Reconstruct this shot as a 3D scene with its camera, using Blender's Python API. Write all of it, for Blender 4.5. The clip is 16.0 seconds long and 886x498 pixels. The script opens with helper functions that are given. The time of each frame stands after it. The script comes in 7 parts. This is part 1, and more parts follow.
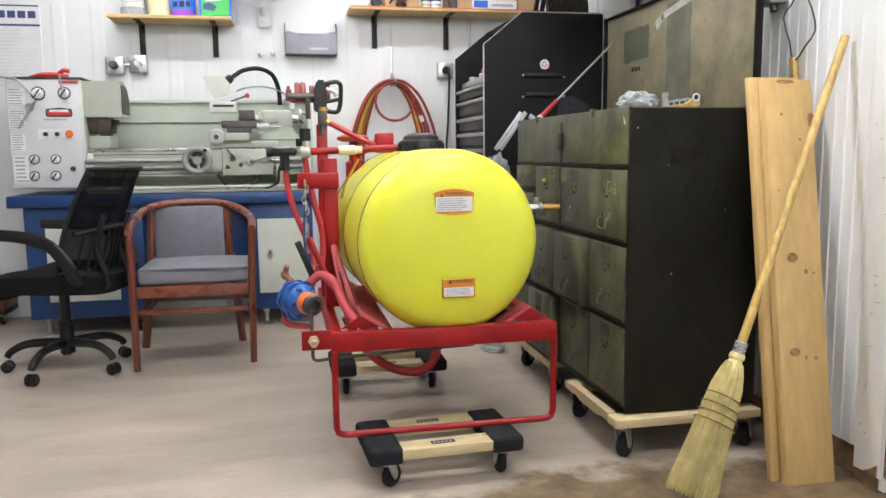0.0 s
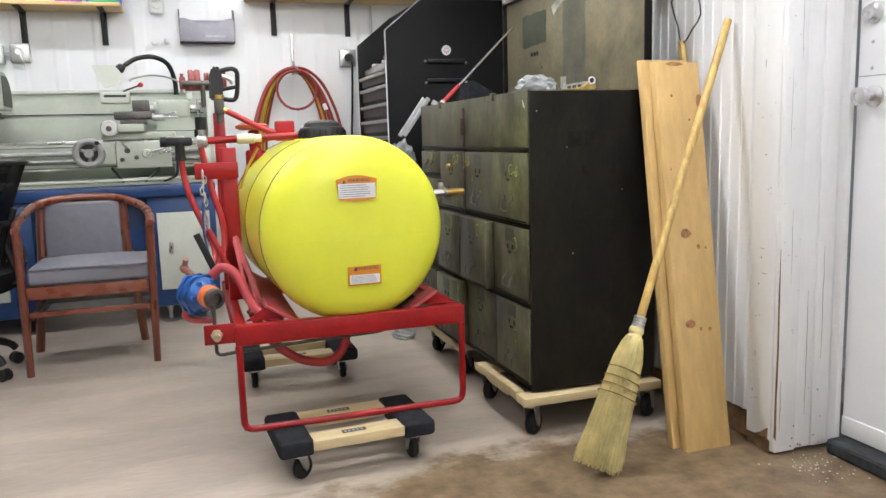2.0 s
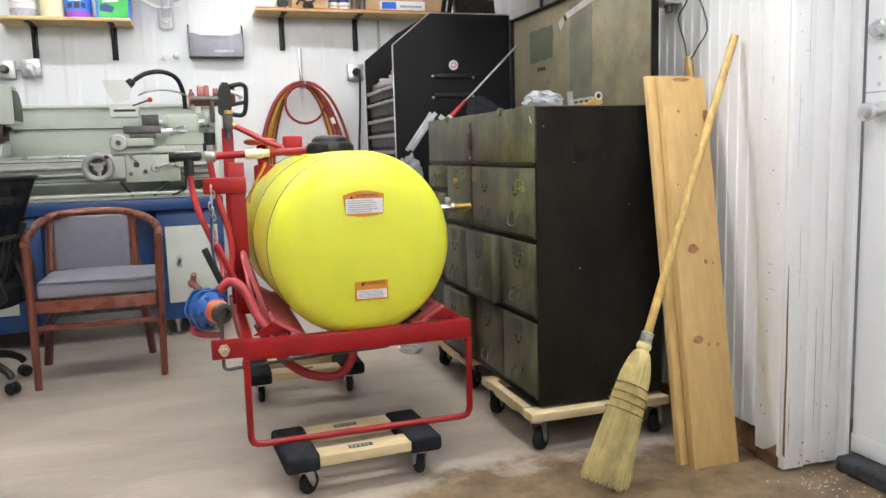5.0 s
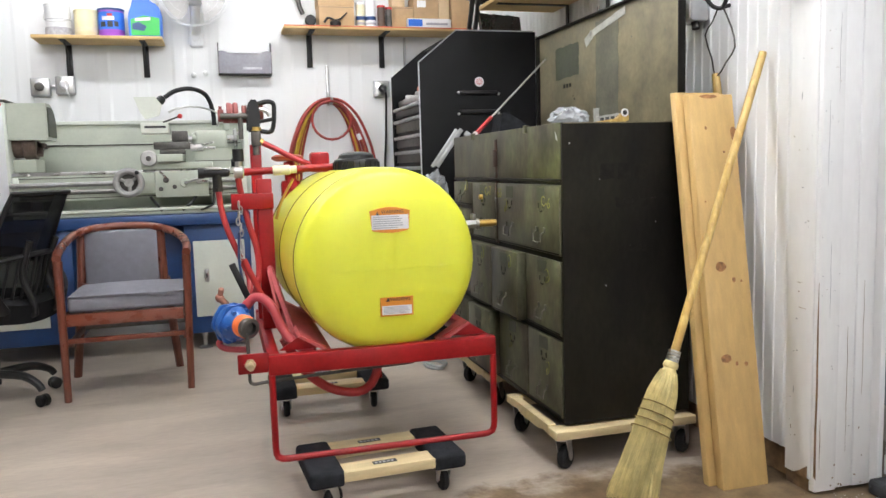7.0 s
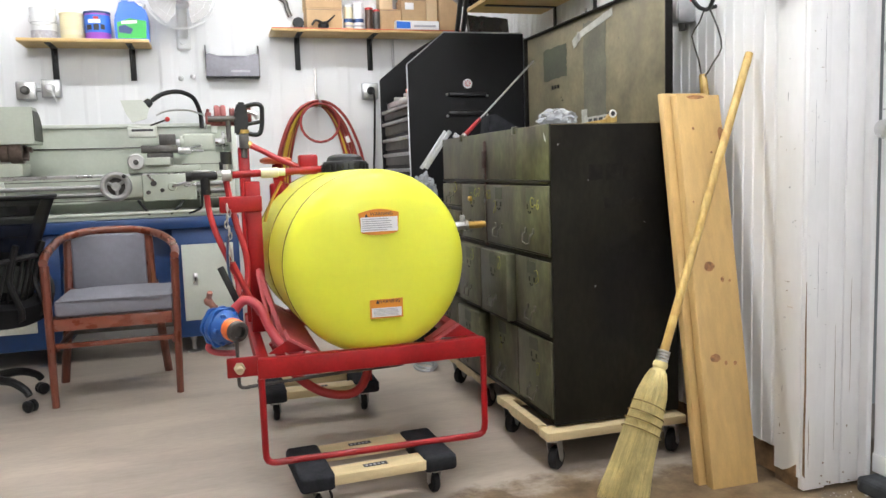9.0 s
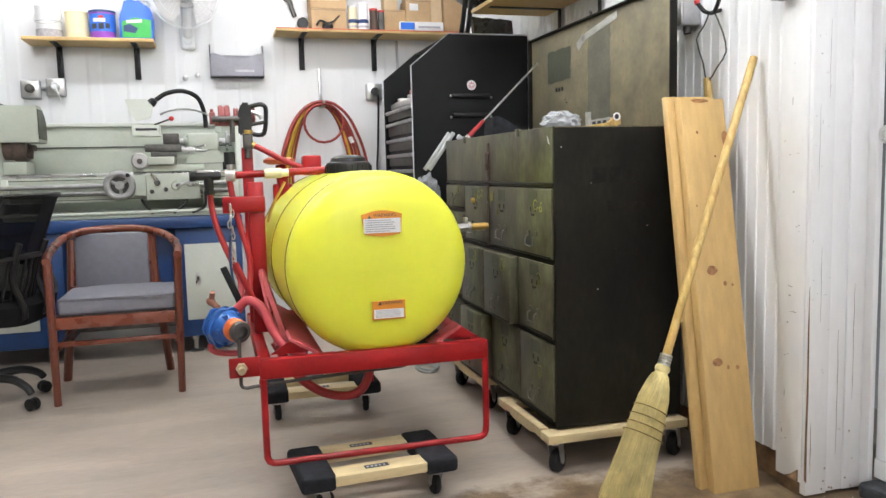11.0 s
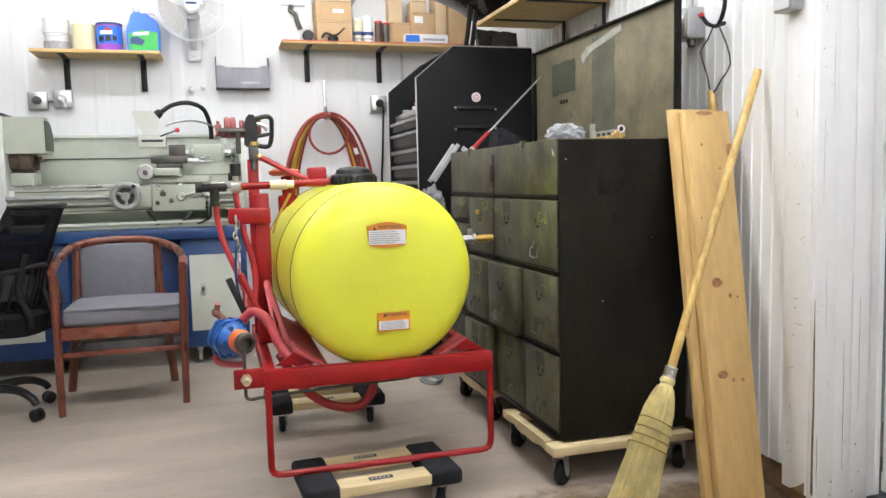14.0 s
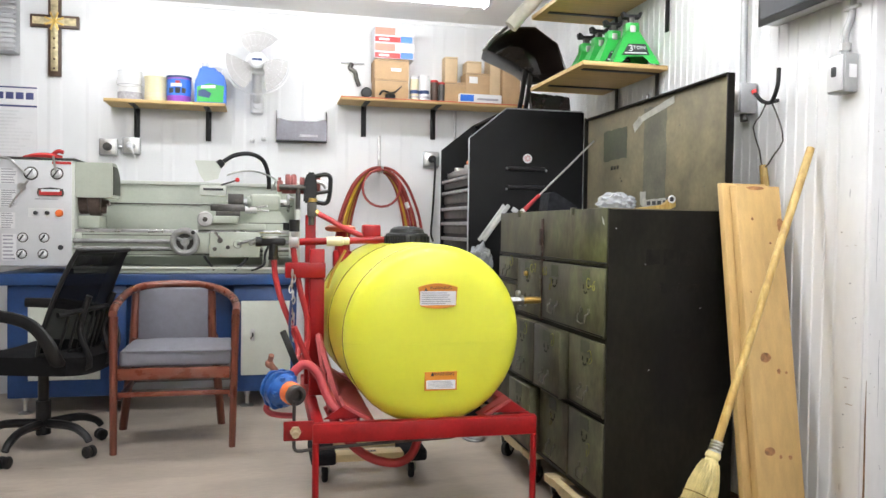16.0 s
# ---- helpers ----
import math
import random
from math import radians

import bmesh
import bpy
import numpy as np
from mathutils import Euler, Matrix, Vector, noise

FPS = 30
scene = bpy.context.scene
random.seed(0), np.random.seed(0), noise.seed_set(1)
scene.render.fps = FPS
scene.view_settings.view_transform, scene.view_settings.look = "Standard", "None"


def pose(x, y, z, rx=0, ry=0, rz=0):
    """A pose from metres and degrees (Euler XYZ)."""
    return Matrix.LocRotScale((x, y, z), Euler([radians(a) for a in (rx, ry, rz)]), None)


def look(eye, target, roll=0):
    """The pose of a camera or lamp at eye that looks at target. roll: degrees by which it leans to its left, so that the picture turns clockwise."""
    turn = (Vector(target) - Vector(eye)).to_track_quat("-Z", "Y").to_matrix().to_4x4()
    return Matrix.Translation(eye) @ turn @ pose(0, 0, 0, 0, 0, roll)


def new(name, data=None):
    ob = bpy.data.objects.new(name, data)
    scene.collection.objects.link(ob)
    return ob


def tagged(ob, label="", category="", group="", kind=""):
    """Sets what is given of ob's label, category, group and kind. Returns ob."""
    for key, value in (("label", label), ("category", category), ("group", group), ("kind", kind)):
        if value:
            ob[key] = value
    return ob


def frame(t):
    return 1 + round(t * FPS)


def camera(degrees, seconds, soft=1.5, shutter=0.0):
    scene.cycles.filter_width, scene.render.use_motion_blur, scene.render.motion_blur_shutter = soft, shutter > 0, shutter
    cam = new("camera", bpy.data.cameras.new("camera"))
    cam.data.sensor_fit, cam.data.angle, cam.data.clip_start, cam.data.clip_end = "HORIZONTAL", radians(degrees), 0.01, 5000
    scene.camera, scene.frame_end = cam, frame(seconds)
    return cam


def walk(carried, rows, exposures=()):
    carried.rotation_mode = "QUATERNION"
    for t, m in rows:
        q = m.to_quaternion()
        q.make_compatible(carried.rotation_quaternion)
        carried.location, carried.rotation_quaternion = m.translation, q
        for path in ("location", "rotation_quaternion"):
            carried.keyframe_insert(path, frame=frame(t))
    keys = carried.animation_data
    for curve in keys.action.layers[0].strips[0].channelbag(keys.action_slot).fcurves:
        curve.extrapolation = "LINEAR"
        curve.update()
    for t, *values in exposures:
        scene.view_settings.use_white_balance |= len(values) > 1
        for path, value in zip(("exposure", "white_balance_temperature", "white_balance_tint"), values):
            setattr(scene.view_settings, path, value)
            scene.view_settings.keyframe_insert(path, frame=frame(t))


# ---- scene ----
cam = camera(59.4, 16.0)
PATH = [
    (0, (-0.023, -0.121, 1.037), (0.376, 1.822, 0.785), -0.6),
    (0.5, (0.005, -0.122, 1.031), (0.608, 1.757, 0.71), -1.8),
    (1, (0.0, -0.121, 1.03), (0.634, 1.751, 0.723), -1.9),
    (1.5, (0.006, -0.123, 1.03), (0.623, 1.756, 0.732), -1.8),
    (2, (0.003, -0.123, 1.025), (0.616, 1.759, 0.741), -1.7),
    (2.5, (0.007, -0.124, 1.036), (0.603, 1.763, 0.742), -2.0),
    (3, (-0.004, -0.12, 1.021), (0.6, 1.766, 0.745), -1.7),
    (5.5, (0.003, -0.126, 1.037), (0.595, 1.768, 0.79), -1.6),
    (6, (0.001, -0.126, 1.038), (0.56, 1.78, 0.8), -1.6),
    (6.5, (-0.003, -0.127, 1.039), (0.554, 1.781, 0.813), -1.2),
    (7, (0.0, -0.127, 1.039), (0.54, 1.787, 0.827), -1.6),
    (7.5, (0.001, -0.128, 1.039), (0.56, 1.782, 0.84), -1.8),
    (8, (0.001, -0.126, 1.039), (0.569, 1.78, 0.836), -1.7),
    (8.5, (0.003, -0.125, 1.04), (0.562, 1.785, 0.836), -1.8),
    (9, (0.001, -0.126, 1.037), (0.567, 1.781, 0.83), -1.9),
    (11.5, (0.0, -0.125, 1.042), (0.56, 1.784, 0.837), -1.4),
    (12, (-0.002, -0.128, 1.041), (0.563, 1.78, 0.843), -1.5),
    (12.5, (-0.002, -0.125, 1.04), (0.566, 1.782, 0.84), -1.6),
    (13, (-0.004, -0.128, 1.045), (0.561, 1.782, 0.86), -1.0),
    (13.5, (-0.003, -0.128, 1.045), (0.553, 1.784, 0.865), -1.2),
    (14, (-0.004, -0.128, 1.044), (0.548, 1.786, 0.867), -1.4),
    (14.5, (-0.011, -0.128, 1.051), (0.541, 1.788, 0.896), -0.4),
    (15, (-0.011, -0.15, 1.062), (0.603, 1.75, 0.954), 0.2),
    (15.5, (-0.025, -0.153, 1.075), (0.528, 1.766, 0.969), 2.0),
    (16, (-0.042, -0.179, 1.094), (0.405, 1.77, 1.041), 0.8),
]
walk(cam, [(t, look(eye, target, roll)) for t, eye, target, roll in PATH])

# ---- light ----
world = bpy.data.worlds.new("world")
world.use_nodes = True
world.node_tree.nodes["Background"].inputs[0].default_value = (0.9, 0.95, 1.0, 1)
world.node_tree.nodes["Background"].inputs[1].default_value = 0.15
scene.world = world
scene.view_settings.exposure = 0.0


# Back row follows the shelf shadows; the rest are unseen fills placed for brightness.
TUBES = ((-0.85, 4.32, 1), (0.65, 4.32, 1), (-0.85, 2.3, 2), (0.70, 2.2, 2), (0.78, 0.8, 2), (0.65, -1.0, 1), (0.70, -2.6, 2))
TUBE_GLOW = 54.5

# ---- materials ----


def mat(name, rgb, rough=0.5, metal=0.0, var=0.12, scale=5.0, bump=0.08, bscale=70.0, spot=None, rand=0.0, stretch=None, coat=0.0, spec=0.5, tone=None):
    """A procedural surface: colour with broad and fine variation, fine relief, an optional second tone in blotches (rgb, scale) and optional worn spots (rgb, scale, amount)."""
    m = bpy.data.materials.new(name)
    m.use_nodes = True
    nt = m.node_tree
    nd, lk = nt.nodes, nt.links
    bs = nd["Principled BSDF"]
    co = nd.new("ShaderNodeTexCoord").outputs["Object"]
    if stretch:
        mp = nd.new("ShaderNodeMapping")
        mp.inputs["Scale"].default_value = stretch
        lk.new(co, mp.inputs["Vector"])
        co = mp.outputs[0]
    big = nd.new("ShaderNodeTexNoise")
    big.inputs["Scale"].default_value, big.inputs["Detail"].default_value = scale, 6
    fine = nd.new("ShaderNodeTexNoise")
    fine.inputs["Scale"].default_value, fine.inputs["Detail"].default_value = bscale, 3
    lk.new(co, big.inputs["Vector"])
    lk.new(co, fine.inputs["Vector"])
    ramp = nd.new("ShaderNodeMapRange")
    ramp.inputs[1].default_value, ramp.inputs[2].default_value = 0.3, 0.7
    ramp.inputs[3].default_value, ramp.inputs[4].default_value = 1 - var, 1 + var
    lk.new(big.outputs[0], ramp.inputs[0])
    ramp2 = nd.new("ShaderNodeMapRange")
    ramp2.inputs[1].default_value, ramp2.inputs[2].default_value = 0.3, 0.7
    ramp2.inputs[3].default_value, ramp2.inputs[4].default_value = 1 - var * 0.4, 1 + var * 0.4
    lk.new(fine.outputs[0], ramp2.inputs[0])
    mul = nd.new("ShaderNodeMath")
    mul.operation = "MULTIPLY"
    lk.new(ramp.outputs[0], mul.inputs[0])
    lk.new(ramp2.outputs[0], mul.inputs[1])
    last = mul.outputs[0]
    if rand:
        info = nd.new("ShaderNodeObjectInfo")
        r3 = nd.new("ShaderNodeMapRange")
        r3.inputs[3].default_value, r3.inputs[4].default_value = 1 - rand, 1 + rand
        lk.new(info.outputs["Random"], r3.inputs[0])
        m3 = nd.new("ShaderNodeMath")
        m3.operation = "MULTIPLY"
        lk.new(last, m3.inputs[0])
        lk.new(r3.outputs[0], m3.inputs[1])
        last = m3.outputs[0]
    tint = nd.new("ShaderNodeVectorMath")
    tint.operation = "SCALE"
    tint.inputs[0].default_value = rgb
    lk.new(last, tint.inputs["Scale"])
    col = tint.outputs[0]
    if tone:
        trgb, tscale = tone
        tn = nd.new("ShaderNodeTexNoise")
        tn.inputs["Scale"].default_value, tn.inputs["Detail"].default_value, tn.inputs["Distortion"].default_value = tscale, 7, 0.6
        lk.new(co, tn.inputs["Vector"])
        tr = nd.new("ShaderNodeMapRange")
        tr.inputs[1].default_value, tr.inputs[2].default_value = 0.42, 0.58
        lk.new(tn.outputs[0], tr.inputs[0])
        second = nd.new("ShaderNodeVectorMath")
        second.operation = "SCALE"
        second.inputs[0].default_value = trgb
        lk.new(last, second.inputs["Scale"])
        blend = nd.new("ShaderNodeMix")
        blend.data_type = "RGBA"
        lk.new(tr.outputs[0], blend.inputs[0])
        lk.new(col, blend.inputs[6])
        lk.new(second.outputs[0], blend.inputs[7])
        col = blend.outputs[2]
    if spot:
        srgb, sscale, amount = spot
        sp = nd.new("ShaderNodeTexNoise")
        sp.inputs["Scale"].default_value, sp.inputs["Detail"].default_value, sp.inputs["Roughness"].default_value = sscale, 8, 0.65
        lk.new(co, sp.inputs["Vector"])
        sr = nd.new("ShaderNodeMapRange")
        sr.inputs[1].default_value, sr.inputs[2].default_value = 0.72 - amount * 0.3, 0.80 - amount * 0.3
        lk.new(sp.outputs[0], sr.inputs[0])
        mix = nd.new("ShaderNodeMix")
        mix.data_type = "RGBA"
        mix.inputs[7].default_value = (*srgb, 1)
        lk.new(sr.outputs[0], mix.inputs[0])
        lk.new(col, mix.inputs[6])
        col = mix.outputs[2]
    lk.new(col, bs.inputs["Base Color"])
    rr = nd.new("ShaderNodeMapRange")
    rr.inputs[3].default_value, rr.inputs[4].default_value = max(0.03, rough - 0.1), min(1, rough + 0.1)
    lk.new(big.outputs[0], rr.inputs[0])
    lk.new(rr.outputs[0], bs.inputs["Roughness"])
    bs.inputs["Metallic"].default_value = metal
    bs.inputs["Specular IOR Level"].default_value = spec
    if coat:
        bs.inputs["Coat Weight"].default_value = coat
        bs.inputs["Coat Roughness"].default_value = 0.12
    if bump:
        bp = nd.new("ShaderNodeBump")
        bp.inputs["Strength"].default_value, bp.inputs["Distance"].default_value = bump, 0.004
        lk.new(fine.outputs[0], bp.inputs["Height"])
        lk.new(bp.outputs[0], bs.inputs["Normal"])
    return m


M_GLOW = bpy.data.materials.new("fluorescent_glow")
M_GLOW.use_nodes = True
M_GLOW.node_tree.nodes["Principled BSDF"].inputs["Emission Color"].default_value = (0.966, 0.978, 1.0, 1)
M_GLOW.node_tree.nodes["Principled BSDF"].inputs["Emission Strength"].default_value = TUBE_GLOW
M_FLOOR = mat("concrete", (0.455, 0.390, 0.328), 0.42, stretch=(0.5, 1.7, 1), var=0.15, scale=1.9, bump=0.08, bscale=40, spot=((0.31, 0.255, 0.20), 2.2, 0.35), tone=((0.405, 0.345, 0.290), 3.2))


def add_stain(m, rgb):
    """Damp brown stains on the concrete towards the door, with ragged edges."""
    nd, lk = m.node_tree.nodes, m.node_tree.links
    bs = nd["Principled BSDF"]
    old = bs.inputs["Base Color"].links[0].from_socket
    co = nd.new("ShaderNodeTexCoord").outputs["Object"]
    sep = nd.new("ShaderNodeSeparateXYZ")
    lk.new(co, sep.inputs[0])
    n1 = nd.new("ShaderNodeTexNoise")
    n1.inputs["Scale"].default_value, n1.inputs["Detail"].default_value, n1.inputs["Roughness"].default_value = 3.4, 12, 0.68
    lk.new(co, n1.inputs["Vector"])
    # a rounded patch about the doorway, roughened by noise
    def node(op, a, b=None, c=None):
        m_ = nd.new("ShaderNodeMath")
        m_.operation = op
        for k, v in enumerate((a, b, c)):
            if v is None:
                continue
            if isinstance(v, (int, float)):
                m_.inputs[k].default_value = v
            else:
                lk.new(v, m_.inputs[k])
        return m_.outputs[0]
    dx = node("ABSOLUTE", node("MULTIPLY_ADD", sep.outputs[0], 1 / 1.5, -1.45 / 1.5))
    dy = node("ABSOLUTE", node("MULTIPLY_ADD", sep.outputs[1], 1 / 1.12, -1.0 / 1.12))
    d4 = node("ADD", node("POWER", dx, 4.0), node("POWER", dy, 4.0))
    dist = node("POWER", d4, 0.25)
    c = node("MULTIPLY_ADD", n1.outputs[0], 0.7, node("SUBTRACT", 0.96, dist))
    r = nd.new("ShaderNodeMapRange")
    r.inputs[1].default_value, r.inputs[2].default_value = 0.26, 0.36
    r.inputs[4].default_value = 0.92
    lk.new(c, r.inputs[0])
    n2 = nd.new("ShaderNodeTexNoise")
    n2.inputs["Scale"].default_value, n2.inputs["Detail"].default_value, n2.inputs["Roughness"].default_value = 9, 12, 0.7
    lk.new(co, n2.inputs["Vector"])
    ramp = nd.new("ShaderNodeValToRGB")
    ramp.color_ramp.elements[0].position, ramp.color_ramp.elements[0].color = 0.36, (*rgb[0], 1)
    ramp.color_ramp.elements[1].position, ramp.color_ramp.elements[1].color = 0.62, (*rgb[1], 1)
    lk.new(n2.outputs[0], ramp.inputs[0])
    mix = nd.new("ShaderNodeMix"); mix.data_type = "RGBA"
    lk.new(r.outputs[0], mix.inputs[0]); lk.new(old, mix.inputs[6]); lk.new(ramp.outputs[0], mix.inputs[7])
    lk.new(mix.outputs[2], bs.inputs["Base Color"])


add_stain(M_FLOOR, ((0.072, 0.036, 0.013), (0.225, 0.160, 0.088)))
M_WALL = mat("white_wall_paint", (0.79, 0.80, 0.815), 0.45, var=0.012, scale=2.5, bump=0.05, bscale=90)
M_TRIM = mat("white_trim_paint", (0.84, 0.845, 0.855), 0.42, var=0.04, scale=7, bump=0.15, bscale=45, spot=((0.60, 0.56, 0.50), 22, -0.02), stretch=(1.5, 1.5, 0.5))
M_CEIL = mat("ceiling_paint", (0.85, 0.845, 0.83), 0.7, var=0.03)
M_DOOR = mat("door_paint", (0.82, 0.83, 0.86), 0.4, var=0.02, scale=3, bump=0.03)
M_ROT = mat("rotten_wood", (0.20, 0.12, 0.06), 0.85, var=0.5, scale=14, bump=0.6, bscale=50)
M_SILL = mat("threshold_rubber", (0.030, 0.033, 0.038), 0.7, var=0.6, scale=18, bump=0.6, bscale=60, spot=((0.22, 0.23, 0.25), 16, 0.15))
M_TANK = mat("yellow_poly", (0.76, 0.79, 0.066), 0.34, var=0.03, scale=3, bump=0.05, bscale=60, coat=0.08)
bs = M_TANK.node_tree.nodes["Principled BSDF"]
bs.inputs["Subsurface Weight"].default_value = 0.45
bs.inputs["Subsurface Radius"].default_value = (1.0, 1.0, 0.25)
bs.inputs["Subsurface Scale"].default_value = 0.06
M_RED = mat("red_paint", (0.275, 0.0058, 0.0080), 0.36, spec=0.32, var=0.2, scale=8, bump=0.06, bscale=90, spot=((0.12, 0.010, 0.010), 9, 0.02))
M_PINK = mat("dusty_red_paint", (0.46, 0.085, 0.092), 0.6, var=0.25, scale=9, bump=0.05, spot=((0.50, 0.22, 0.20), 12, 0.12))
M_HOSE = mat("red_rubber", (0.34, 0.017, 0.021), 0.42, var=0.1, scale=12, bump=0.1, bscale=150)
M_HOSEP = mat("pink_rubber_hose", (0.44, 0.055, 0.068), 0.45, var=0.1, scale=12, bump=0.06)
M_HOSEY = mat("yellow_rubber_hose", (0.55, 0.36, 0.03), 0.5, var=0.12, scale=12)
M_BLACK = mat("black_plastic", (0.010, 0.010, 0.011), 0.42, spec=0.35, var=0.2, scale=9, bump=0.08)
M_RUBBER = mat("black_rubber", (0.011, 0.011, 0.012), 0.65, spec=0.3, var=0.25, scale=12)
M_CARPET = mat("dark_carpet", (0.022, 0.023, 0.027), 0.95, spec=0.1, var=0.3, scale=30, bump=0.9, bscale=260)
M_STEEL = mat("zinc_steel", (0.55, 0.55, 0.54), 0.35, 1.0, var=0.12, scale=18, bump=0.05)
M_DULL = mat("dull_steel", (0.30, 0.30, 0.295), 0.5, 0.45, var=0.2, scale=20)
M_CHROME = mat("bright_steel", (0.62, 0.62, 0.63), 0.28, 1.0, var=0.06, scale=12, bump=0.0)
M_BRASS = mat("brass", (0.62, 0.42, 0.13), 0.35, 1.0, var=0.12, scale=20)
M_CAST = mat("dark_cast_iron", (0.10, 0.095, 0.09), 0.5, 0.7, var=0.3, scale=20)
M_AMBER = mat("amber_label_print", (0.66, 0.24, 0.02), 0.5, var=0.06, bump=0)
M_CREAM = mat("cream_plastic", (0.70, 0.64, 0.45), 0.45, var=0.06)
M_BLUE = mat("blue_machine_paint", (0.0105, 0.046, 0.160), 0.4, var=0.18, scale=5, bump=0.04, spot=((0.012, 0.036, 0.10), 6, 0.05))
M_PUMP = mat("blue_pump_paint", (0.015, 0.085, 0.30), 0.35, var=0.25, scale=20, spot=((0.02, 0.03, 0.05), 22, 0.1))
M_ORANGE = mat("orange_plastic", (0.75, 0.16, 0.03), 0.42, var=0.08)
M_GREY = mat("grey_green_machine_paint", (0.43, 0.465, 0.395), 0.42, var=0.07, scale=5, bump=0.05, spot=((0.30, 0.31, 0.26), 8, -0.05))
M_PALE = mat("pale_machine_paint", (0.62, 0.65, 0.59), 0.4, var=0.05, scale=6)
M_PANEL = mat("grey_white_panel", (0.66, 0.67, 0.69), 0.4, var=0.04, scale=6)
M_INK = mat("black_ink", (0.03, 0.03, 0.035), 0.6, var=0.1, bump=0)
M_REDINK = mat("red_ink", (0.55, 0.03, 0.03), 0.5, var=0.1, bump=0)
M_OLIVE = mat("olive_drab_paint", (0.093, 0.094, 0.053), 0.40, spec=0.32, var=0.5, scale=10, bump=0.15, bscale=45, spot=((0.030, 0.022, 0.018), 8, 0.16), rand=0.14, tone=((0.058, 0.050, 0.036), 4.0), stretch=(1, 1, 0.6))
# Olive taken far darker: shade on the chest end sits in this colour.
M_OLIVED = mat("dark_olive_shaded", (0.0128, 0.0113, 0.0080), 0.42, spec=0.14, var=0.45, scale=3, bump=0.12, bscale=40, spot=((0.023, 0.021, 0.015), 5, 0.08), stretch=(1.6, 1.6, 0.7), tone=((0.0072, 0.0064, 0.0056), 1.6))
M_OLIVEL = mat("faded_olive_paint", (0.168, 0.144, 0.084), 0.55, var=0.25, scale=9, bump=0.15, bscale=50, spot=((0.070, 0.062, 0.040), 13, 0.10), tone=((0.140, 0.120, 0.072), 3.5))
M_OLIVEP = mat("olive_patch_paint", (0.046, 0.052, 0.031), 0.5, var=0.3, scale=14, spot=((0.10, 0.09, 0.055), 18, 0.12))
M_YSTEN = mat("yellow_stencil_paint", (0.22, 0.21, 0.045), 0.6, var=0.5, scale=40, bump=0)
M_PALLET = mat("pale_pine", (0.62, 0.50, 0.29), 0.55, var=0.12, scale=6, bump=0.1, bscale=60, stretch=(1, 8, 8))
M_TOOLBOX = mat("black_powder_coat", (0.008, 0.008, 0.009), 0.5, spec=0.2, var=0.2, scale=4, bump=0.12, bscale=200)
M_GREYSTEEL = mat("grey_drawer_trim", (0.42, 0.43, 0.44), 0.4, 0.6, var=0.1, scale=15)
M_PAPER = mat("white_paper", (0.78, 0.78, 0.80), 0.6, var=0.04, bump=0.02)
M_GREYINK = mat("grey_print", (0.38, 0.38, 0.42), 0.6, var=0.2, scale=60, bump=0)
M_SHELFW = mat("shelf_pine", (0.58, 0.40, 0.17), 0.55, var=0.16, scale=5, bump=0.08, stretch=(1, 9, 9))
M_SHELFR = mat("red_shelf_edge", (0.55, 0.12, 0.06), 0.5, var=0.15)
M_CARD = mat("cardboard", (0.46, 0.31, 0.17), 0.8, var=0.1, scale=7, bump=0.05)
M_CARDL = mat("light_cardboard", (0.60, 0.45, 0.28), 0.8, var=0.08, scale=7, bump=0.05)
M_CHWOODX = mat("red_brown_wood_along", (0.150, 0.034, 0.016), 0.28, var=0.14, scale=8, bump=0.03, stretch=(1.5, 3, 3), coat=0.4)
M_CHWOOD = mat("red_brown_wood", (0.135, 0.034, 0.018), 0.3, var=0.25, scale=9, bump=0.04, stretch=(6, 6, 1), coat=0.3)
M_FABRIC = mat("grey_fabric", (0.165, 0.163, 0.192), 0.95, var=0.08, scale=30, bump=0.35, bscale=380)
M_GREENP = mat("green_paint", (0.03, 0.42, 0.07), 0.35, var=0.08, scale=8)
M_WHITEP = mat("white_plastic", (0.78, 0.79, 0.80), 0.35, var=0.02, bump=0.0)
M_PURPLE = mat("purple_plastic", (0.30, 0.08, 0.5), 0.4, var=0.1)
M_BLUEP = mat("blue_plastic", (0.03, 0.16, 0.66), 0.35, var=0.1)
M_TUB = mat("pale_yellow_plastic", (0.72, 0.66, 0.42), 0.45, var=0.06)
M_SMOKE = mat("smoky_plastic", (0.26, 0.25, 0.30), 0.22, var=0.15, scale=9, bump=0.02)
M_STRAW = mat("broom_corn", (0.66, 0.56, 0.27), 0.75, var=0.18, scale=20, bump=0.2)

def vary_strands(m):
    """Gives each loose strand of a mesh its own shade."""
    nd, lk = m.node_tree.nodes, m.node_tree.links
    bs = nd["Principled BSDF"]
    old = bs.inputs["Base Color"].links[0].from_socket
    geo = nd.new("ShaderNodeNewGeometry")
    r = nd.new("ShaderNodeMapRange")
    r.inputs[3].default_value, r.inputs[4].default_value = 0.86, 1.12
    lk.new(geo.outputs["Random Per Island"], r.inputs[0])
    sc = nd.new("ShaderNodeVectorMath")
    sc.operation = "SCALE"
    lk.new(old, sc.inputs[0])
    lk.new(r.outputs[0], sc.inputs["Scale"])
    lk.new(sc.outputs[0], bs.inputs["Base Color"])


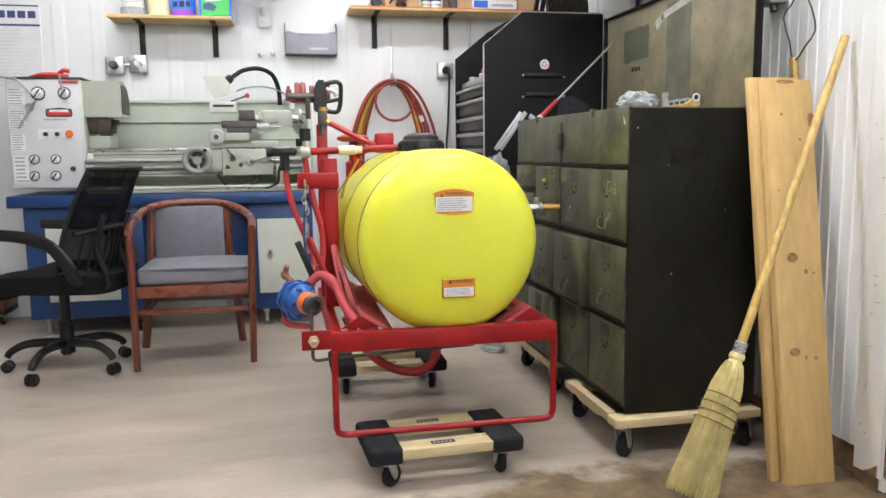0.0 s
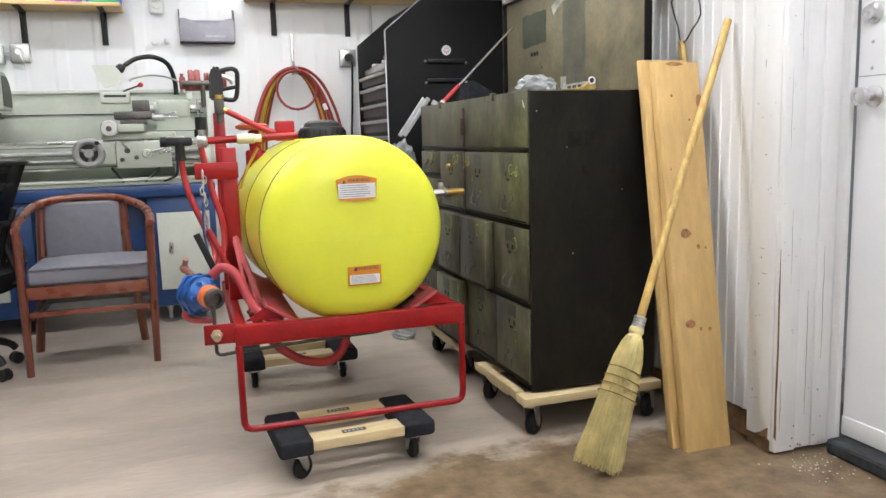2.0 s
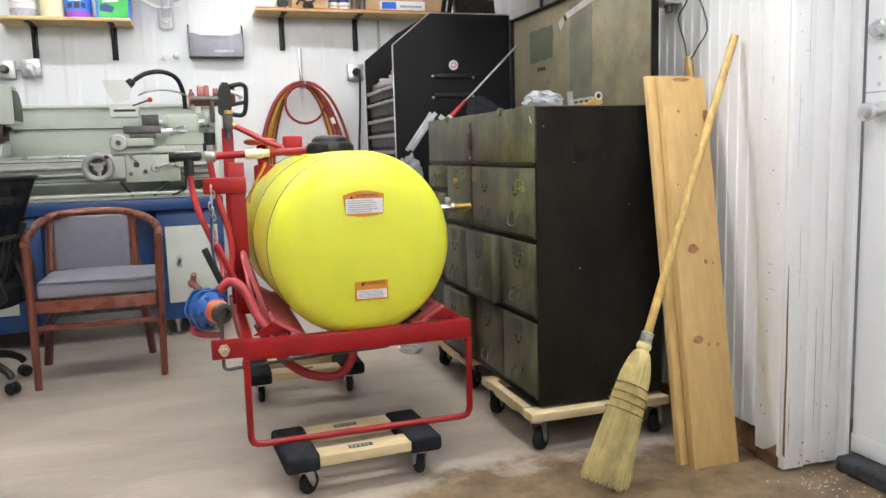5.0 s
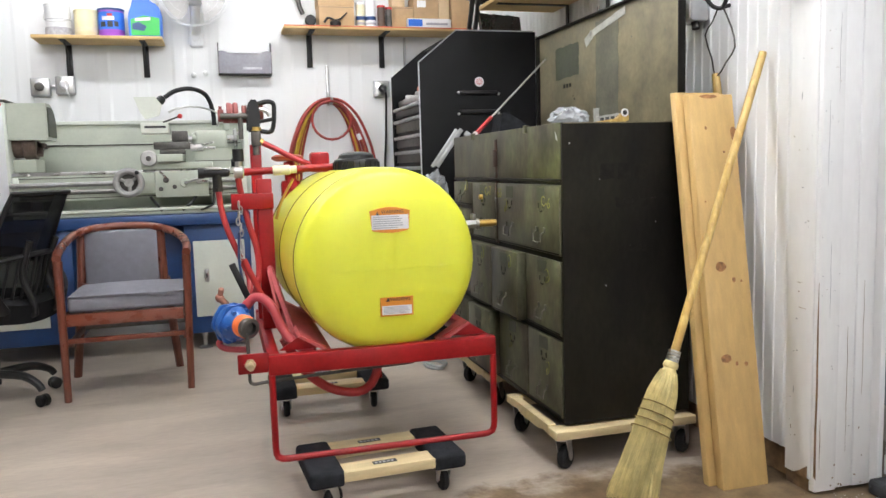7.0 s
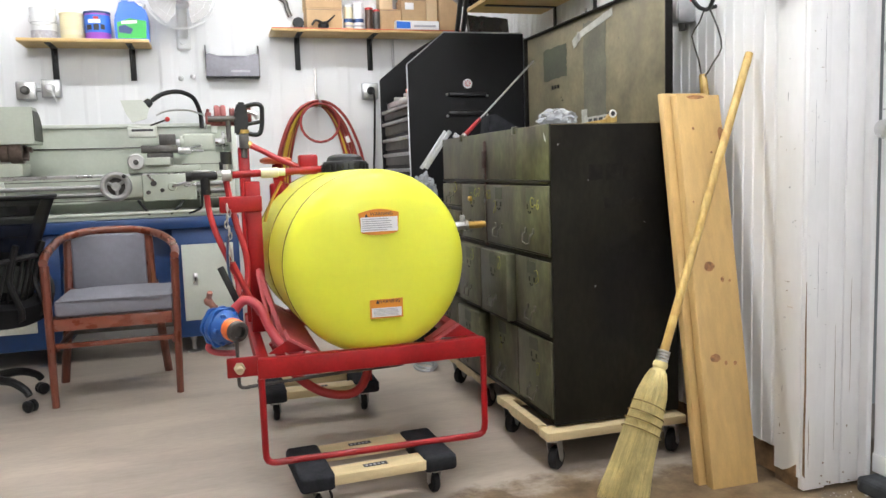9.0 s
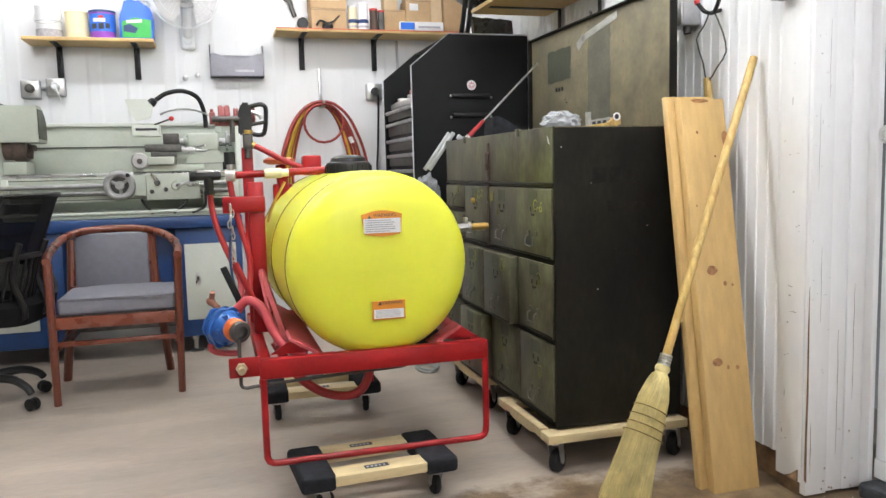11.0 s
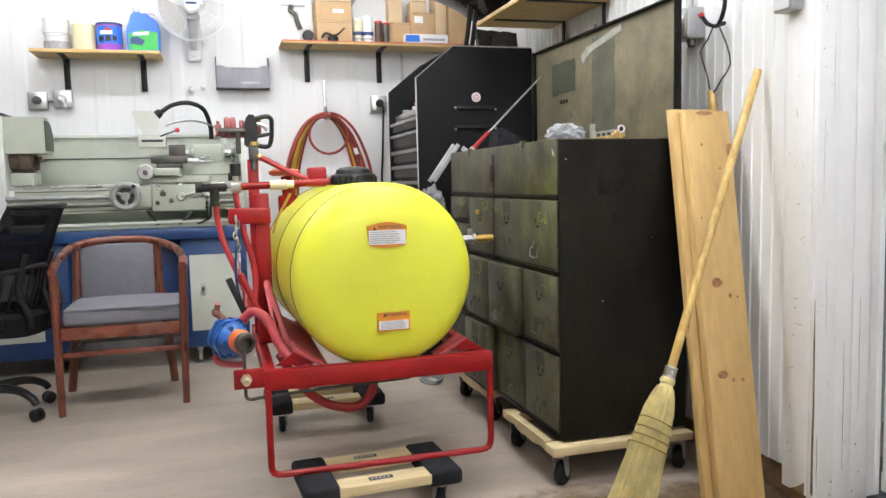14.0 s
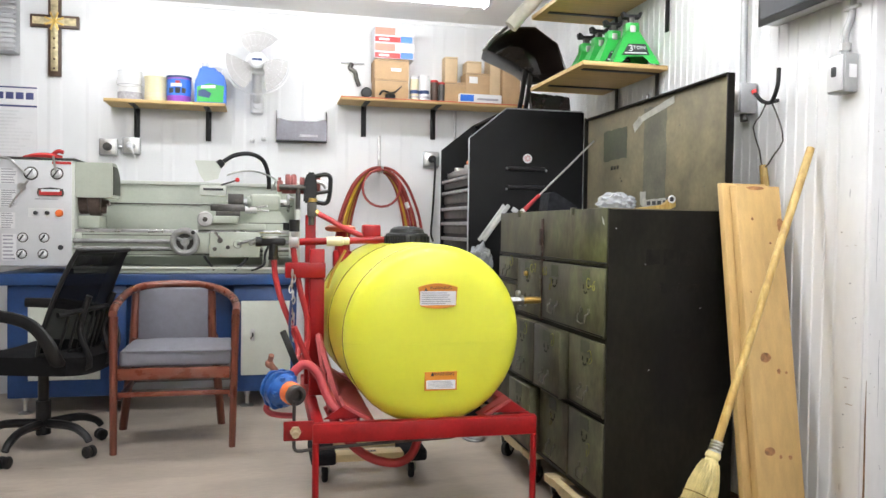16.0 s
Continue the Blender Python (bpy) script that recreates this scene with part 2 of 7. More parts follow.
vary_strands(M_STRAW)
M_HANDLE = mat("varnished_handle", (0.56, 0.395, 0.13), 0.35, var=0.16, scale=12, bump=0.08, stretch=(6, 6, 1), tone=((0.47, 0.30, 0.085), 9))
M_GOLD = mat("aged_gold", (0.50, 0.43, 0.26), 0.45, 0.5, var=0.35, scale=30, spot=((0.16, 0.17, 0.09), 40, 0.15))
M_DKWOOD = mat("dark_wood", (0.06, 0.03, 0.018), 0.45, var=0.25, scale=15)


def pine_with_knots(name, rgb):
    """Sawn pine: long grain along z, a few round dark knots."""
    m = mat(name, rgb, 0.5, var=0.10, scale=5, bump=0.08, bscale=50, stretch=(9, 9, 0.9))
    return m


M_BOARD = pine_with_knots("sawn_pine", (0.56, 0.375, 0.150))
M_KNOT = mat("pine_knot", (0.31, 0.145, 0.055), 0.5, var=0.45, scale=60)

# ---- building blocks ----
BASE = {}


def thing(name, base, label, category, group="", kind=""):
    ob = new(name)
    ob.empty_display_size = 0.05
    ob.location = base
    BASE[ob.name] = Vector(base)
    return tagged(ob, label, category, group, kind)


def part(name, bm, material, parent=None, label="", smooth=True):
    """Links a bmesh, drawn in world places, as one mesh object under its thing or part."""
    base = BASE[parent.name] if parent else Vector((0, 0, 0))
    bmesh.ops.recalc_face_normals(bm, faces=bm.faces)
    if smooth:
        for f in bm.faces:
            f.smooth = True
        for e in bm.edges:
            if len(e.link_faces) == 2 and e.calc_face_angle(0) > 0.6:
                e.smooth = False
    bmesh.ops.translate(bm, verts=bm.verts, vec=-base)
    me = bpy.data.meshes.new(name)
    bm.to_mesh(me)
    bm.free()
    me.materials.append(material)
    ob = new(name, me)
    ob.parent = parent
    BASE[ob.name] = base
    if label:
        ob["label"] = label
    return ob


def solo(name, bm, material, label, category, group="", kind="", base=None):
    """A thing of one mesh."""
    me_base = Vector(base) if base else Vector((0, 0, 0))
    bmesh.ops.translate(bm, verts=bm.verts, vec=-me_base)
    ob = part(name, bm, material)
    ob.location = me_base
    BASE[ob.name] = me_base
    return tagged(ob, label, category, group, kind)


def nb():
    return bmesh.new()


def box(bm, a, b, bev=0.0, m=None, seg=2):
    """An upright box from corner a to corner b with rounded edges, optionally turned by the matrix m."""
    a, b = Vector(a), Vector(b)
    r = bmesh.ops.create_cube(bm, size=1.0)
    vs = r["verts"]
    c, s = (a + b) / 2, b - a
    for v in vs:
        v.co = Vector((v.co.x * s.x, v.co.y * s.y, v.co.z * s.z)) + c
    if bev > 0:
        es = list({e for v in vs for e in v.link_edges})
        out = bmesh.ops.bevel(bm, geom=es, offset=min(bev, 0.49 * min(abs(s.x), abs(s.y), abs(s.z))), segments=seg, affect="EDGES", profile=0.5)
        vs = list({v for f in out["faces"] for v in f.verts} | {v for v in vs if v.is_valid})
        grown = set(vs)
        stack = list(vs)
        while stack:
            for e in stack.pop().link_edges:
                for v in e.verts:
                    if v not in grown:
                        grown.add(v)
                        stack.append(v)
        vs = list(grown)
    if m is not None:
        bmesh.ops.transform(bm, matrix=m, verts=vs)
    return bm


def frame_of(d):
    d = Vector(d).normalized()
    up = Vector((0, 0, 1)) if abs(d.z) < 0.9 else Vector((1, 0, 0))
    u = d.cross(up).normalized()
    return u, d.cross(u).normalized()


def rings(bm, loops, closed=False, cap=True):
    """Skins loops of points."""
    vs = [[bm.verts.new(p) for p in lp] for lp in loops]
    n = len(vs[0])
    pairs = list(zip(vs, vs[1:])) + ([(vs[-1], vs[0])] if closed else [])
    for a, b in pairs:
        for i in range(n):
            bm.faces.new((a[i], a[(i + 1) % n], b[(i + 1) % n], b[i]))
    if cap and not closed:
        bm.faces.new(list(reversed(vs[0])))
        bm.faces.new(vs[-1])
    return bm


def cyl(bm, p0, p1, r, n=16, r2=None):
    p0, p1 = Vector(p0), Vector(p1)
    u, w = frame_of(p1 - p0)
    r2 = r if r2 is None else r2
    ang = [2 * math.pi * i / n for i in range(n)]
    return rings(bm, [[p + (u * math.cos(a) + w * math.sin(a)) * q for a in ang] for p, q in ((p0, r), (p1, r2))])


def rev(bm, prof, origin, axis=(0, 0, 1), n=32):
    """Turns a profile of (radius, height) about an axis through origin."""
    o, d = Vector(origin), Vector(axis).normalized()
    u, w = frame_of(d)
    ang = [2 * math.pi * i / n for i in range(n)]
    return rings(bm, [[o + d * h + (u * math.cos(a) + w * math.sin(a)) * max(q, 0.0004) for a in ang] for q, h in prof])


def smooth_line(pts, steps=6, closed=False):
    pts = [Vector(p) for p in pts]
    n = len(pts)
    out = []
    for i in range(n if closed else n - 1):
        if closed:
            p = [pts[(i + k - 1) % n] for k in range(4)]
        else:
            p = [pts[max(i - 1, 0)], pts[i], pts[i + 1], pts[min(i + 2, n - 1)]]
        for s in range(steps):
            t = s / steps
            out.append(0.5 * (2 * p[1] + (p[2] - p[0]) * t + (2 * p[0] - 5 * p[1] + 4 * p[2] - p[3]) * t * t + (3 * p[1] - p[0] - 3 * p[2] + p[3]) * t**3))
    if not closed:
        out.append(pts[-1])
    return out


def tube(bm, pts, r, n=8, steps=6, closed=False, r2=None, flat=1.0):
    """A round rod or hose along a smooth line; steps=1 keeps the corners."""
    line = smooth_line(pts, steps, closed) if steps > 1 else [Vector(p) for p in pts]
    k = len(line)
    loops = []
    u = None
    for i, p in enumerate(line):
        d = (line[(i + 1) % k] - line[i - 1]) if closed else (line[min(i + 1, k - 1)] - line[max(i - 1, 0)])
        d.normalize()
        if u is None:
            u, _ = frame_of(d)
        u = (u - d * u.dot(d)).normalized()
        w = d.cross(u)
        q = r if r2 is None else r + (r2 - r) * i / (k - 1)
        loops.append([p + (u * math.cos(a) + w * math.sin(a) * flat) * q for a in (2 * math.pi * j / n for j in range(n))])
    return rings(bm, loops, closed)


def prism(bm, pts, axis, lo, hi):
    """A flat outline of (a, b) pairs pushed along an axis: x takes (y, z), y takes (x, z), z takes (x, y)."""
    def put(a, b, c):
        return {"x": (c, a, b), "y": (a, c, b), "z": (a, b, c)}[axis]
    lo_v = [bm.verts.new(put(a, b, lo)) for a, b in pts]
    hi_v = [bm.verts.new(put(a, b, hi)) for a, b in pts]
    n = len(pts)
    bm.faces.new(lo_v)
    bm.faces.new(list(reversed(hi_v)))
    for i in range(n):
        bm.faces.new((lo_v[i], hi_v[i], hi_v[(i + 1) % n], lo_v[(i + 1) % n]))
    return bm


def bars(bm, x0, x1, y, z0, z1, rows, seed=1, th=0.0012):
    """Lines of print that cannot be read, on a face that looks towards -y."""
    rnd = random.Random(seed)
    step = (z1 - z0) / rows
    for i in range(rows):
        z = z1 - (i + 0.5) * step
        box(bm, (x0, y - th, z - step * 0.22), (x0 + (x1 - x0) * rnd.uniform(0.72, 1.0), y, z + step * 0.22))
    return bm


def words(text, size, m, material, parent, name="lettering", depth=0.0006):
    cu = bpy.data.curves.new(name, "FONT")
    cu.body, cu.size, cu.extrude, cu.align_x, cu.align_y = text, size, depth, "CENTER", "CENTER"
    cu.materials.append(material)
    ob = new(name, cu)
    ob.parent = parent
    base = BASE[parent.name]
    ob.matrix_basis = Matrix.Translation(-base) @ m
    BASE[ob.name] = base
    return ob

# ---- the room ----
WX, WY, CZ = 1.715, 5.25, 2.56
# White of the two unseen walls, set high so they return fill light.
M_FARWALL = mat("unseen_wall_white", (0.74, 0.735, 0.725), 0.6, var=0.05)


def setting(name, bm, material, label, category, smooth=False):
    ob = part(name, bm, material, smooth=smooth)
    return tagged(ob, label, category, kind="structure")


setting("floor", box(nb(), (-3.6, -3.4, -0.1), (2.6, 5.6, 0)), M_FLOOR, "worn beige polished concrete floor with stains", "floor")


def ribbed(bm, a0, a1, z0, z1, along, face, back, pitch=0.0762, depth=0.007):
    """Wall lining with upright ribs; along 'x' faces -y, along 'y' faces -x."""
    prof = []
    a = a0
    while a < a1 - 1e-6:
        for f, d in ((0.0, 0), (0.60, 0), (0.68, depth), (0.92, depth)):
            p = a + f * pitch
            if p < a1:
                prof.append((p, face - d))
        a += pitch
    prof.append((a1, face))
    prof += [(a1, back), (a0, back)]
    pts = prof if along == "x" else [(d, p) for p, d in prof]
    return prism(bm, pts, "z", z0, z1)


setting("wall_back", ribbed(nb(), -3.6, 1.9, 0, CZ, "x", WY, WY + 0.15, 0.2286, 0.0025), M_WALL, "white painted ribbed wall lining", "wall")
setting("wall_right", ribbed(nb(), 1.80, WY, 0.10, CZ, "y", WX, WX + 0.19, 0.0508, 0.0032), M_WALL, "white ribbed wall panel with vertical grooves", "wall")
bm = box(nb(), (WX + 0.012, 1.82, 0), (WX + 0.19, WY, 0.10), 0.006)
setting("wall_base_right", bm, M_ROT, "bare rotten sill timber below the wall panel", "sill")
bm = box(nb(), (WX, -3.4, 0), (WX + 0.25, 0.80, CZ))
setting("wall_right_near", bm, M_WALL, "unseen white wall, brightened to bounce light beside the door", "wall")
bm = box(nb(), (WX, 0.80, 2.12), (WX + 0.25, 1.78, CZ))
setting("wall_over_door", bm, M_WALL, "unseen white wall, brightened to bounce light over the door", "wall")
# Left and front walls are out of view; they close the room and bounce light.
setting("unseen_wall_left", box(nb(), (-3.75, -3.4, 0), (-3.6, 5.4, CZ)), M_FARWALL, "unseen white wall, brightened to bounce light", "wall")
setting("unseen_wall_front", box(nb(), (-3.6, -3.55, 0), (1.95, -3.4, CZ)), M_FARWALL, "unseen white wall, brightened to bounce light", "wall")
bm = box(nb(), (-3.75, -3.55, CZ), (2.2, 5.4, CZ + 0.1))
for k in range(5):
    box(bm, (-3.6 + 1.22 * k, -3.4, CZ - 0.004), (-3.57 + 1.22 * k, 5.25, CZ + 0.02))
setting("ceiling", bm, M_CEIL, "white panelled ceiling", "ceiling")
setting("trim", box(nb(), (-3.6, WY - 0.014, CZ - 0.028), (WX, WY - 0.005, CZ - 0.001), 0.003), M_TRIM, "thin grey moulding along the top of the wall", "trim")

# Fixtures out of view; those nearer than the back row add fill light.
for x, y, q in TUBES:
    fx = thing("unseen_strip_light", (x, y, CZ - 0.05), "unseen white fluorescent strip light with a glowing tube", "light", "strip lights on the ceiling")
    part("fixture", box(nb(), (x - 0.63, y - 0.032, CZ - 0.04), (x + 0.63, y + 0.032, CZ - 0.0005), 0.005), M_TRIM, fx, "white metal housing")
    for k in range(q):
        ty = y + (k - (q - 1) / 2) * 0.07
        part("tube", cyl(nb(), (x - 0.58, ty, CZ - 0.125), (x + 0.58, ty, CZ - 0.125), 0.019, 10), M_GLOW, fx, "glowing fluorescent tube")
    for sg in (-1, 1):
        part("holder", box(nb(), (x + sg * 0.595 - 0.012, y - 0.056, CZ - 0.147), (x + sg * 0.595 + 0.012, y + 0.056, CZ - 0.0405), 0.003), M_TRIM, fx)

# corner boards and jamb mouldings of the door recess
trim = setting("door_frame", box(nb(), (1.905, 1.742, 0.012), (1.925, 1.80, 2.10), 0.003), M_TRIM, "white painted door jamb with chipped mouldings", "door frame")
for nm, a, b in (("corner_board", (1.694, 1.79, 0.045), (1.718, 1.90, CZ - 0.01)), ("corner_board", (1.700, 1.775, 0.008), (1.7785, 1.80, CZ - 0.01)),
                 ("moulding", (1.779, 1.7768, 0.012), (1.8385, 1.80, CZ - 0.01)), ("moulding", (1.839, 1.7722, 0.012), (1.904, 1.80, CZ - 0.01))):
    part(nm, box(nb(), a, b, 0.0025), M_TRIM, trim)
part("jamb_core", box(nb(), (1.72, 1.802, 0), (1.93, 1.86, CZ)), M_TRIM, trim)
part("rotten_end", box(nb(), (1.702, 1.80, 0.0), (1.716, 1.905, 0.047), 0.004), M_ROT, trim, "rotten brown timber end")
part("rotten_end", prism(nb(), [(1.80, 0.047), (1.80, 0.085), (1.83, 0.062), (1.86, 0.047)], "x", 1.690, 1.6935), M_ROT, trim, "rotten brown timber end")

part("crack", prism(nb(), [(1.6945, 0.06), (1.7025, 0.05), (1.7015, 0.20), (1.7035, 0.33), (1.7022, 0.45), (1.6998, 0.66), (1.6970, 0.52), (1.6978, 0.34), (1.6950, 0.20)], "y", 1.7732, 1.7748), M_ROT, trim, "open dark crack between boards")
part("seam", box(nb(), (1.7005, 1.9005, 0.11), (1.7045, 1.9025, CZ - 0.02)), M_GREYINK, trim)
rnd = random.Random(31)


def chip_outline(a, b, w, h):
    """A torn four- to six-cornered fleck about (a, b)."""
    n = rnd.randint(4, 6)
    return [(a + w * (0.6 + 0.4 * rnd.random()) * math.cos(2 * math.pi * k / n + 0.4), b + h * (0.6 + 0.4 * rnd.random()) * math.sin(2 * math.pi * k / n + 0.4)) for k in range(n)]


for k in range(44):
    w, h = rnd.uniform(0.0007, 0.0030), rnd.uniform(0.0007, 0.0028)
    if rnd.random() < 0.3:
        w, h = (0.0007, rnd.uniform(0.006, 0.016)) if rnd.random() < 0.6 else (rnd.uniform(0.005, 0.009), 0.0008)
    z = rnd.uniform(0.07, 1.55)
    m_ = M_ROT if rnd.random() < 0.45 else M_GREYINK
    if k % 2:
        part("chip", prism(nb(), chip_outline(rnd.uniform(1.80, 1.89), z, w * 2, h), "x", 1.6932, 1.6939), m_, trim, "chipped paint")
    else:
        part("chip", prism(nb(), chip_outline(rnd.uniform(1.704, 1.775), z, w, h), "y", 1.7742, 1.7749), m_, trim, "chipped paint")
for x, z0, z1, w in ((1.742, 0.55, 0.78, 0.0006), (1.725, 0.95, 1.20, 0.0005), (1.812, 0.12, 0.52, 0.0007), (1.865, 0.30, 0.66, 0.0006), (1.757, 1.22, 1.45, 0.0005), (1.716, 0.08, 0.24, 0.0008)):
    y = 1.775 if x < 1.779 else (1.7768 if x < 1.839 else 1.7722)
    n = 9
    xs = [x + rnd.uniform(-0.0014, 0.0014) for _ in range(n)]
    line = [(xs[k] - w * math.sin(math.pi * (k + 0.3) / n), z0 + (z1 - z0) * k / (n - 1)) for k in range(n)]
    line += [(xs[k] + w * math.sin(math.pi * (k + 0.3) / n), z0 + (z1 - z0) * k / (n - 1)) for k in reversed(range(n))]
    part("crack", prism(nb(), line, "y", y - 0.0007, y - 0.0001), M_ROT if z0 < 0.4 else M_GREYINK, trim, "hairline crack in the paint")
for k in range(10):
    x, z = rnd.uniform(1.704, 1.90), 0.02 + 0.20 * rnd.random() ** 2
    y = 1.775 if x < 1.779 else (1.7768 if x < 1.839 else 1.7722)
    part("chip", prism(nb(), chip_outline(x, z, rnd.uniform(0.002, 0.005), rnd.uniform(0.002, 0.006)), "y", y - 0.0007, y - 0.0001), M_ROT, trim, "chipped paint")
for x, z0, z1 in ((1.7787, 0.02, 0.95), (1.8387, 0.02, 0.70)):
    part("seam", box(nb(), (x - 0.0003, 1.7815, z0), (x + 0.0003, 1.7995, z1)), M_GREYINK, trim)
door = setting("door_1", box(nb(), (1.93, 0.86, 0.07), (1.972, 1.738, 2.08), 0.002), M_DOOR, "white painted metal door with round knob and deadbolt", "door")
part("kick_strip", box(nb(), (1.922, 0.87, 0.055), (1.9295, 1.735, 0.115), 0.002), M_TRIM, door)
part("door_seam", box(nb(), (1.928, 0.87, 1.166), (1.9299, 1.735, 1.169)), M_GREYINK, door)
bm = nb()
rev(bm, [(0.001, 0.0), (0.032, 0.0), (0.032, 0.006), (0.013, 0.012), (0.012, 0.035), (0.022, 0.042), (0.028, 0.055), (0.026, 0.066), (0.012, 0.070), (0.010, 0.066), (0.001, 0.066)], (1.93, 1.675, 1.108), (-1, 0, 0), 24)
part("door_knob", bm, M_CHROME, door, "round satin chrome knob")
bm = nb()
rev(bm, [(0.001, 0.0), (0.031, 0.0), (0.029, 0.014), (0.021, 0.018), (0.020, 0.030), (0.001, 0.031)], (1.93, 1.688, 1.345), (-1, 0, 0), 24)
part("deadbolt", bm, M_CHROME, door, "chrome deadbolt cylinder")
for z in (1.265, 1.19):
    part("screw", rev(nb(), [(0.001, 0), (0.006, 0.0), (0.004, 0.003), (0.001, 0.003)], (1.93, 1.69, z), (-1, 0, 0), 10), M_STEEL, door)
bm = box(nb(), (1.86, 0.86, 0.0), (1.99, 1.735, 0.05), 0.012)
setting("threshold", bm, M_SILL, "worn dark grey rubber threshold of the door", "threshold")


rnd = random.Random(21)
bm = nb()
for _ in range(70):
    x, y = rnd.gauss(1.765, 0.06), rnd.gauss(1.655, 0.05)
    s = rnd.uniform(0.001, 0.0036)
    box(bm, (x, y, 0.0005), (x + s * 1.6, y + s, 0.0005 + s * 0.4), 0, Matrix.Translation((x, y, 0)) @ Matrix.Rotation(rnd.uniform(0, 3), 4, "Z") @ Matrix.Translation((-x, -y, 0)))
tagged(part("paint_flakes", bm, M_PAPER), "scattered white paint flakes on the floor by the door", "debris", kind="stuff")

# ---- sprayer: tank on a red hitch frame, standing on two movers' dollies ----
M_BAND = mat("rusty_band", (0.16, 0.125, 0.02), 0.6, 0.2, var=0.4, scale=20)
TX, TZ, TR = 0.490, 0.742, 0.300
sprayer = thing("field_sprayer", (0.49, 2.7, 0.42), "field sprayer with bright yellow tank on a red steel frame", "sprayer")
prof = [(0.0, 2.256), (0.06, 2.2565), (0.12, 2.259), (0.18, 2.264), (0.225, 2.271), (0.255, 2.281), (0.275, 2.293), (0.289, 2.308), (0.297, 2.325), (0.2995, 2.336), (0.290, 2.339), (0.290, 2.347),
        (0.300, 2.351), (0.301, 2.5), (0.300, 2.66), (0.297, 2.664), (0.297, 2.672), (0.300, 2.676), (0.301, 2.85), (0.2995, 3.0), (0.291, 3.003), (0.291, 3.011), (0.299, 3.014),
        (0.296, 3.05), (0.285, 3.085), (0.255, 3.11), (0.15, 3.125), (0.0, 3.127)]
TILT = 0.058
TX0 = TX + 0.015 + 2.3 * TILT
tank = part("tank", rev(nb(), prof, (TX0, 0.0040, TZ), (-TILT, 1, 0), 96), M_TANK, sprayer, "bright yellow ribbed polyethylene tank")
bm = nb()
rev(bm, [(0.095, 0.262), (0.095, 0.284), (0.088, 0.292), (0.076, 0.296)], (TX - 0.012, 2.70, TZ), (0, 0, 1), 40)
part("neck", bm, M_TANK, tank)
bm = nb()
prof = [(0.076, 0.284), (0.082, 0.288), (0.082, 0.322), (0.078, 0.330), (0.066, 0.334), (0.062, 0.346), (0.050, 0.354), (0.030, 0.358), (0.0, 0.359)]
rev(bm, prof, (TX - 0.012, 2.70, TZ), (0, 0, 1), 40)
part("tank_cap", bm, M_BLACK, tank, "large black screw cap")
for i in range(24):
    a = i * math.pi / 12
    cx, cy = TX - 0.012 + 0.082 * math.cos(a), 2.70 + 0.082 * math.sin(a)
    part("grip_rib", cyl(nb(), (cx, cy, TZ + 0.290), (cx, cy, TZ + 0.321), 0.004, 6), M_BLACK, sprayer)
for h, q in ((2.343, 0.2985), (3.007, 0.299), (2.668, 0.299)):
    o = Vector((TX0 - TILT * h, h, TZ))
    part("tie_band", tube(nb(), [o + Vector((q * math.cos(a), TILT * q * math.cos(a), q * math.sin(a))) for a in [2 * math.pi * i / 72 for i in range(72)]], 0.0022, 6, 1, closed=True), M_BAND, tank, "thin dark tie band")
# mould parting line round the end of the tank
line = [(0.2995, 2.333), (0.297, 2.325), (0.289, 2.308), (0.275, 2.293), (0.255, 2.281), (0.225, 2.271), (0.18, 2.264), (0.12, 2.259), (0.06, 2.2565)]
pts = [(TX0 - TILT * h - r, h - TILT * r - 0.0002, TZ - 0.020) for r, h in line] + [(TX0 - TILT * h + r, h + TILT * r - 0.0002, TZ - 0.020) for r, h in reversed(line)]
part("mould_line", tube(nb(), pts, 0.0007, 5, 1), M_TANK, tank)


def decal(x0, x1, z0, z1, arched, seed):
    y = 2.2530
    bm = nb()
    n = 10
    pts = [(x0 + 0.006, z0 + 0.006), (x1 - 0.006, z0 + 0.006), (x1, z1)]
    if arched:
        pts = [(x0 + 0.006, z0 + 0.004)] + [(x0 + (x1 - x0) * (0.08 + 0.84 * i / n), z0 - 0.006 * math.sin(math.pi * i / n)) for i in range(n + 1)] + [(x1 - 0.004, z0 + 0.004), (x1, z1)]
        pts += [(x1 - (x1 - x0) * i / n, z1 + 0.012 * math.sin(math.pi * i / n)) for i in range(1, n)] + [(x0, z1)]
    else:
        pts = [(x0, z0), (x1, z0), (x1, z1), (x0, z1)]
    d = part("warning_label", prism(nb(), pts, "y", y, y + 0.016), M_AMBER, tank, "orange and white warning label")
    part("text_panel", box(nb(), (x0 + 0.005, y - 0.0012, z0 + 0.005), (x1 - 0.005, y + 0.001, z0 + (z1 - z0) * (0.80 if arched else 0.56))), M_PAPER, sprayer, "white panel of small print")
    part("print", bars(nb(), x0 + 0.010, x1 - 0.012, y - 0.0012, z0 + 0.007, z0 + (z1 - z0) * (0.76 if arched else 0.52), 6, seed, 0.0006), M_GREYINK, sprayer)
    words("WARNING", 0.015, pose((x0 + x1) / 2 + 0.008, y - 0.0008, z1 - 0.007 if not arched else z1 - 0.003, 90), M_INK, sprayer)
    zz = z1 - 0.009
    part("hazard_triangle", prism(nb(), [(x0 + 0.018, zz - 0.004), (x0 + 0.030, zz - 0.004), (x0 + 0.024, zz + 0.008)], "y", y - 0.001, y), M_INK, sprayer)


decal(0.438, 0.566, 0.842, 0.905, True, 3)
decal(0.462, 0.568, 0.571, 0.631, False, 5)

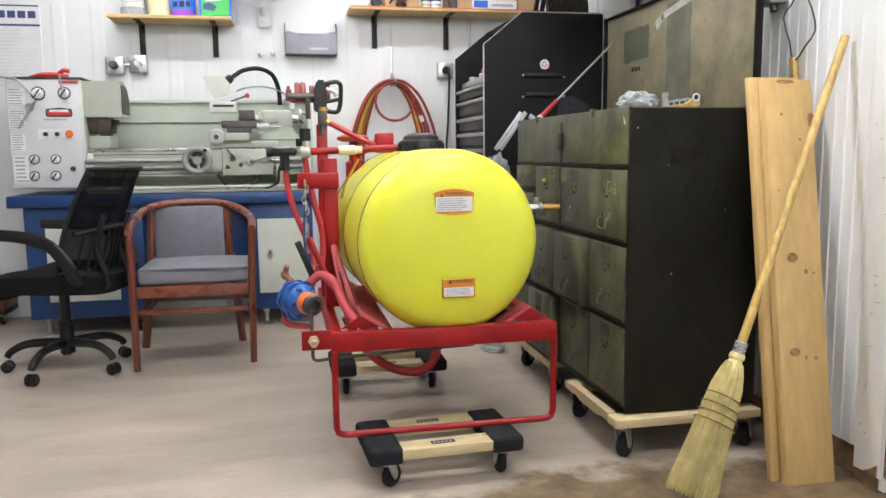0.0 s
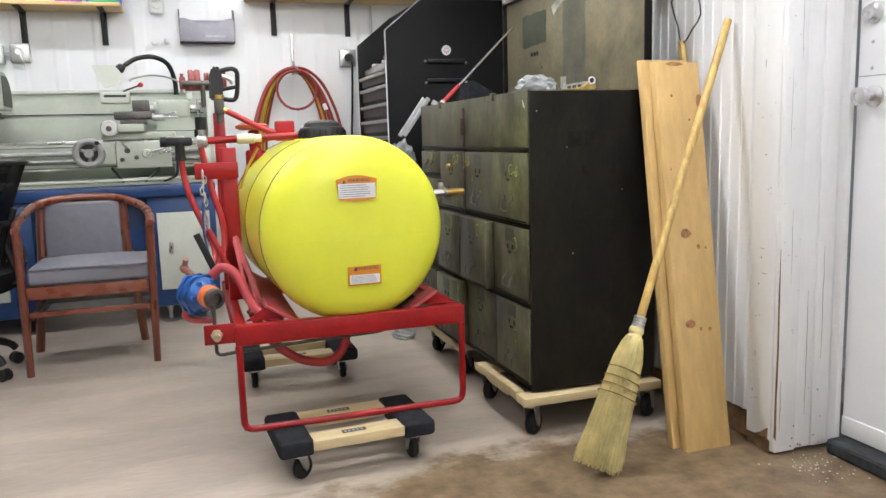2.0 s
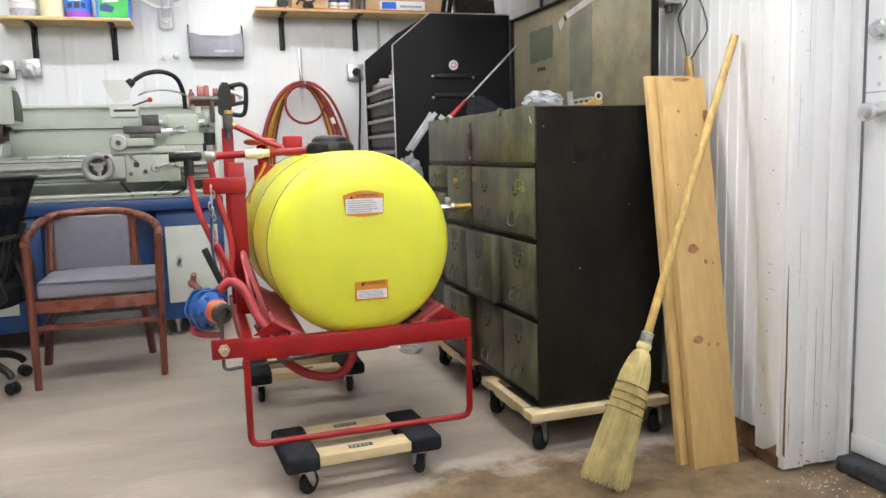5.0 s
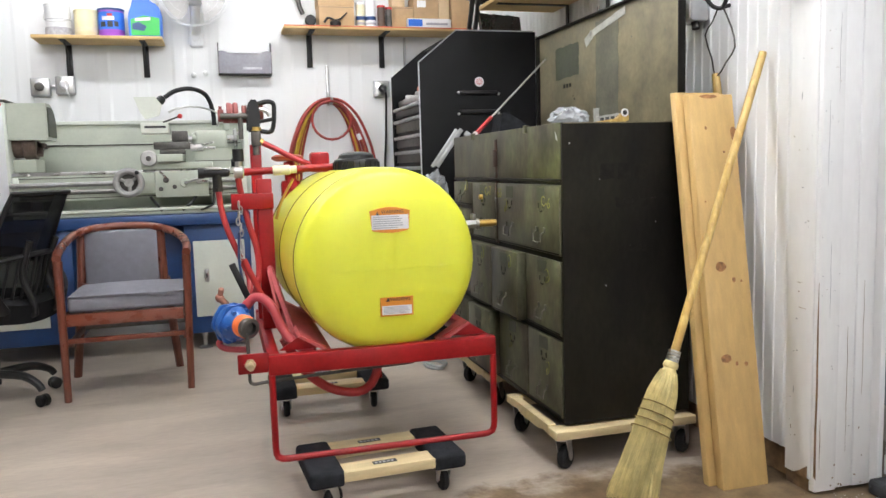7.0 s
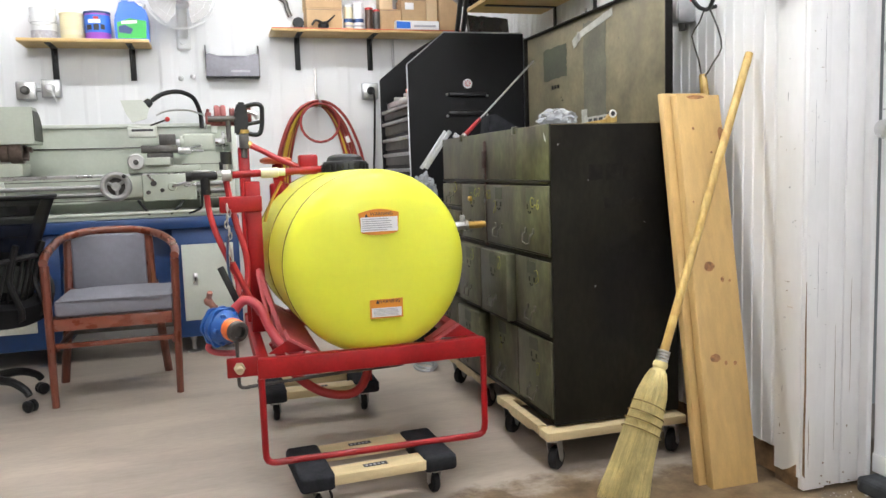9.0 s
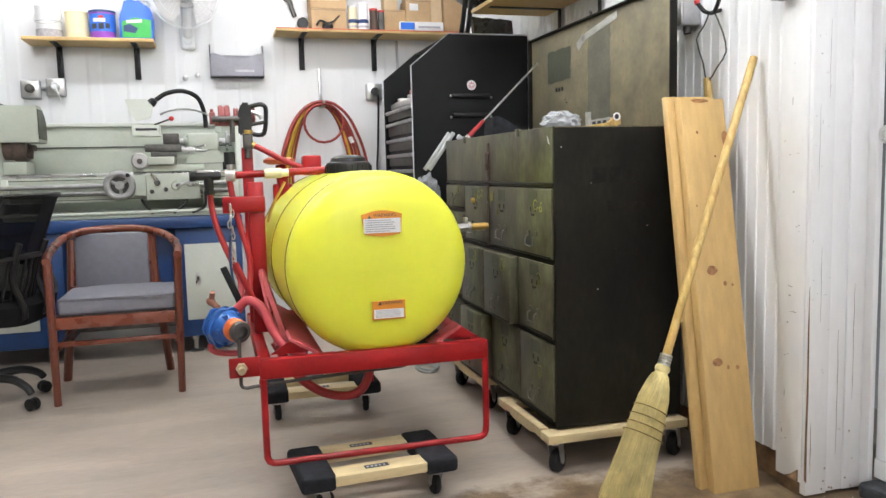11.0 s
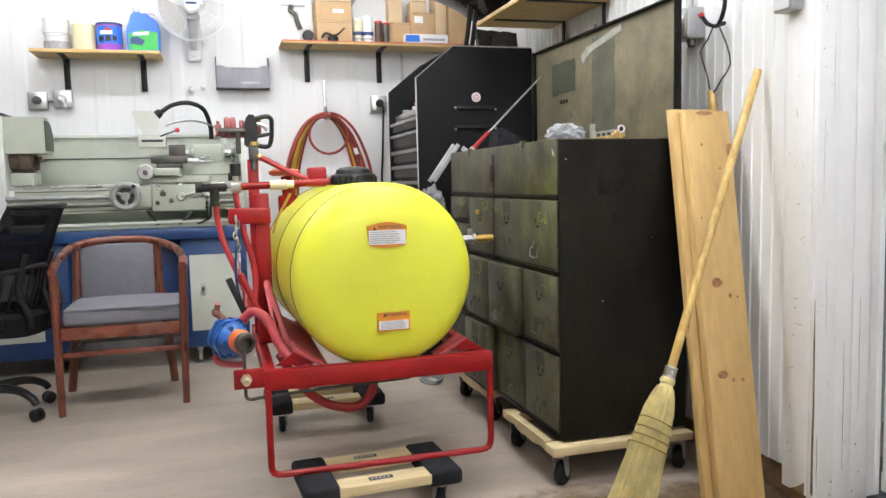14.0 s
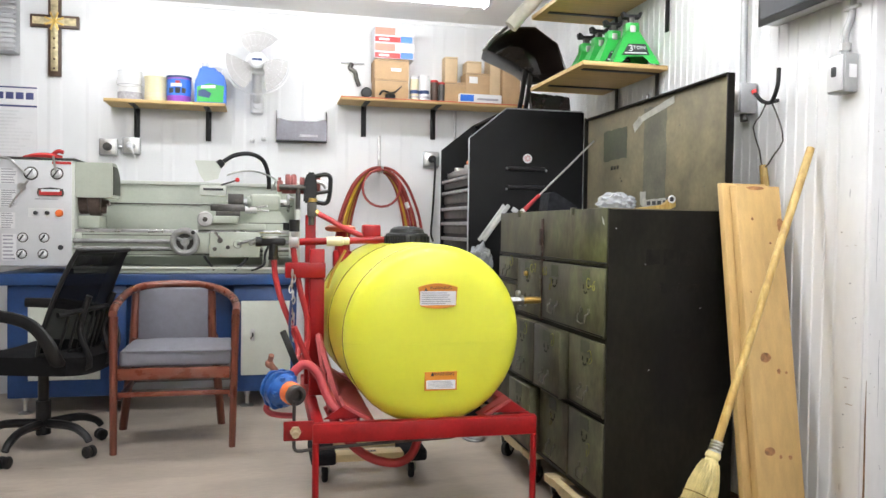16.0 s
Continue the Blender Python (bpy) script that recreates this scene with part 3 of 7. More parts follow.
# frame
def bar(a, b, name="frame_bar", material=None, bev=0.004, label=""):
    return part(name, box(nb(), a, b, bev), material or M_RED, sprayer, label)


bar((0.108, 2.262, 0.412), (0.848, 2.300, 0.474), "front_bar")
bar((0.108, 3.090, 0.412), (0.848, 3.128, 0.474), "rear_bar")
bar((0.108, 2.302, 0.420), (0.146, 3.088, 0.470), "side_bar")
bar((0.808, 2.302, 0.420), (0.846, 3.088, 0.470), "side_bar")
for y in (2.262,):
    pts = [(0.118, y + 0.006, 0.414), (0.118, y + 0.006, 0.185), (0.119, y + 0.006, 0.165), (0.125, y + 0.006, 0.152), (0.137, y + 0.006, 0.146), (0.155, y + 0.006, 0.144),
           (0.800, y + 0.006, 0.144), (0.818, y + 0.006, 0.146), (0.830, y + 0.006, 0.152), (0.836, y + 0.006, 0.165), (0.838, y + 0.006, 0.185), (0.838, y + 0.006, 0.414)]
    part("leg_loop", tube(nb(), pts, 0.0108, 10, 1), M_RED, sprayer, "bent red tube leg")
bar((0.594, 3.098, 0.1385), (0.622, 3.126, 0.411), "rear_post")
# cradle wedges that hold the tank
for y in (2.325, 2.98):
    for sgn, x in ((1, 0.145), (-1, 0.835)):
        bm = nb()
        prism(bm, [(x, 0.474), (x + sgn * 0.155, 0.474), (x + sgn * 0.07, 0.520)], "y", y, y + 0.006)
        part("cradle_gusset", bm, M_RED, sprayer)
        bm = nb()
        prism(bm, [(x + sgn * 0.06, 0.516), (x + sgn * 0.068, 0.522), (x + sgn * 0.168, 0.462), (x + sgn * 0.160, 0.455)], "y", y - 0.015, y + (0.62 if y < 2.5 and sgn > 0 else 0.06))
        part("cradle_plate", bm, M_PINK, sprayer)
for y in (2.33, 2.99):
    bar((0.15, y, 0.424), (0.80, y + 0.035, 0.438), "cross_bar")

# hitch mast on the pump side
bar((0.118, 2.69, 0.474), (0.172, 2.73, 1.012), "mast", label="upright square red mast")
bar((0.030, 2.678, 0.906), (0.175, 2.689, 0.962), "mast_plate")
bar((0.030, 2.731, 0.906), (0.120, 2.741, 0.962), "mast_plate")
bar((0.112, 2.90, 0.474), (0.152, 2.935, 1.140), "mast")
for p0, p1 in (((0.150, 2.675, 0.70), (0.215, 2.42, 0.47)), ((0.15, 2.74, 0.72), (0.20, 3.02, 0.47))):
    bm = nb()
    d = Vector(p1) - Vector(p0)
    tube(bm, [p0, p1], 0.011, 4, 1)
    part("mast_brace", bm, M_PINK, sprayer)
for p0, p1, r in (((0.145, 2.66, 0.69), (0.175, 2.45, 0.47), 0.007),):
    part("brace_rod", tube(nb(), [p0, p1], r, 8, 1), M_PINK, sprayer)
bm = nb()
prism(bm, [(2.36, 0.474), (2.70, 0.474), (2.70, 0.60), (2.64, 0.60)], "x", 0.185, 0.191)
part("side_plate", bm, M_PINK, sprayer, "dusty red sloping side plate")
# lower hitch lug
bar((0.018, 2.266, 0.424), (0.112, 2.276, 0.486), "hitch_lug")
bm = nb()
cyl(bm, (0.055, 2.27, 0.456), (0.055, 2.246, 0.456), 0.017, 6)
cyl(bm, (0.055, 2.246, 0.456), (0.055, 2.228, 0.452), 0.011, 12)
part("hitch_bolt", bm, mat("yellow_zinc", (0.62, 0.55, 0.38), 0.4, 0.8, var=0.2, scale=30), sprayer, "yellow zinc hitch bolt and nut")
pts = [(0.052, 2.30, 0.54), (0.052, 2.295, 0.42), (0.054, 2.295, 0.392), (0.070, 2.295, 0.384), (0.12, 2.30, 0.387), (0.38, 2.32, 0.393), (0.56, 2.325, 0.397), (0.578, 2.325, 0.404), (0.584, 2.325, 0.424)]
part("bent_rod", tube(nb(), pts, 0.0055, 8, 3), M_CAST, sprayer, "bent dark steel rod")

# pump with hoses
pump = part("pump", rev(nb(), [(0.0, -0.02), (0.035, -0.02), (0.045, 0.0), (0.054, 0.012), (0.058, 0.03), (0.058, 0.052), (0.050, 0.066), (0.042, 0.088), (0.032, 0.100), (0.0, 0.102)], (0.036, 2.395, 0.552), (-0.62, 0.75, 0.12), 28), M_PUMP, sprayer, "blue cast roller pump")
for i in range(6):
    bm = nb()
    a = i * math.pi / 3
    o = Vector((0.036, 2.395, 0.552)) + Vector((-0.62, 0.75, 0.12)).normalized() * 0.012
    u, w = frame_of((-0.62, 0.75, 0.12))
    c = o + (u * math.cos(a) + w * math.sin(a)) * 0.050
    cyl(bm, c, c - Vector((-0.62, 0.75, 0.12)).normalized() * 0.012, 0.008, 6)
    part("pump_bolt", bm, M_PUMP, sprayer)
bm = nb()
pd = Vector((-0.62, 0.75, 0.12)).normalized()
po = Vector((0.036, 2.395, 0.552))
pu, pw = frame_of(pd)
for d0, d1, r0 in ((0.026, 0.036, 0.064), (0.058, 0.066, 0.061)):
    loops = [[po + pd * d + (pu * math.cos(a) + pw * math.sin(a)) * r0 * (1 + 0.07 * math.cos(6 * a)) for a in [2 * math.pi * i / 48 for i in range(48)]] for d in (d0, d1)]
    rings(bm, loops)
box(bm, (-0.035, 2.47, 0.492), (0.030, 2.55, 0.512), 0.005)
part("pump_flange", bm, M_PUMP, sprayer, "lobed blue casting flange")
part("port_nipple", cyl(nb(), (0.0, 2.45, 0.592), (-0.012, 2.45, 0.612), 0.017, 6), M_DULL, sprayer, "steel port nipple")
bm = nb()
dv = Vector((0.42, -0.88, -0.06)).normalized()
o = Vector((0.030, 2.40, 0.556))
prof = [(0.028, 0.0), (0.036, 0.004), (0.036, 0.05), (0.032, 0.055), (0.0, 0.055)]
rev(bm, prof, o, dv, 28)
part("shaft_collar", bm, M_ORANGE, sprayer, "orange shaft coupling collar")
bm = nb()
rev(bm, [(0.030, 0.050), (0.033, 0.056), (0.033, 0.072), (0.030, 0.076), (0.020, 0.077), (0.018, 0.060), (0.0, 0.058)], o, dv, 28)
part("coupling_end", bm, M_CAST, sprayer, "splined steel coupling socket")
bm = nb()
tube(bm, [(0.004, 2.45, 0.590), (-0.012, 2.45, 0.622), (-0.022, 2.45, 0.632)], 0.011, 12, 3)
cyl(bm, (-0.004, 2.45, 0.606), (-0.010, 2.45, 0.618), 0.015, 6)
rev(bm, [(0.0, -0.014), (0.009, -0.012), (0.014, -0.004), (0.014, 0.006), (0.009, 0.014), (0.0, 0.016)], (-0.024, 2.45, 0.636), (-0.5, 0, 0.86), 14)
cyl(bm, (-0.024, 2.45, 0.640), (-0.018, 2.435, 0.668), 0.009, 10)
part("elbow", bm, mat("copper_fitting", (0.27, 0.12, 0.085), 0.5, 0.4, var=0.3, scale=25), sprayer, "copper-coloured elbow fitting")
part("pump_hose", tube(nb(), [(-0.015, 2.45, 0.515), (-0.034, 2.45, 0.490), (-0.020, 2.45, 0.472), (0.012, 2.45, 0.464), (0.06, 2.45, 0.460)], 0.010, 10), M_HOSEP, sprayer)
part("pump_hose", tube(nb(), [(0.045, 2.50, 0.585), (0.09, 2.49, 0.625), (0.135, 2.46, 0.600), (0.165, 2.42, 0.53), (0.20, 2.37, 0.485), (0.255, 2.33, 0.46)], 0.0155, 12), M_HOSEP, sprayer, "dusty pink suction hose")
part("lever", box(nb(), (-0.011, -0.006, -0.002), (0.011, 0.006, 0.15), 0.003, pose(0.075, 2.50, 0.60, 0, -22, 0)), M_BLACK, sprayer, "black lever")
part("blue_strap", tube(nb(), [(0.05, 2.62, 0.83), (0.045, 2.60, 0.74), (0.055, 2.58, 0.66), (0.075, 2.55, 0.60)], 0.016, 6, 4, flat=0.3), M_BLUE, sprayer)

# plumbing above
bm = nb()
cyl(bm, (0.065, 2.70, 1.037), (0.505, 2.72, 1.052), 0.013, 14)
part("spray_pipe", bm, M_RED, sprayer)
bm = nb()
rev(bm, [(0.0, 0), (0.016, 0.0), (0.018, 0.006), (0.018, 0.058), (0.014, 0.062), (0.014, 0.084), (0.0, 0.085)], (0.178, 2.70, 1.040), (1, 0.04, 0.03), 18)
part("filter_cup", bm, M_CREAM, sprayer, "cream plastic strainer")
bm = nb()
rev(bm, [(0, 0), (0.019, 0), (0.022, 0.006), (0.022, 0.03), (0.016, 0.035), (0.0, 0.035)], (0.045, 2.70, 1.036), (1, 0, 0), 14)
cyl(bm, (0.062, 2.70, 1.036), (0.062, 2.70, 1.09), 0.012, 10)
part("valve_elbow", bm, M_STEEL, sprayer)
bm = nb()
cyl(bm, (0.062, 2.70, 1.075), (0.062, 2.70, 1.118), 0.019, 12)
part("valve_knob", bm, M_BLACK, sprayer)
bm = nb()
box(bm, (-0.068, 2.685, 1.022), (0.032, 2.715, 1.052), 0.010)
cyl(bm, (-0.012, 2.70, 1.03), (-0.012, 2.70, 0.972), 0.017, 14)
cyl(bm, (-0.075, 2.70, 1.037), (-0.055, 2.70, 1.037), 0.018, 14)
cyl(bm, (-0.012, 2.70, 0.985), (-0.012, 2.70, 0.972), 0.021, 6)
part("tee_valve", bm, M_BLACK, sprayer, "black plastic tee valve")
part("valve_plate", box(nb(), (-0.05, 2.683, 1.049), (0.005, 2.712, 1.057), 0.003), M_STEEL, sprayer)
part("drop_hose", tube(nb(), [(-0.010, 2.70, 0.975), (-0.004, 2.70, 0.91), (0.016, 2.69, 0.83), (0.05, 2.68, 0.74), (0.078, 2.66, 0.66), (0.068, 2.60, 0.585)], 0.0108, 10), M_HOSE, sprayer, "red rubber hose")
part("drop_hose", tube(nb(), [(0.057, 2.70, 1.03), (0.066, 2.70, 0.96), (0.085, 2.69, 0.86), (0.108, 2.68, 0.77), (0.112, 2.67, 0.69), (0.096, 2.63, 0.625), (0.06, 2.56, 0.575)], 0.0112, 10), M_HOSE, sprayer, "red rubber hose")
part("drop_hose", tube(nb(), [(0.06, 2.60, 0.74), (0.085, 2.60, 0.68), (0.11, 2.60, 0.62), (0.14, 2.58, 0.56)], 0.011, 10), M_HOSE, sprayer)
part("cord", tube(nb(), [(0.245, 2.66, 1.01), (0.20, 2.66, 0.93), (0.18, 2.66, 0.87)], 0.005, 8), M_BRASS, sprayer)
part("return_hose", tube(nb(), [(0.18, 2.60, 0.455), (0.215, 2.60, 0.385), (0.265, 2.60, 0.315), (0.34, 2.60, 0.258), (0.425, 2.60, 0.236), (0.48, 2.60, 0.256), (0.508, 2.60, 0.31), (0.516, 2.60, 0.38), (0.516, 2.60, 0.47)], 0.0165, 12), M_HOSE, sprayer, "sagging red hose below the tank")
# chain
bm = nb()
for i in range(13):
    z = 0.925 - i * 0.0195
    x = 0.055 + 0.006 * math.sin(i * 1.7)
    ring = [(0, 0.006 * math.cos(a), 0.014 * math.sin(a)) for a in [k * math.pi / 4 for k in range(8)]]
    tw = pose(x, 2.672, z, 0, 0, 90 * (i % 2) + 20)
    tube(bm, [tw @ Vector(p) for p in ring], 0.0026, 6, 1, closed=True)
part("safety_chain", bm, M_STEEL, sprayer, "hanging zinc chain")

# spray gun clipped to the mast
bm = prism(nb(), [(0.103, 1.186), (0.105, 1.268), (0.116, 1.302), (0.132, 1.309), (0.149, 1.300), (0.156, 1.236), (0.148, 1.186)], "y", 2.884, 2.916)
bmesh.ops.bevel(bm, geom=list(bm.edges), offset=0.006, segments=2, affect="EDGES")
gun = part("spray_gun", bm, M_BLACK, sprayer, "black pistol-grip spray gun")
part("trigger_guard", tube(nb(), [(0.146, 2.90, 1.290), (0.186, 2.90, 1.299), (0.205, 2.90, 1.290), (0.207, 2.90, 1.262), (0.202, 2.90, 1.208), (0.188, 2.90, 1.186), (0.150, 2.90, 1.190)], 0.0085, 8, 5), M_BLACK, gun)
part("trigger_bar", tube(nb(), [(0.150, 2.90, 1.224), (0.204, 2.90, 1.234)], 0.007, 8, 1), M_BLACK, gun)
part("trigger", tube(nb(), [(0.152, 2.90, 1.272), (0.180, 2.90, 1.262), (0.190, 2.90, 1.244)], 0.008, 8, 3), M_STEEL, gun, "dull metal trigger")
part("gun_body", box(nb(), (0.118, 2.886, 1.132), (0.154, 2.914, 1.190), 0.006), M_CAST, gun, "brown-black metal valve body")
part("brass_ring", cyl(nb(), (0.136, 2.90, 1.190), (0.136, 2.90, 1.204), 0.021, 14), M_BRASS, gun)
bm = nb()
cyl(bm, (0.120, 2.90, 1.246), (0.010, 2.90, 1.246), 0.011, 12)
cyl(bm, (0.082, 2.90, 1.255), (0.082, 2.90, 1.16), 0.009, 8)
cyl(bm, (0.136, 2.90, 1.17), (0.134, 2.90, 1.10), 0.012, 12)
part("lance", bm, M_CAST, gun)
M_MAROON = mat("faded_maroon_plastic", (0.26, 0.075, 0.07), 0.6, var=0.15, scale=20)
for x0, r, w in ((0.034, 0.036, 0.043), (0.090, 0.026, 0.018), (0.128, 0.033, 0.040)):
    bm = nb()
    rev(bm, [(0.0, 0.0), (r * 0.85, 0), (r, w * 0.10), (r, w * 0.38), (r * 0.86, w * 0.45), (r * 0.86, w * 0.55), (r, w * 0.62), (r, w * 0.9), (r * 0.85, w), (0, w)], (x0, 2.93, 1.262), (1, 0, 0.02), 20)
    part("nozzle_knob", bm, M_MAROON, gun, "faded maroon nozzle knob")
bm = box(nb(), (0.002, 2.915, 1.228), (0.024, 2.945, 1.272), 0.004)
cyl(bm, (0.012, 2.93, 1.270), (0.012, 2.93, 1.284), 0.006, 8)
box(bm, (0.020, 2.918, 1.222), (0.118, 2.938, 1.238), 0.004)
part("nozzle_bracket", bm, M_MAROON, gun)
part("gun_hose", tube(nb(), [(0.150, 2.90, 1.150), (0.20, 2.90, 1.125), (0.27, 2.88, 1.085), (0.33, 2.86, 1.06), (0.36, 2.84, 1.045)], 0.011, 10), M_HOSE, sprayer, "red rubber hose")
part("hose_ferrule", cyl(nb(), (0.135, 2.90, 1.158), (0.160, 2.90, 1.146), 0.014, 10), M_BRASS, sprayer)
# far fittings behind the tank top
bm = nb()
box(bm, (0.33, 2.84, 1.03), (0.40, 2.90, 1.105), 0.008)
part("valve_block", bm, M_RED, sprayer)
bm = nb()
rev(bm, [(0, 0), (0.045, 0.0), (0.062, 0.008), (0.062, 0.018), (0.045, 0.026), (0, 0.027)], (0.255, 2.98, 1.075), (0, 0, 1), 20)
part("hand_wheel", bm, mat("orange_red_cap", (0.45, 0.09, 0.03), 0.45), sprayer)
bm = nb()
tube(bm, [(0.26, 2.98, 1.07), (0.265, 2.96, 0.99), (0.29, 2.93, 0.93)], 0.022, 10)
tube(bm, [(0.25, 2.96, 1.02), (0.30, 2.93, 1.04), (0.35, 2.88, 1.05)], 0.012, 8)
box(bm, (0.225, 2.95, 0.93), (0.30, 2.99, 1.0), 0.01)
part("manifold", bm, M_RED, sprayer)
# outlet nipple on the far side of the tank
bm = nb()
cyl(bm, (0.79, 2.75, 0.808), (0.90, 2.75, 0.81), 0.014, 14)
cyl(bm, (0.90, 2.75, 0.81), (0.945, 2.75, 0.812), 0.018, 6)
cyl(bm, (0.945, 2.75, 0.812), (0.957, 2.75, 0.812), 0.022, 14)
part("outlet_fitting", bm, M_STEEL, sprayer)
bm = nb()
cyl(bm, (0.957, 2.75, 0.812), (1.03, 2.75, 0.814), 0.0125, 12)
for i in range(6):
    cyl(bm, (0.962 + i * 0.010, 2.75, 0.813), (0.967 + i * 0.010, 2.75, 0.813), 0.015, 12)
part("hose_barb", bm, M_BRASS, sprayer, "brass hose barb")
part("outlet_wing", box(nb(), (0.93, 2.735, 0.828), (0.945, 2.765, 0.852), 0.004), M_STEEL, sprayer)


# movers' dollies
def caster(bm_tyre, bm_fork, x, y, ang, top, r=0.037, w=0.024):
    m = pose(x, y, 0, 0, 0, ang)
    off = m @ Vector((0.018, 0, r))
    ax = (m.to_3x3() @ Vector((0, 1, 0)))
    rev(bm_tyre, [(0.010, -w / 2), (r - 0.006, -w / 2), (r, -w / 2 + 0.006), (r, w / 2 - 0.006), (r - 0.006, w / 2), (0.010, w / 2)], off, ax, 20)
    for s in (-1, 1):
        bm = bm_fork
        p = [Vector((-0.016, s * (w / 2 + 0.004), top - 0.006)), Vector((0.020, s * (w / 2 + 0.004), top - 0.006)), Vector((0.030, s * (w / 2 + 0.004), r + 0.004)), Vector((0.018, s * (w / 2 + 0.004), r - 0.012)), Vector((0.004, s * (w / 2 + 0.004), r + 0.004))]
        a = [bm.verts.new(m @ v) for v in p]
        b = [bm.verts.new(m @ (v + Vector((0, s * 0.0025, 0)))) for v in p]
        bm.faces.new(a)
        bm.faces.new(list(reversed(b)))
        for i in range(5):
            bm.faces.new((a[i], b[i], b[(i + 1) % 5], a[(i + 1) % 5]))
    cyl(bm_fork, m @ Vector((0, 0, top - 0.010)), m @ Vector((0, 0, top)), 0.024, 16)
    cyl(bm_fork, m @ Vector((0.018, -w / 2 - 0.008, r)), m @ Vector((0.018, w / 2 + 0.008, r)), 0.007, 10)


def movers_dolly(cx, cy, yaw, turns, label):
    d = thing("movers_dolly", (cx, cy, 0), label, "dolly", "movers dollies under the sprayer")
    hw, hd, top = 0.247, 0.145, 0.138
    m = pose(cx, cy, 0, 0, 0, yaw)
    for s in (-1, 1):
        y = s * (hd - 0.045)
        sl = part("slat", box(nb(), (-hw + 0.01, y - 0.040, 0.098), (hw - 0.01, y + 0.040, 0.130), 0.003, m), M_PALLET, d, "pale pine slat with a printed mark")
        part("printed_mark", box(nb(), (-0.046, y - 0.013, 0.130), (0.030, y + 0.013, 0.1306), 0, m), M_INK, sl)
        bm = nb()
        for k in range(5):
            box(bm, (-0.040 + 0.013 * k, y - 0.006, 0.1306), (-0.032 + 0.013 * k, y + 0.005, 0.1311), 0, m)
        part("printed_mark", bm, M_GREYINK, sl)
    for s in (-1, 1):
        x = s * (hw - 0.052)
        part("carpet_pad", box(nb(), (x - 0.054, -hd, 0.086), (x + 0.054, hd, top), 0.014, m, 3), M_CARPET, d, "dark carpeted end pad")
    i = 0
    for sx in (-1, 1):
        for sy in (-1, 1):
            t, f = nb(), nb()
            p = m @ Vector((sx * (hw - 0.06), sy * (hd - 0.045), 0))
            caster(t, f, p.x, p.y, turns[i], 0.088)
            w = part("wheel", t, M_RUBBER, d, "black rubber wheel")
            part("fork", f, M_STEEL, w, "zinc swivel fork")
            i += 1
    return d


movers_dolly(0.444, 2.276, 3.5, (40, 100, 95, 80), "wooden mover's dolly with dark carpeted ends under the frame")
movers_dolly(0.402, 3.232, 0, (90, 70, 85, 100), "wooden mover's dolly with dark carpeted ends under the rear leg")

# ---- surplus drawer chest with its lid up, on two timber dollies ----
CX0, CX1, CY0, CY1, CB, CT = 1.075, 1.556, 2.225, 3.440, 0.150, 1.170
chest = thing("drawer_chest", (1.29, 2.83, CB), "tall olive drab steel military parts chest with drawers and open lid", "chest")
bm = nb()
# Carcass and end panel take the olive that carries the shade.
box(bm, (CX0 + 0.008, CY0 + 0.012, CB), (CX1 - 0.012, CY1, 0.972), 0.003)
part("body", bm, M_OLIVED, chest, "dark olive steel carcass, shade put into its colour")
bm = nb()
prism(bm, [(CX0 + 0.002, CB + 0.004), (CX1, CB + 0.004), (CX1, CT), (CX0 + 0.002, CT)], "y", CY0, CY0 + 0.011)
part("end_panel", bm, M_OLIVED, chest, "dark olive end panel with worn paint, shade put into its colour")
bm = nb()
box(bm, (CX0, CY0 + 0.012, 0.986), (CX0 + 0.006, CY1, CT + 0.001), 0.002)
part("front_panel", bm, M_OLIVE, chest)
bm = nb()
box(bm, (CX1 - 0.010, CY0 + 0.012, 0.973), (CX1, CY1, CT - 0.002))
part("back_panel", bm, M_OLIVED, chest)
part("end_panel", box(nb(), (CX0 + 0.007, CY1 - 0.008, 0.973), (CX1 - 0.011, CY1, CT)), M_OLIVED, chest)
part("rim", box(nb(), (CX0 - 0.004, CY0 + 0.010, 0.973), (CX0 + 0.007, CY1, 0.985), 0.003), M_OLIVED, chest)
rnd = random.Random(8)
for cz, cx in ((0.98, 1.21), (0.62, 1.23), (0.83, 1.42), (1.10, 1.10)):
    s = rnd.uniform(0.0015, 0.003)
    part("paint_chip", prism(nb(), [(cx, cz), (cx + 1.6 * s, cz + 0.3 * s), (cx + 1.9 * s, cz + 1.4 * s), (cx + 0.4 * s, cz + 1.8 * s)], "y", CY0 - 0.0006, CY0 - 0.0001), M_GREYSTEEL, chest)
M_STENCIL = mat("black_painted_marking", (0.0100, 0.0088, 0.0074), 0.45, spec=0.12, var=0.4, scale=30)
for x0, x1, z0, z1, n in ((1.215, 1.405, 0.980, 1.032, 3), (1.268, 1.43, 0.886, 0.915, 5), (1.280, 1.40, 0.732, 0.756, 5)):
    bm = nb()
    for k in range(n):
        a, b = x0 + (x1 - x0) * k / n, x0 + (x1 - x0) * (k + 0.8) / n
        prism(bm, [(a + rnd.uniform(-0.004, 0.004), z0 + rnd.uniform(-0.004, 0.004)), (b, z0 + rnd.uniform(-0.004, 0.004)), (b + rnd.uniform(-0.004, 0.004), z1), (a, z1 + rnd.uniform(-0.004, 0.004))], "y", CY0 - 0.0005, CY0 - 0.0001)
    part("painted_marking", bm, M_STENCIL, chest, "faint black painted-over marking")
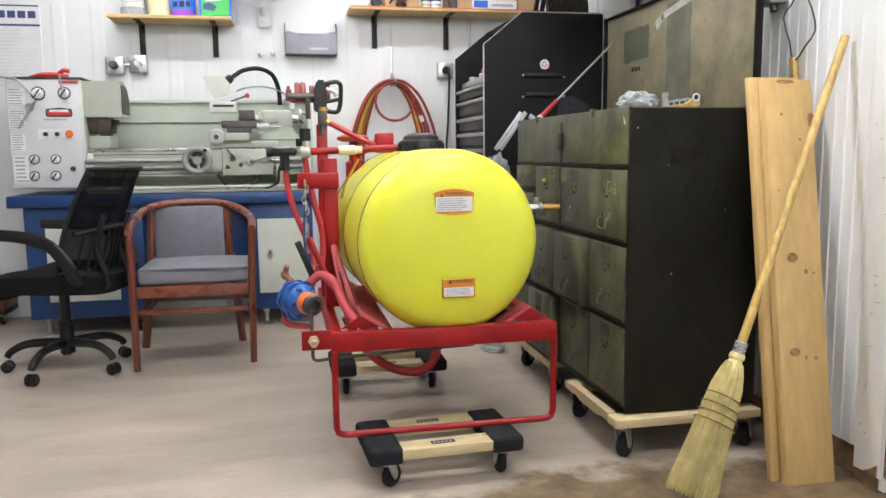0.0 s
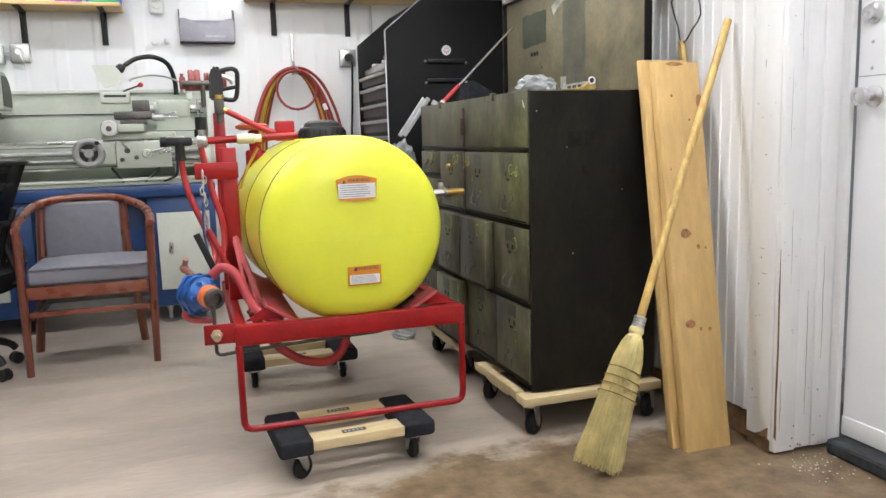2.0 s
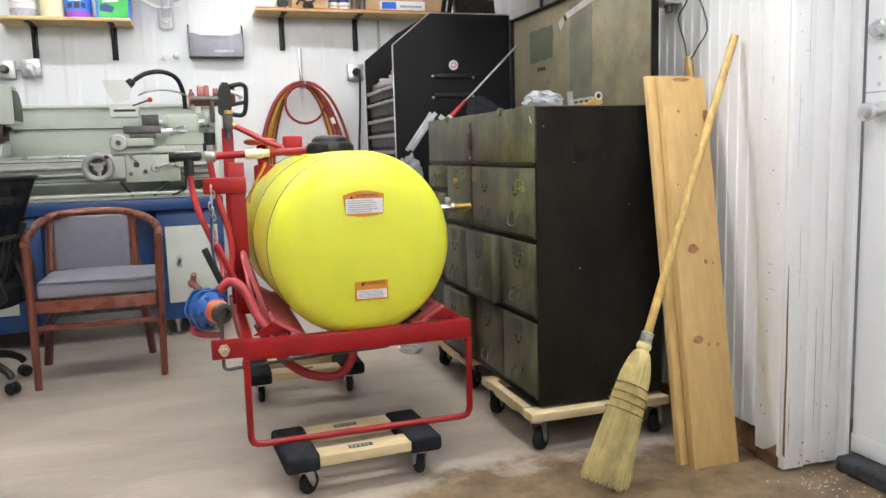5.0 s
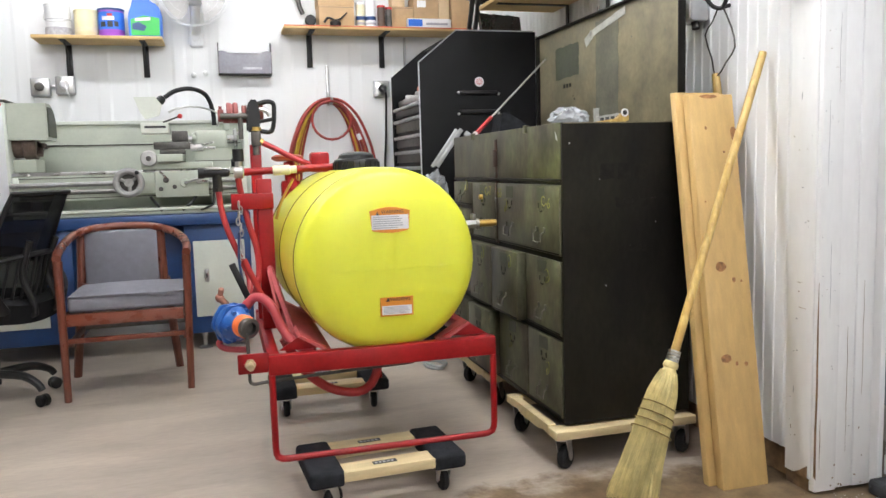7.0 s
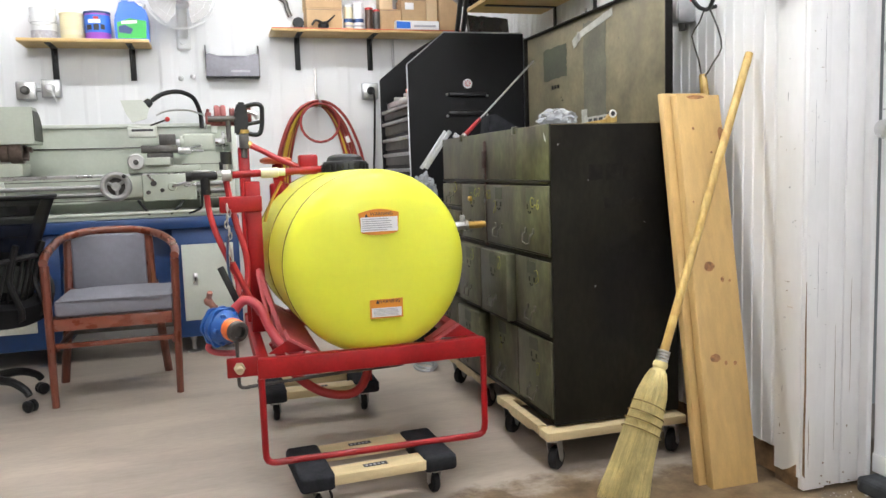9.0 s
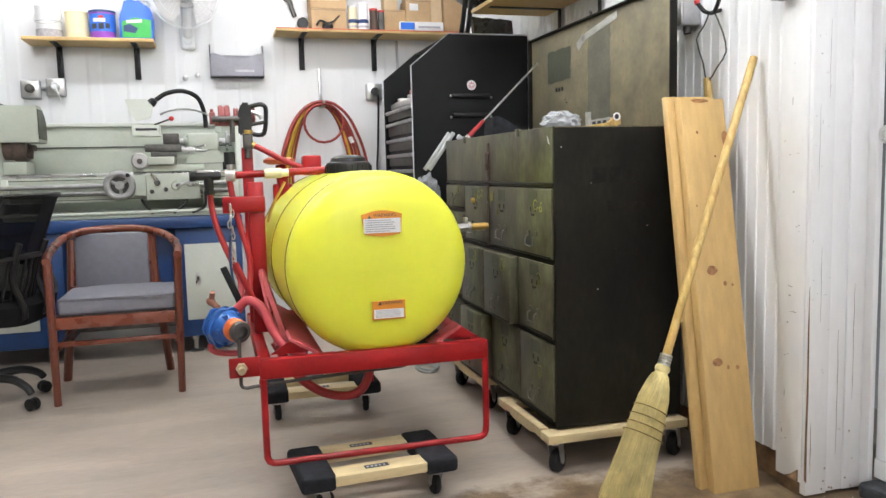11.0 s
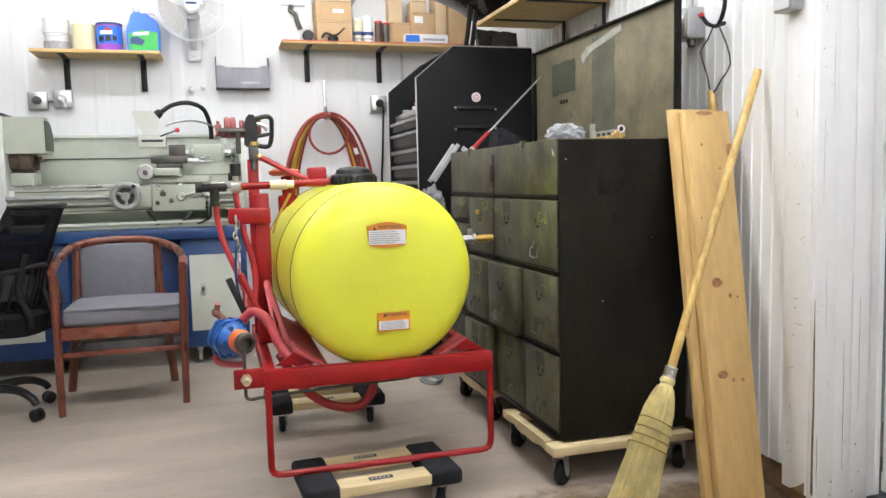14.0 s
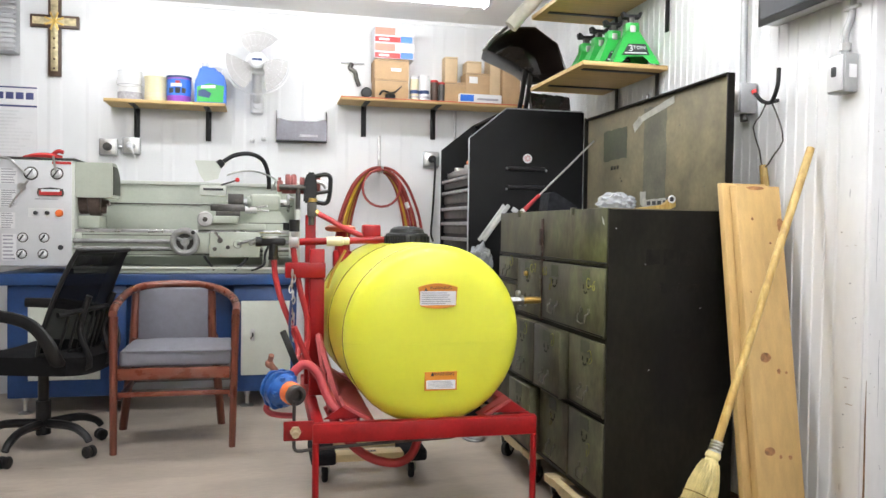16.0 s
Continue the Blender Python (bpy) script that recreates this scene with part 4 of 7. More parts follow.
# Pale strip paints the edge's highlight along with its chipped paint.
part("highlit_edge", box(nb(), (CX0 + 0.004, CY0 - 0.0008, CT - 0.0035), (CX1 - 0.004, CY0 - 0.0001, CT - 0.0005)), M_OLIVEL, chest, "pale top edge, painted highlight and chipped paint")
M_RUSTY = mat("rusty_maroon_steel", (0.045, 0.020, 0.018), 0.6, 0.3, var=0.4, scale=25, spot=((0.22, 0.19, 0.16), 30, 0.1))
part("divider", box(nb(), (CX0 - 0.003, 2.842, 0.72), (CX0 + 0.007, 2.868, CT - 0.03), 0.002), M_RUSTY, chest, "rusty upright strip")
part("paint_chip", prism(nb(), [(2.262, 1.128), (2.275, 1.142), (2.268, 1.118), (2.255, 1.112)], "x", CX0 - 0.0012, CX0 - 0.0002), M_GREYSTEEL, chest, "bare metal chip")
part("knob", rev(nb(), [(0, 0), (0.010, 0), (0.012, 0.006), (0.009, 0.014), (0, 0.016)], (CX0 - 0.010, 3.01, 0.905), (-1, 0, 0), 12), M_BRASS, chest, "small brass knob")
for z in (0.9, 1.0):
    part("rivet", cyl(nb(), (CX0 - 0.004, 2.853, z), (CX0 - 0.010, 2.853, z), 0.008, 8), M_CAST, chest)
bm = nb()
cyl(bm, (CX0 - 0.004, 2.853, 1.05), (CX0 - 0.012, 2.853, 1.05), 0.008, 8)
box(bm, (CX0 - 0.010, 2.838, 1.03), (CX0 - 0.001, 2.872, 1.10), 0.003)
part("hasp", bm, M_RUSTY, chest, "rusty maroon hasp")


M_WIRE = mat("worn_wire_steel", (0.105, 0.10, 0.08), 0.45, 0.4, var=0.35, scale=40)


def ragged(y0, y1, z0, z1, x0, x1, rnd, torn=0.006, n=7):
    """A patch on an upright face towards -x, with torn edges."""
    pts = [(y0 + (y1 - y0) * k / n, z0 + rnd.uniform(-torn, torn)) for k in range(n)] + [(y1 + rnd.uniform(-torn, torn), z0 + (z1 - z0) * k / n) for k in range(n)]
    pts += [(y1 - (y1 - y0) * k / n, z1 + rnd.uniform(-torn, torn)) for k in range(n)] + [(y0 + rnd.uniform(-torn, torn), z1 - (z1 - z0) * k / n) for k in range(n)]
    return prism(nb(), pts, "x", x0, x1)


def drawer(y0, y1, z0, z1, out, seed):
    """One drawer front with its two folding handles and stencilled marks."""
    rnd = random.Random(seed)
    x = CX0 - out
    d = part("drawer", box(nb(), (x, y0 + 0.005, z0 + 0.006), (CX0 + 0.0075, y1 - 0.005, z1 - 0.006), 0.004), M_OLIVE, chest, "olive steel drawer with worn stencilled paint")
    part("lower_lip", box(nb(), (x - 0.004, y0 + 0.008, z0 + 0.010), (x - 0.0002, y1 - 0.008, z0 + 0.016), 0.002), M_OLIVED, d)
    w = y1 - y0
    hw_ = 0.034 if w > 0.4 else 0.031
    for f in ((0.26, 0.76) if w > 0.4 else (0.5,)):
        yc = y0 + w * f
        bm = nb()
        zc = z0 + (0.082 if z1 - z0 > 0.2 else 0.06)
        sag = rnd.uniform(-0.003, 0.003)
        tube(bm, [(x, yc - hw_, zc), (x - 0.016, yc - hw_, zc - 0.010), (x - 0.018, yc - hw_ + 0.003, zc - 0.036), (x - 0.018, yc, zc - 0.040 + sag), (x - 0.018, yc + hw_ - 0.003, zc - 0.036), (x - 0.016, yc + hw_, zc - 0.010), (x, yc + hw_, zc)], 0.0030, 6, 1)
        for sg in (-1, 1):
            box(bm, (x - 0.006, yc + sg * hw_ - 0.006, zc - 0.006), (x - 0.0002, yc + sg * hw_ + 0.006, zc + 0.014), 0.002)
        part("handle", bm, M_WIRE, d, "folding wire handle")
        if z1 - z0 < 0.2:
            continue
        zt = z1 - 0.088
        for sg in (-0.026, 0.016):
            part("label_slot", box(nb(), (x - 0.0016, yc + sg, zt), (x - 0.0002, yc + sg + 0.008, zt + 0.017)), M_OLIVED, d)
        part("label_slot", tube(nb(), [(x - 0.0012, yc - 0.012, zt - 0.008), (x - 0.0014, yc, zt - 0.014), (x - 0.0012, yc + 0.012, zt - 0.008)], 0.0026, 5, 3), M_OLIVED, d)
        half = rnd.uniform(0.032, 0.042)
        part("paint_patch", ragged(yc - half, yc + half, z1 - 0.060, z1 - 0.016, x - 0.0010, x - 0.0002, rnd, 0.002), M_OLIVEP, d, "darker repainted patch")
    for _ in range(1):
        bm = nb()
        yc, zc = rnd.uniform(y0 + 0.04, y1 - 0.05), rnd.uniform(z0 + 0.12, z1 - 0.05)
        pts = [(x - 0.001, yc + 0.03, zc + 0.03), (x - 0.001, yc + 0.005, zc + 0.035), (x - 0.001, yc + rnd.uniform(-0.01, 0.01), zc), (x - 0.001, yc + 0.025, zc - 0.012), (x - 0.001, yc + rnd.uniform(0, 0.03), zc + 0.012)]
        tube(bm, pts, 0.0013, 5, 4)
        part("stencil_mark", bm, M_YSTEN, d, "scrawled yellow paint mark")
    return d


rows = ((0.722, 0.972, (2.236, 2.846, 3.15), (0.004, 0.010)), (0.450, 0.716, (2.236, 2.55, 2.845, 3.14, 3.436), (0.003, 0.036, 0.034, 0.004)), (0.165, 0.444, (2.236, 2.54, 2.85, 3.14, 3.436), (0.003, 0.004, 0.045, 0.043)))
for txt, yy, zz, tw in (("C-6", 2.335, 0.905, -8), ("63", 2.79, 0.925, 4), ("C-7", 2.93, 0.93, 5)):
    words(txt, 0.052, pose(CX0 - 0.0125, yy, zz, 90, 0, -90) @ pose(0, 0, 0, 0, 0, tw), M_YSTEN, chest, "stencil_lettering")
for r, (z0, z1, ys, outs) in enumerate(rows):
    for k in range(len(ys) - 1):
        drawer(ys[k], ys[k + 1], z0, z1, outs[k], 7 + 13 * r + k)
drawer(3.15, 3.436, 0.855, 0.972, 0.008, 91)
drawer(3.15, 3.436, 0.722, 0.850, 0.012, 92)
# the open lid
lid = part("lid", box(nb(), (1.5250, CY0 + 0.005, CT - 0.005), (1.5320, CY1 + 0.01, 1.640), 0.002), M_OLIVEL, chest, "raised lid with faded tan-olive inner face")
lid.matrix_basis = Matrix.Identity(4)
bm = nb()
box(bm, (1.5060, CY0 - 0.004, CT), (1.5340, CY0 + 0.004, 1.645), 0.002)
box(bm, (1.5060, CY1 + 0.011, CT), (1.5340, CY1 + 0.018, 1.645), 0.002)
box(bm, (1.5060, CY0 + 0.005, 1.6405), (1.5340, CY1 + 0.010, 1.647), 0.002)
part("lid_rim", bm, M_OLIVED, lid)
rnd = random.Random(17)
part("paint_patch", ragged(3.02, 3.26, 1.42, 1.56, 1.5237, 1.5248, rnd, 0.004, 9), M_OLIVEP, lid, "dark green repainted patch")
M_PATCH = mat("grey_olive_patch", (0.098, 0.094, 0.066), 0.55, var=0.3, scale=9, spot=((0.15, 0.13, 0.08), 12, 0.14))
part("paint_patch", ragged(2.67, 2.86, 1.20, 1.612, 1.5237, 1.5248, rnd, 0.005, 12), M_PATCH, lid, "grey-green repainted stripe")
M_TAPE = mat("silver_tape", (0.36, 0.36, 0.33), 0.4, var=0.25, scale=20, spot=((0.13, 0.12, 0.08), 24, 0.2))
bm = ragged(-0.15, 0.15, -0.014, 0.014, -0.0005, 0.0008, rnd, 0.0018, 12)
bmesh.ops.transform(bm, matrix=pose(1.5225, 2.76, 1.592, -9, 0, 0), verts=bm.verts)
part("tape", bm, M_TAPE, lid, "torn strip of silver tape")
bm = ragged(-0.035, 0.035, -0.020, 0.020, -0.0005, 0.0008, rnd, 0.0025)
bmesh.ops.transform(bm, matrix=pose(1.5225, 2.92, 1.556, -25, 0, 0), verts=bm.verts)
part("tape", bm, M_TAPE, lid, "torn strip of silver tape")
part("tape", ragged(2.83, 2.88, 1.205, 1.262, 1.5222, 1.5235, rnd, 0.0032), M_TAPE, lid, "torn scrap of silver tape")
part("data_plate", ragged(2.60, 2.86, 1.195, 1.228, 1.5210, 1.5221, rnd, 0.003, 10), M_TAPE, lid, "worn white label strip")
for _ in range(14):
    a, b, q = rnd.uniform(2.26, 3.42), rnd.uniform(1.22, 1.62), rnd.uniform(0.002, 0.007)
    part("paint_chip", ragged(a, a + q * 1.5, b, b + q, 1.5242, 1.5249, rnd, 0.001, 3), M_OLIVED if rnd.random() < 0.6 else M_PATCH, lid)
bm = nb()
for k in range(4):
    box(bm, (1.5200, 2.65 + k * 0.045, 1.203), (1.5208, 2.68 + k * 0.045, 1.219))
part("print", bm, M_INK, lid)
bm = nb()
for k in range(3):
    box(bm, (1.5235, 3.10 + k * 0.03, 1.375), (1.5248, 3.118 + k * 0.03, 1.392))
part("print", bm, M_OLIVED, lid)
bm = nb()
cyl(bm, (1.5200, CY1 + 0.015, 1.62), (1.5150, CY1 + 0.03, 1.655), 0.004, 6)
cyl(bm, (1.5200, 2.82, 1.64), (1.5180, 2.82, 1.668), 0.005, 6)
part("lid_catch", bm, M_CAST, lid)


def timber_dolly(x0, x1, y0, y1, label):
    d = thing("timber_dolly", ((x0 + x1) / 2, (y0 + y1) / 2, 0), label, "dolly", "timber dollies under the chest")
    for y in (y0, y1 - 0.075):
        part("rail", box(nb(), (x0, y, 0.114), (x1, y + 0.075, 0.145), 0.005), M_PALLET, d, "pale pine rail")
    part("rail", prism(nb(), [(y0 + 0.076, 0.149), (y0 + 0.076, 0.118), (y0 + 0.12, 0.122), (y0 + 0.16, 0.112), (y1 - 0.16, 0.112), (y1 - 0.12, 0.122), (y1 - 0.076, 0.118), (y1 - 0.076, 0.149)], "x", x0, x0 + 0.03), M_PALLET, d, "pale pine rail")
    part("rail", box(nb(), (x1 - 0.03, y0 + 0.076, 0.112), (x1, y1 - 0.076, 0.149), 0.004), M_PALLET, d, "pale pine rail")
    for x in (x0 + 0.04, x1 - 0.04):
        for y in (y0 + 0.04, y1 - 0.04):
            t, f = nb(), nb()
            caster(t, f, x, y, 38, 0.114, 0.040, 0.031)
            w = part("wheel", t, M_RUBBER, d, "black rubber wheel")
            part("fork", f, M_STEEL, w, "zinc swivel fork")
    return d


timber_dolly(1.028, 1.562, 2.185, 2.665, "pale pine timber dolly under the olive chest")
timber_dolly(1.055, 1.562, 2.93, 3.41, "pale pine timber dolly under the far end of the chest")

# ---- black tool cabinet ----
tb = thing("tool_cabinet", (1.38, 4.3, 0), "tall black steel tool cabinet with hood and grey drawers", "tool cabinet")
side = [(1.045, 0.12), (1.712, 0.12), (1.712, 1.760), (1.255, 1.760), (1.045, 1.590)]
part("side_panel", prism(nb(), side, "y", 3.950, 3.966), M_TOOLBOX, tb, "black side panel with sloping front edge")
part("side_panel", prism(nb(), side, "y", 4.634, 4.650), M_TOOLBOX, tb)
bm = nb()
tube(bm, [(1.043, 3.949, 0.15), (1.043, 3.949, 1.591), (1.254, 3.949, 1.763), (1.70, 3.949, 1.763)], 0.004, 6, 1)
part("edge_trim", bm, M_GREYSTEEL, tb)
part("back_panel", box(nb(), (1.695, 3.967, 0.12), (1.711, 4.633, 1.758)), M_TOOLBOX, tb)
part("top_panel", box(nb(), (1.257, 3.967, 1.745), (1.694, 4.633, 1.759)), M_TOOLBOX, tb)
part("body", box(nb(), (1.072, 3.967, 0.12), (1.694, 4.633, 1.32)), M_TOOLBOX, tb)
M_PULL = mat("grey_pull", (0.30, 0.30, 0.31), 0.38, 0.4, var=0.3, scale=25)
k = 0
for z0, z1 in ((1.335, 1.395), (1.245, 1.322), (1.155, 1.224), (1.065, 1.135), (0.972, 1.045), (0.87, 0.955), (0.74, 0.855)):
    d = part("drawer", box(nb(), (1.062, 3.975, z0), (1.15, 4.628, z1), 0.003), M_CAST if k < 4 else M_TOOLBOX, tb, "drawer front with grey pull strip")
    part("pull_strip", box(nb(), (1.044, 3.978, z1 - 0.022), (1.0618, 4.625, z1 - 0.002), 0.005), M_PULL, d, "ribbed grey pull strip")
    k += 1
bm = nb()
rev(bm, [(0, 0), (0.026, 0.0), (0.026, 0.003), (0, 0.0035)], (1.381, 3.950, 1.490), (0, -1, 0), 28)
badge = part("badge", bm, M_PAPER, tb, "round white and red badge")
bm = nb()
for i in range(8):
    a = i * math.pi / 4
    box(bm, (-0.002, -0.001, 0.008), (0.002, 0.0, 0.018), 0, pose(1.381, 3.9465, 1.490, 0, i * 45, 0))
part("badge_mark", bm, M_REDINK, badge)
bm = nb()
for zz in (1.432, 1.330):
    box(bm, (1.268, 3.928, zz - 0.010), (1.482, 3.949, zz + 0.010), 0.005)
part("side_handle", bm, M_BLACK, tb)
for x, zz in ((1.262, 1.432), (1.492, 1.425), (1.262, 1.318), (1.490, 1.322)):
    part("bolt", rev(nb(), [(0, 0), (0.008, 0), (0.005, 0.005), (0, 0.006)], (x, 3.950, zz), (0, -1, 0), 10), M_STEEL, tb)
for x in (1.10, 1.65):
    for y in (4.02, 4.58):
        part("wheel", rev(nb(), [(0.01, -0.02), (0.058, -0.02), (0.06, 0), (0.058, 0.02), (0.01, 0.02)], (x, y, 0.06), (0, 1, 0), 16), M_RUBBER, tb)
bm = nb()
tube(bm, [(1.12, 4.25, 1.482), (1.085, 4.05, 1.478)], 0.013, 8, 1)
solo("screwdriver", bm, M_ORANGE, "orange-handled tool lying in the top tray of the cabinet", "tool", base=(1.10, 4.1, 1.465))
bm = box(nb(), (1.075, 4.0, 1.405), (1.2, 4.6, 1.44), 0.008)
for k in range(9):
    box(bm, (1.09, 4.02 + 0.06 * k, 1.440), (1.14, 4.055 + 0.06 * k, 1.448 + 0.006 * (k % 4)), 0.004)
solo("parts_tray", bm, M_STEEL, "grey tray of small parts in the cabinet", "tray", base=(1.15, 4.3, 1.405))

# ---- planks and broom by the wall ----
def plank(x0, x1, yb, yt, th, top, label):
    """A board that stands on the floor and leans back on the chest."""
    p = thing("plank", ((x0 + x1) / 2, yb, 0), label, "plank", "planks leaning on the chest")
    bm = nb()
    box(bm, (x0, yb, 0.0), (x1, yb + th, top), 0.003)
    for v in bm.verts:
        v.co.y += (yt - yb) * v.co.z / top
        v.co.x += 0.035 * v.co.z / top
    part("board", bm, M_BOARD, p, "sawn yellow pine with knots")
    return p


pk = plank(1.463, 1.630, 1.893, 2.150, 0.036, 1.252, "thick sawn yellow pine plank with dark knots leaning upright")
plank(1.440, 1.612, 1.936, 2.196, 0.030, 1.262, "sawn yellow pine plank behind another leaning upright")


def knot(f, z, rx, rz, seed):
    y = 1.893 + (2.150 - 1.893) * z / 1.252 - 0.0009
    x = 1.465 + 0.17 * f + 0.035 * z / 1.252
    rnd = random.Random(seed)
    pts = [(x + rx * (1 + 0.25 * rnd.random()) * math.cos(a), z + rz * (1 + 0.25 * rnd.random()) * math.sin(a)) for a in [2 * math.pi * i / 14 for i in range(14)]]
    bm = nb()
    bm.faces.new([bm.verts.new((px, 1.893 + 0.257 * pz / 1.252 - 0.0009, pz)) for px, pz in pts])
    part("knot", bm, M_KNOT, pk, "dark red-brown knot")


for i, (f, z, rx, rz) in enumerate(((0.36, 0.690, 0.017, 0.014), (0.62, 0.645, 0.006, 0.008), (0.78, 0.640, 0.004, 0.004), (0.30, 0.400, 0.017, 0.012), (0.52, 0.382, 0.005, 0.006), (0.72, 0.378, 0.006, 0.006),
                                   (0.30, 1.14, 0.004, 0.005), (0.66, 1.06, 0.004, 0.004), (0.92, 1.12, 0.013, 0.022), (0.42, 1.245, 0.030, 0.006), (0.15, 0.9, 0.003, 0.003))):
    knot(f, z, rx, rz, i)

broom = thing("broom", (1.15, 1.93, 0), "corn broom with varnished wooden handle leaning on the wall", "broom")
B0, B1 = Vector((1.104, 1.846, 0.020)), Vector((1.690, 2.030, 1.372))
BD = (B1 - B0).normalized()
BU = Vector((1, 0, 0))
BU = (BU - BD * BU.dot(BD)).normalized()
BV = BD.cross(BU)


def along(h, a=0.0, b=0.0):
    return B0 + BD * h + BU * a + BV * b


LEN = (B1 - B0).length
part("handle", tube(nb(), [along(0.40), along(0.8), along(LEN - 0.03), along(LEN - 0.008), along(LEN)], 0.0135, 14, 1, r2=0.0125), M_HANDLE, broom, "varnished yellow wooden handle")
bm = nb()
loops = []
for h, w, d in ((0.452, 0.020, 0.018), (0.446, 0.0235, 0.021), (0.436, 0.0235, 0.021), (0.430, 0.019, 0.017), (0.418, 0.025, 0.021), (0.395, 0.032, 0.026), (0.37, 0.041, 0.032), (0.32, 0.043, 0.031), (0.27, 0.048, 0.026), (0.20, 0.060, 0.024), (0.12, 0.068, 0.022), (0.06, 0.074, 0.018)):
    loops.append([along(h, w * math.cos(a), d * math.sin(a)) for a in [2 * math.pi * i / 20 for i in range(20)]])
rings(bm, loops)
part("head", bm, M_STRAW, broom, "bound broom-corn head")
bm = nb()
rnd = random.Random(4)
for i in range(760):
    a0 = rnd.uniform(-1, 1)
    b0 = rnd.uniform(-1, 1) * math.sqrt(max(0.0, 1 - a0 * a0))
    s = rnd.uniform(0.93, 1.05)
    h1 = rnd.choice((0.0, 0.0, 0.01, 0.03)) + rnd.uniform(-0.008, 0.018) - 0.006 * a0
    p0 = along(0.412 + rnd.uniform(-0.01, 0.01), a0 * 0.027, b0 * 0.022)
    pm = along(0.350, a0 * 0.049, b0 * 0.036)
    p1 = along(0.18, a0 * 0.0655 * s, b0 * 0.029)
    p2 = along(h1 + 0.012, a0 * 0.081 * s + rnd.uniform(-0.008, 0.008), b0 * 0.030 + rnd.uniform(-0.006, 0.006))
    if p2.z < 0.003:
        p2.z = 0.003
    tube(bm, [p0, pm, p1, p2], 0.0021, 3, 2, r2=0.0010)
part("bristles", bm, M_STRAW, broom, "pale frayed broom-corn bristles").matrix_basis = Matrix.Identity(4)
bm = nb()
for h, w, d in ((0.312, 0.0555, 0.0375), (0.283, 0.060, 0.0365), (0.258, 0.064, 0.036), (0.232, 0.068, 0.0355)):
    tube(bm, [along(h - 0.006 * math.cos(a) - 0.010 * math.sin(a) * 0.6, w * math.cos(a), d * math.sin(a)) for a in [2 * math.pi * i / 24 for i in range(24)]], 0.0019, 6, 1, closed=True)
part("binding", bm, mat("brown_twine", (0.21, 0.145, 0.045), 0.8, var=0.3, scale=60), broom, "brown twine binding")
bm = nb()
for i in range(4):
    h = 0.456 + i * 0.009
    rev(bm, [(0.014, -0.004), (0.0195, -0.003), (0.0195, 0.003), (0.014, 0.004)], along(h), BD, 16)
part("wire_wrap", bm, M_STEEL, broom, "wound wire collar")

# ---- engine lathe on its blue stand ----
lathe = thing("metal_lathe", (-0.65, 4.85, 0), "grey-green engine lathe on a blue steel stand", "lathe")


def lp(name, a, b, material, bev=0.004, label="", parent=None):
    return part(name, box(nb(), a, b, bev), material, parent or lathe, label)


lp("stand_top", (-1.52, 4.555, 0.742), (0.155, 5.16, 0.808), M_BLUE, 0.008, "blue steel stand top")
for x0, x1 in ((-1.45, -0.82), (-0.222, 0.148)):
    ped = lp("pedestal", (x0, 4.60, 0.10), (x1, 5.12, 0.741), M_BLUE, 0.006, "blue steel pedestal")
    dx0, dx1 = (x0 + 0.11, x1 - 0.14) if x0 < -1 else (x0 + 0.045, x1 - 0.035)
    dr = lp("pedestal_door", (dx0, 4.588, 0.20), (dx1, 4.5995, 0.645), M_PALE, 0.003, "pale grey-green door", ped)
    lp("latch", (dx0 + 0.055, 4.582, 0.405), (dx0 + 0.080, 4.5878, 0.480), M_CHROME, 0.003, "chrome latch", dr) if x0 > -1 else None
    part("door_gap", box(nb(), (dx0 + 0.055 + 0.008, 4.5805, 0.43), (dx0 + 0.072, 4.5825, 0.455), 0.001), M_INK, dr) if x0 > -1 else None
    for x in (x0 + 0.08, x1 - 0.08):
        bm = nb()
        cyl(bm, (x, 4.66, 0.012), (x, 4.66, 0.12), 0.012, 10)
        rev(bm, [(0, 0), (0.04, 0), (0.04, 0.008), (0.018, 0.018), (0.0, 0.018)], (x, 4.66, 0), (0, 0, 1), 18)
        cyl(bm, (x, 4.66, 0.075), (x, 4.66, 0.098), 0.020, 6)
        part("levelling_foot", bm, M_STEEL, ped, "steel levelling foot")
lp("kick_panel", (-0.819, 4.80, 0.34), (-0.223, 4.82, 0.741), M_BLUE, 0.003)
part("brake_bar", box(nb(), (-0.80, 4.64, 0.165), (-0.24, 4.66, 0.205), 0.004), M_CAST, lathe, "dark foot-brake bar")
# drip tray, bed, splash guard
lp("drip_tray", (-1.10, 4.575, 0.810), (0.150, 5.14, 0.835), M_GREY, 0.006, "grey-green chip tray")
bm = nb()
box(bm, (-1.10, 4.56, 0.835), (0.150, 4.575, 0.850), 0.003)
box(bm, (0.138, 4.576, 0.836), (0.152, 5.14, 0.868), 0.003)
part("tray_rim", bm, M_PALE, lathe)
for x0, x1 in ((-0.72, -0.70), (-0.58, -0.44)):
    part("tray_rib", prism(nb(), [(x0, 4.60), (x0 + 0.02, 4.60), (x1 + 0.07, 5.0), (x1 + 0.05, 5.0)], "z", 0.8355, 0.842), M_PALE, lathe)
bm = nb()
prism(bm, [(4.64, 0.905), (4.90, 0.905), (4.90, 1.045), (4.64, 1.045)], "x", -1.11, 0.120)
part("bed", bm, M_GREY, lathe, "grey-green cast bed")
for z in (0.915, 0.938, 1.028):
    lp("bed_groove", (-1.10, 4.6375, z), (0.118, 4.6398, z + 0.005), M_CAST, 0.0)
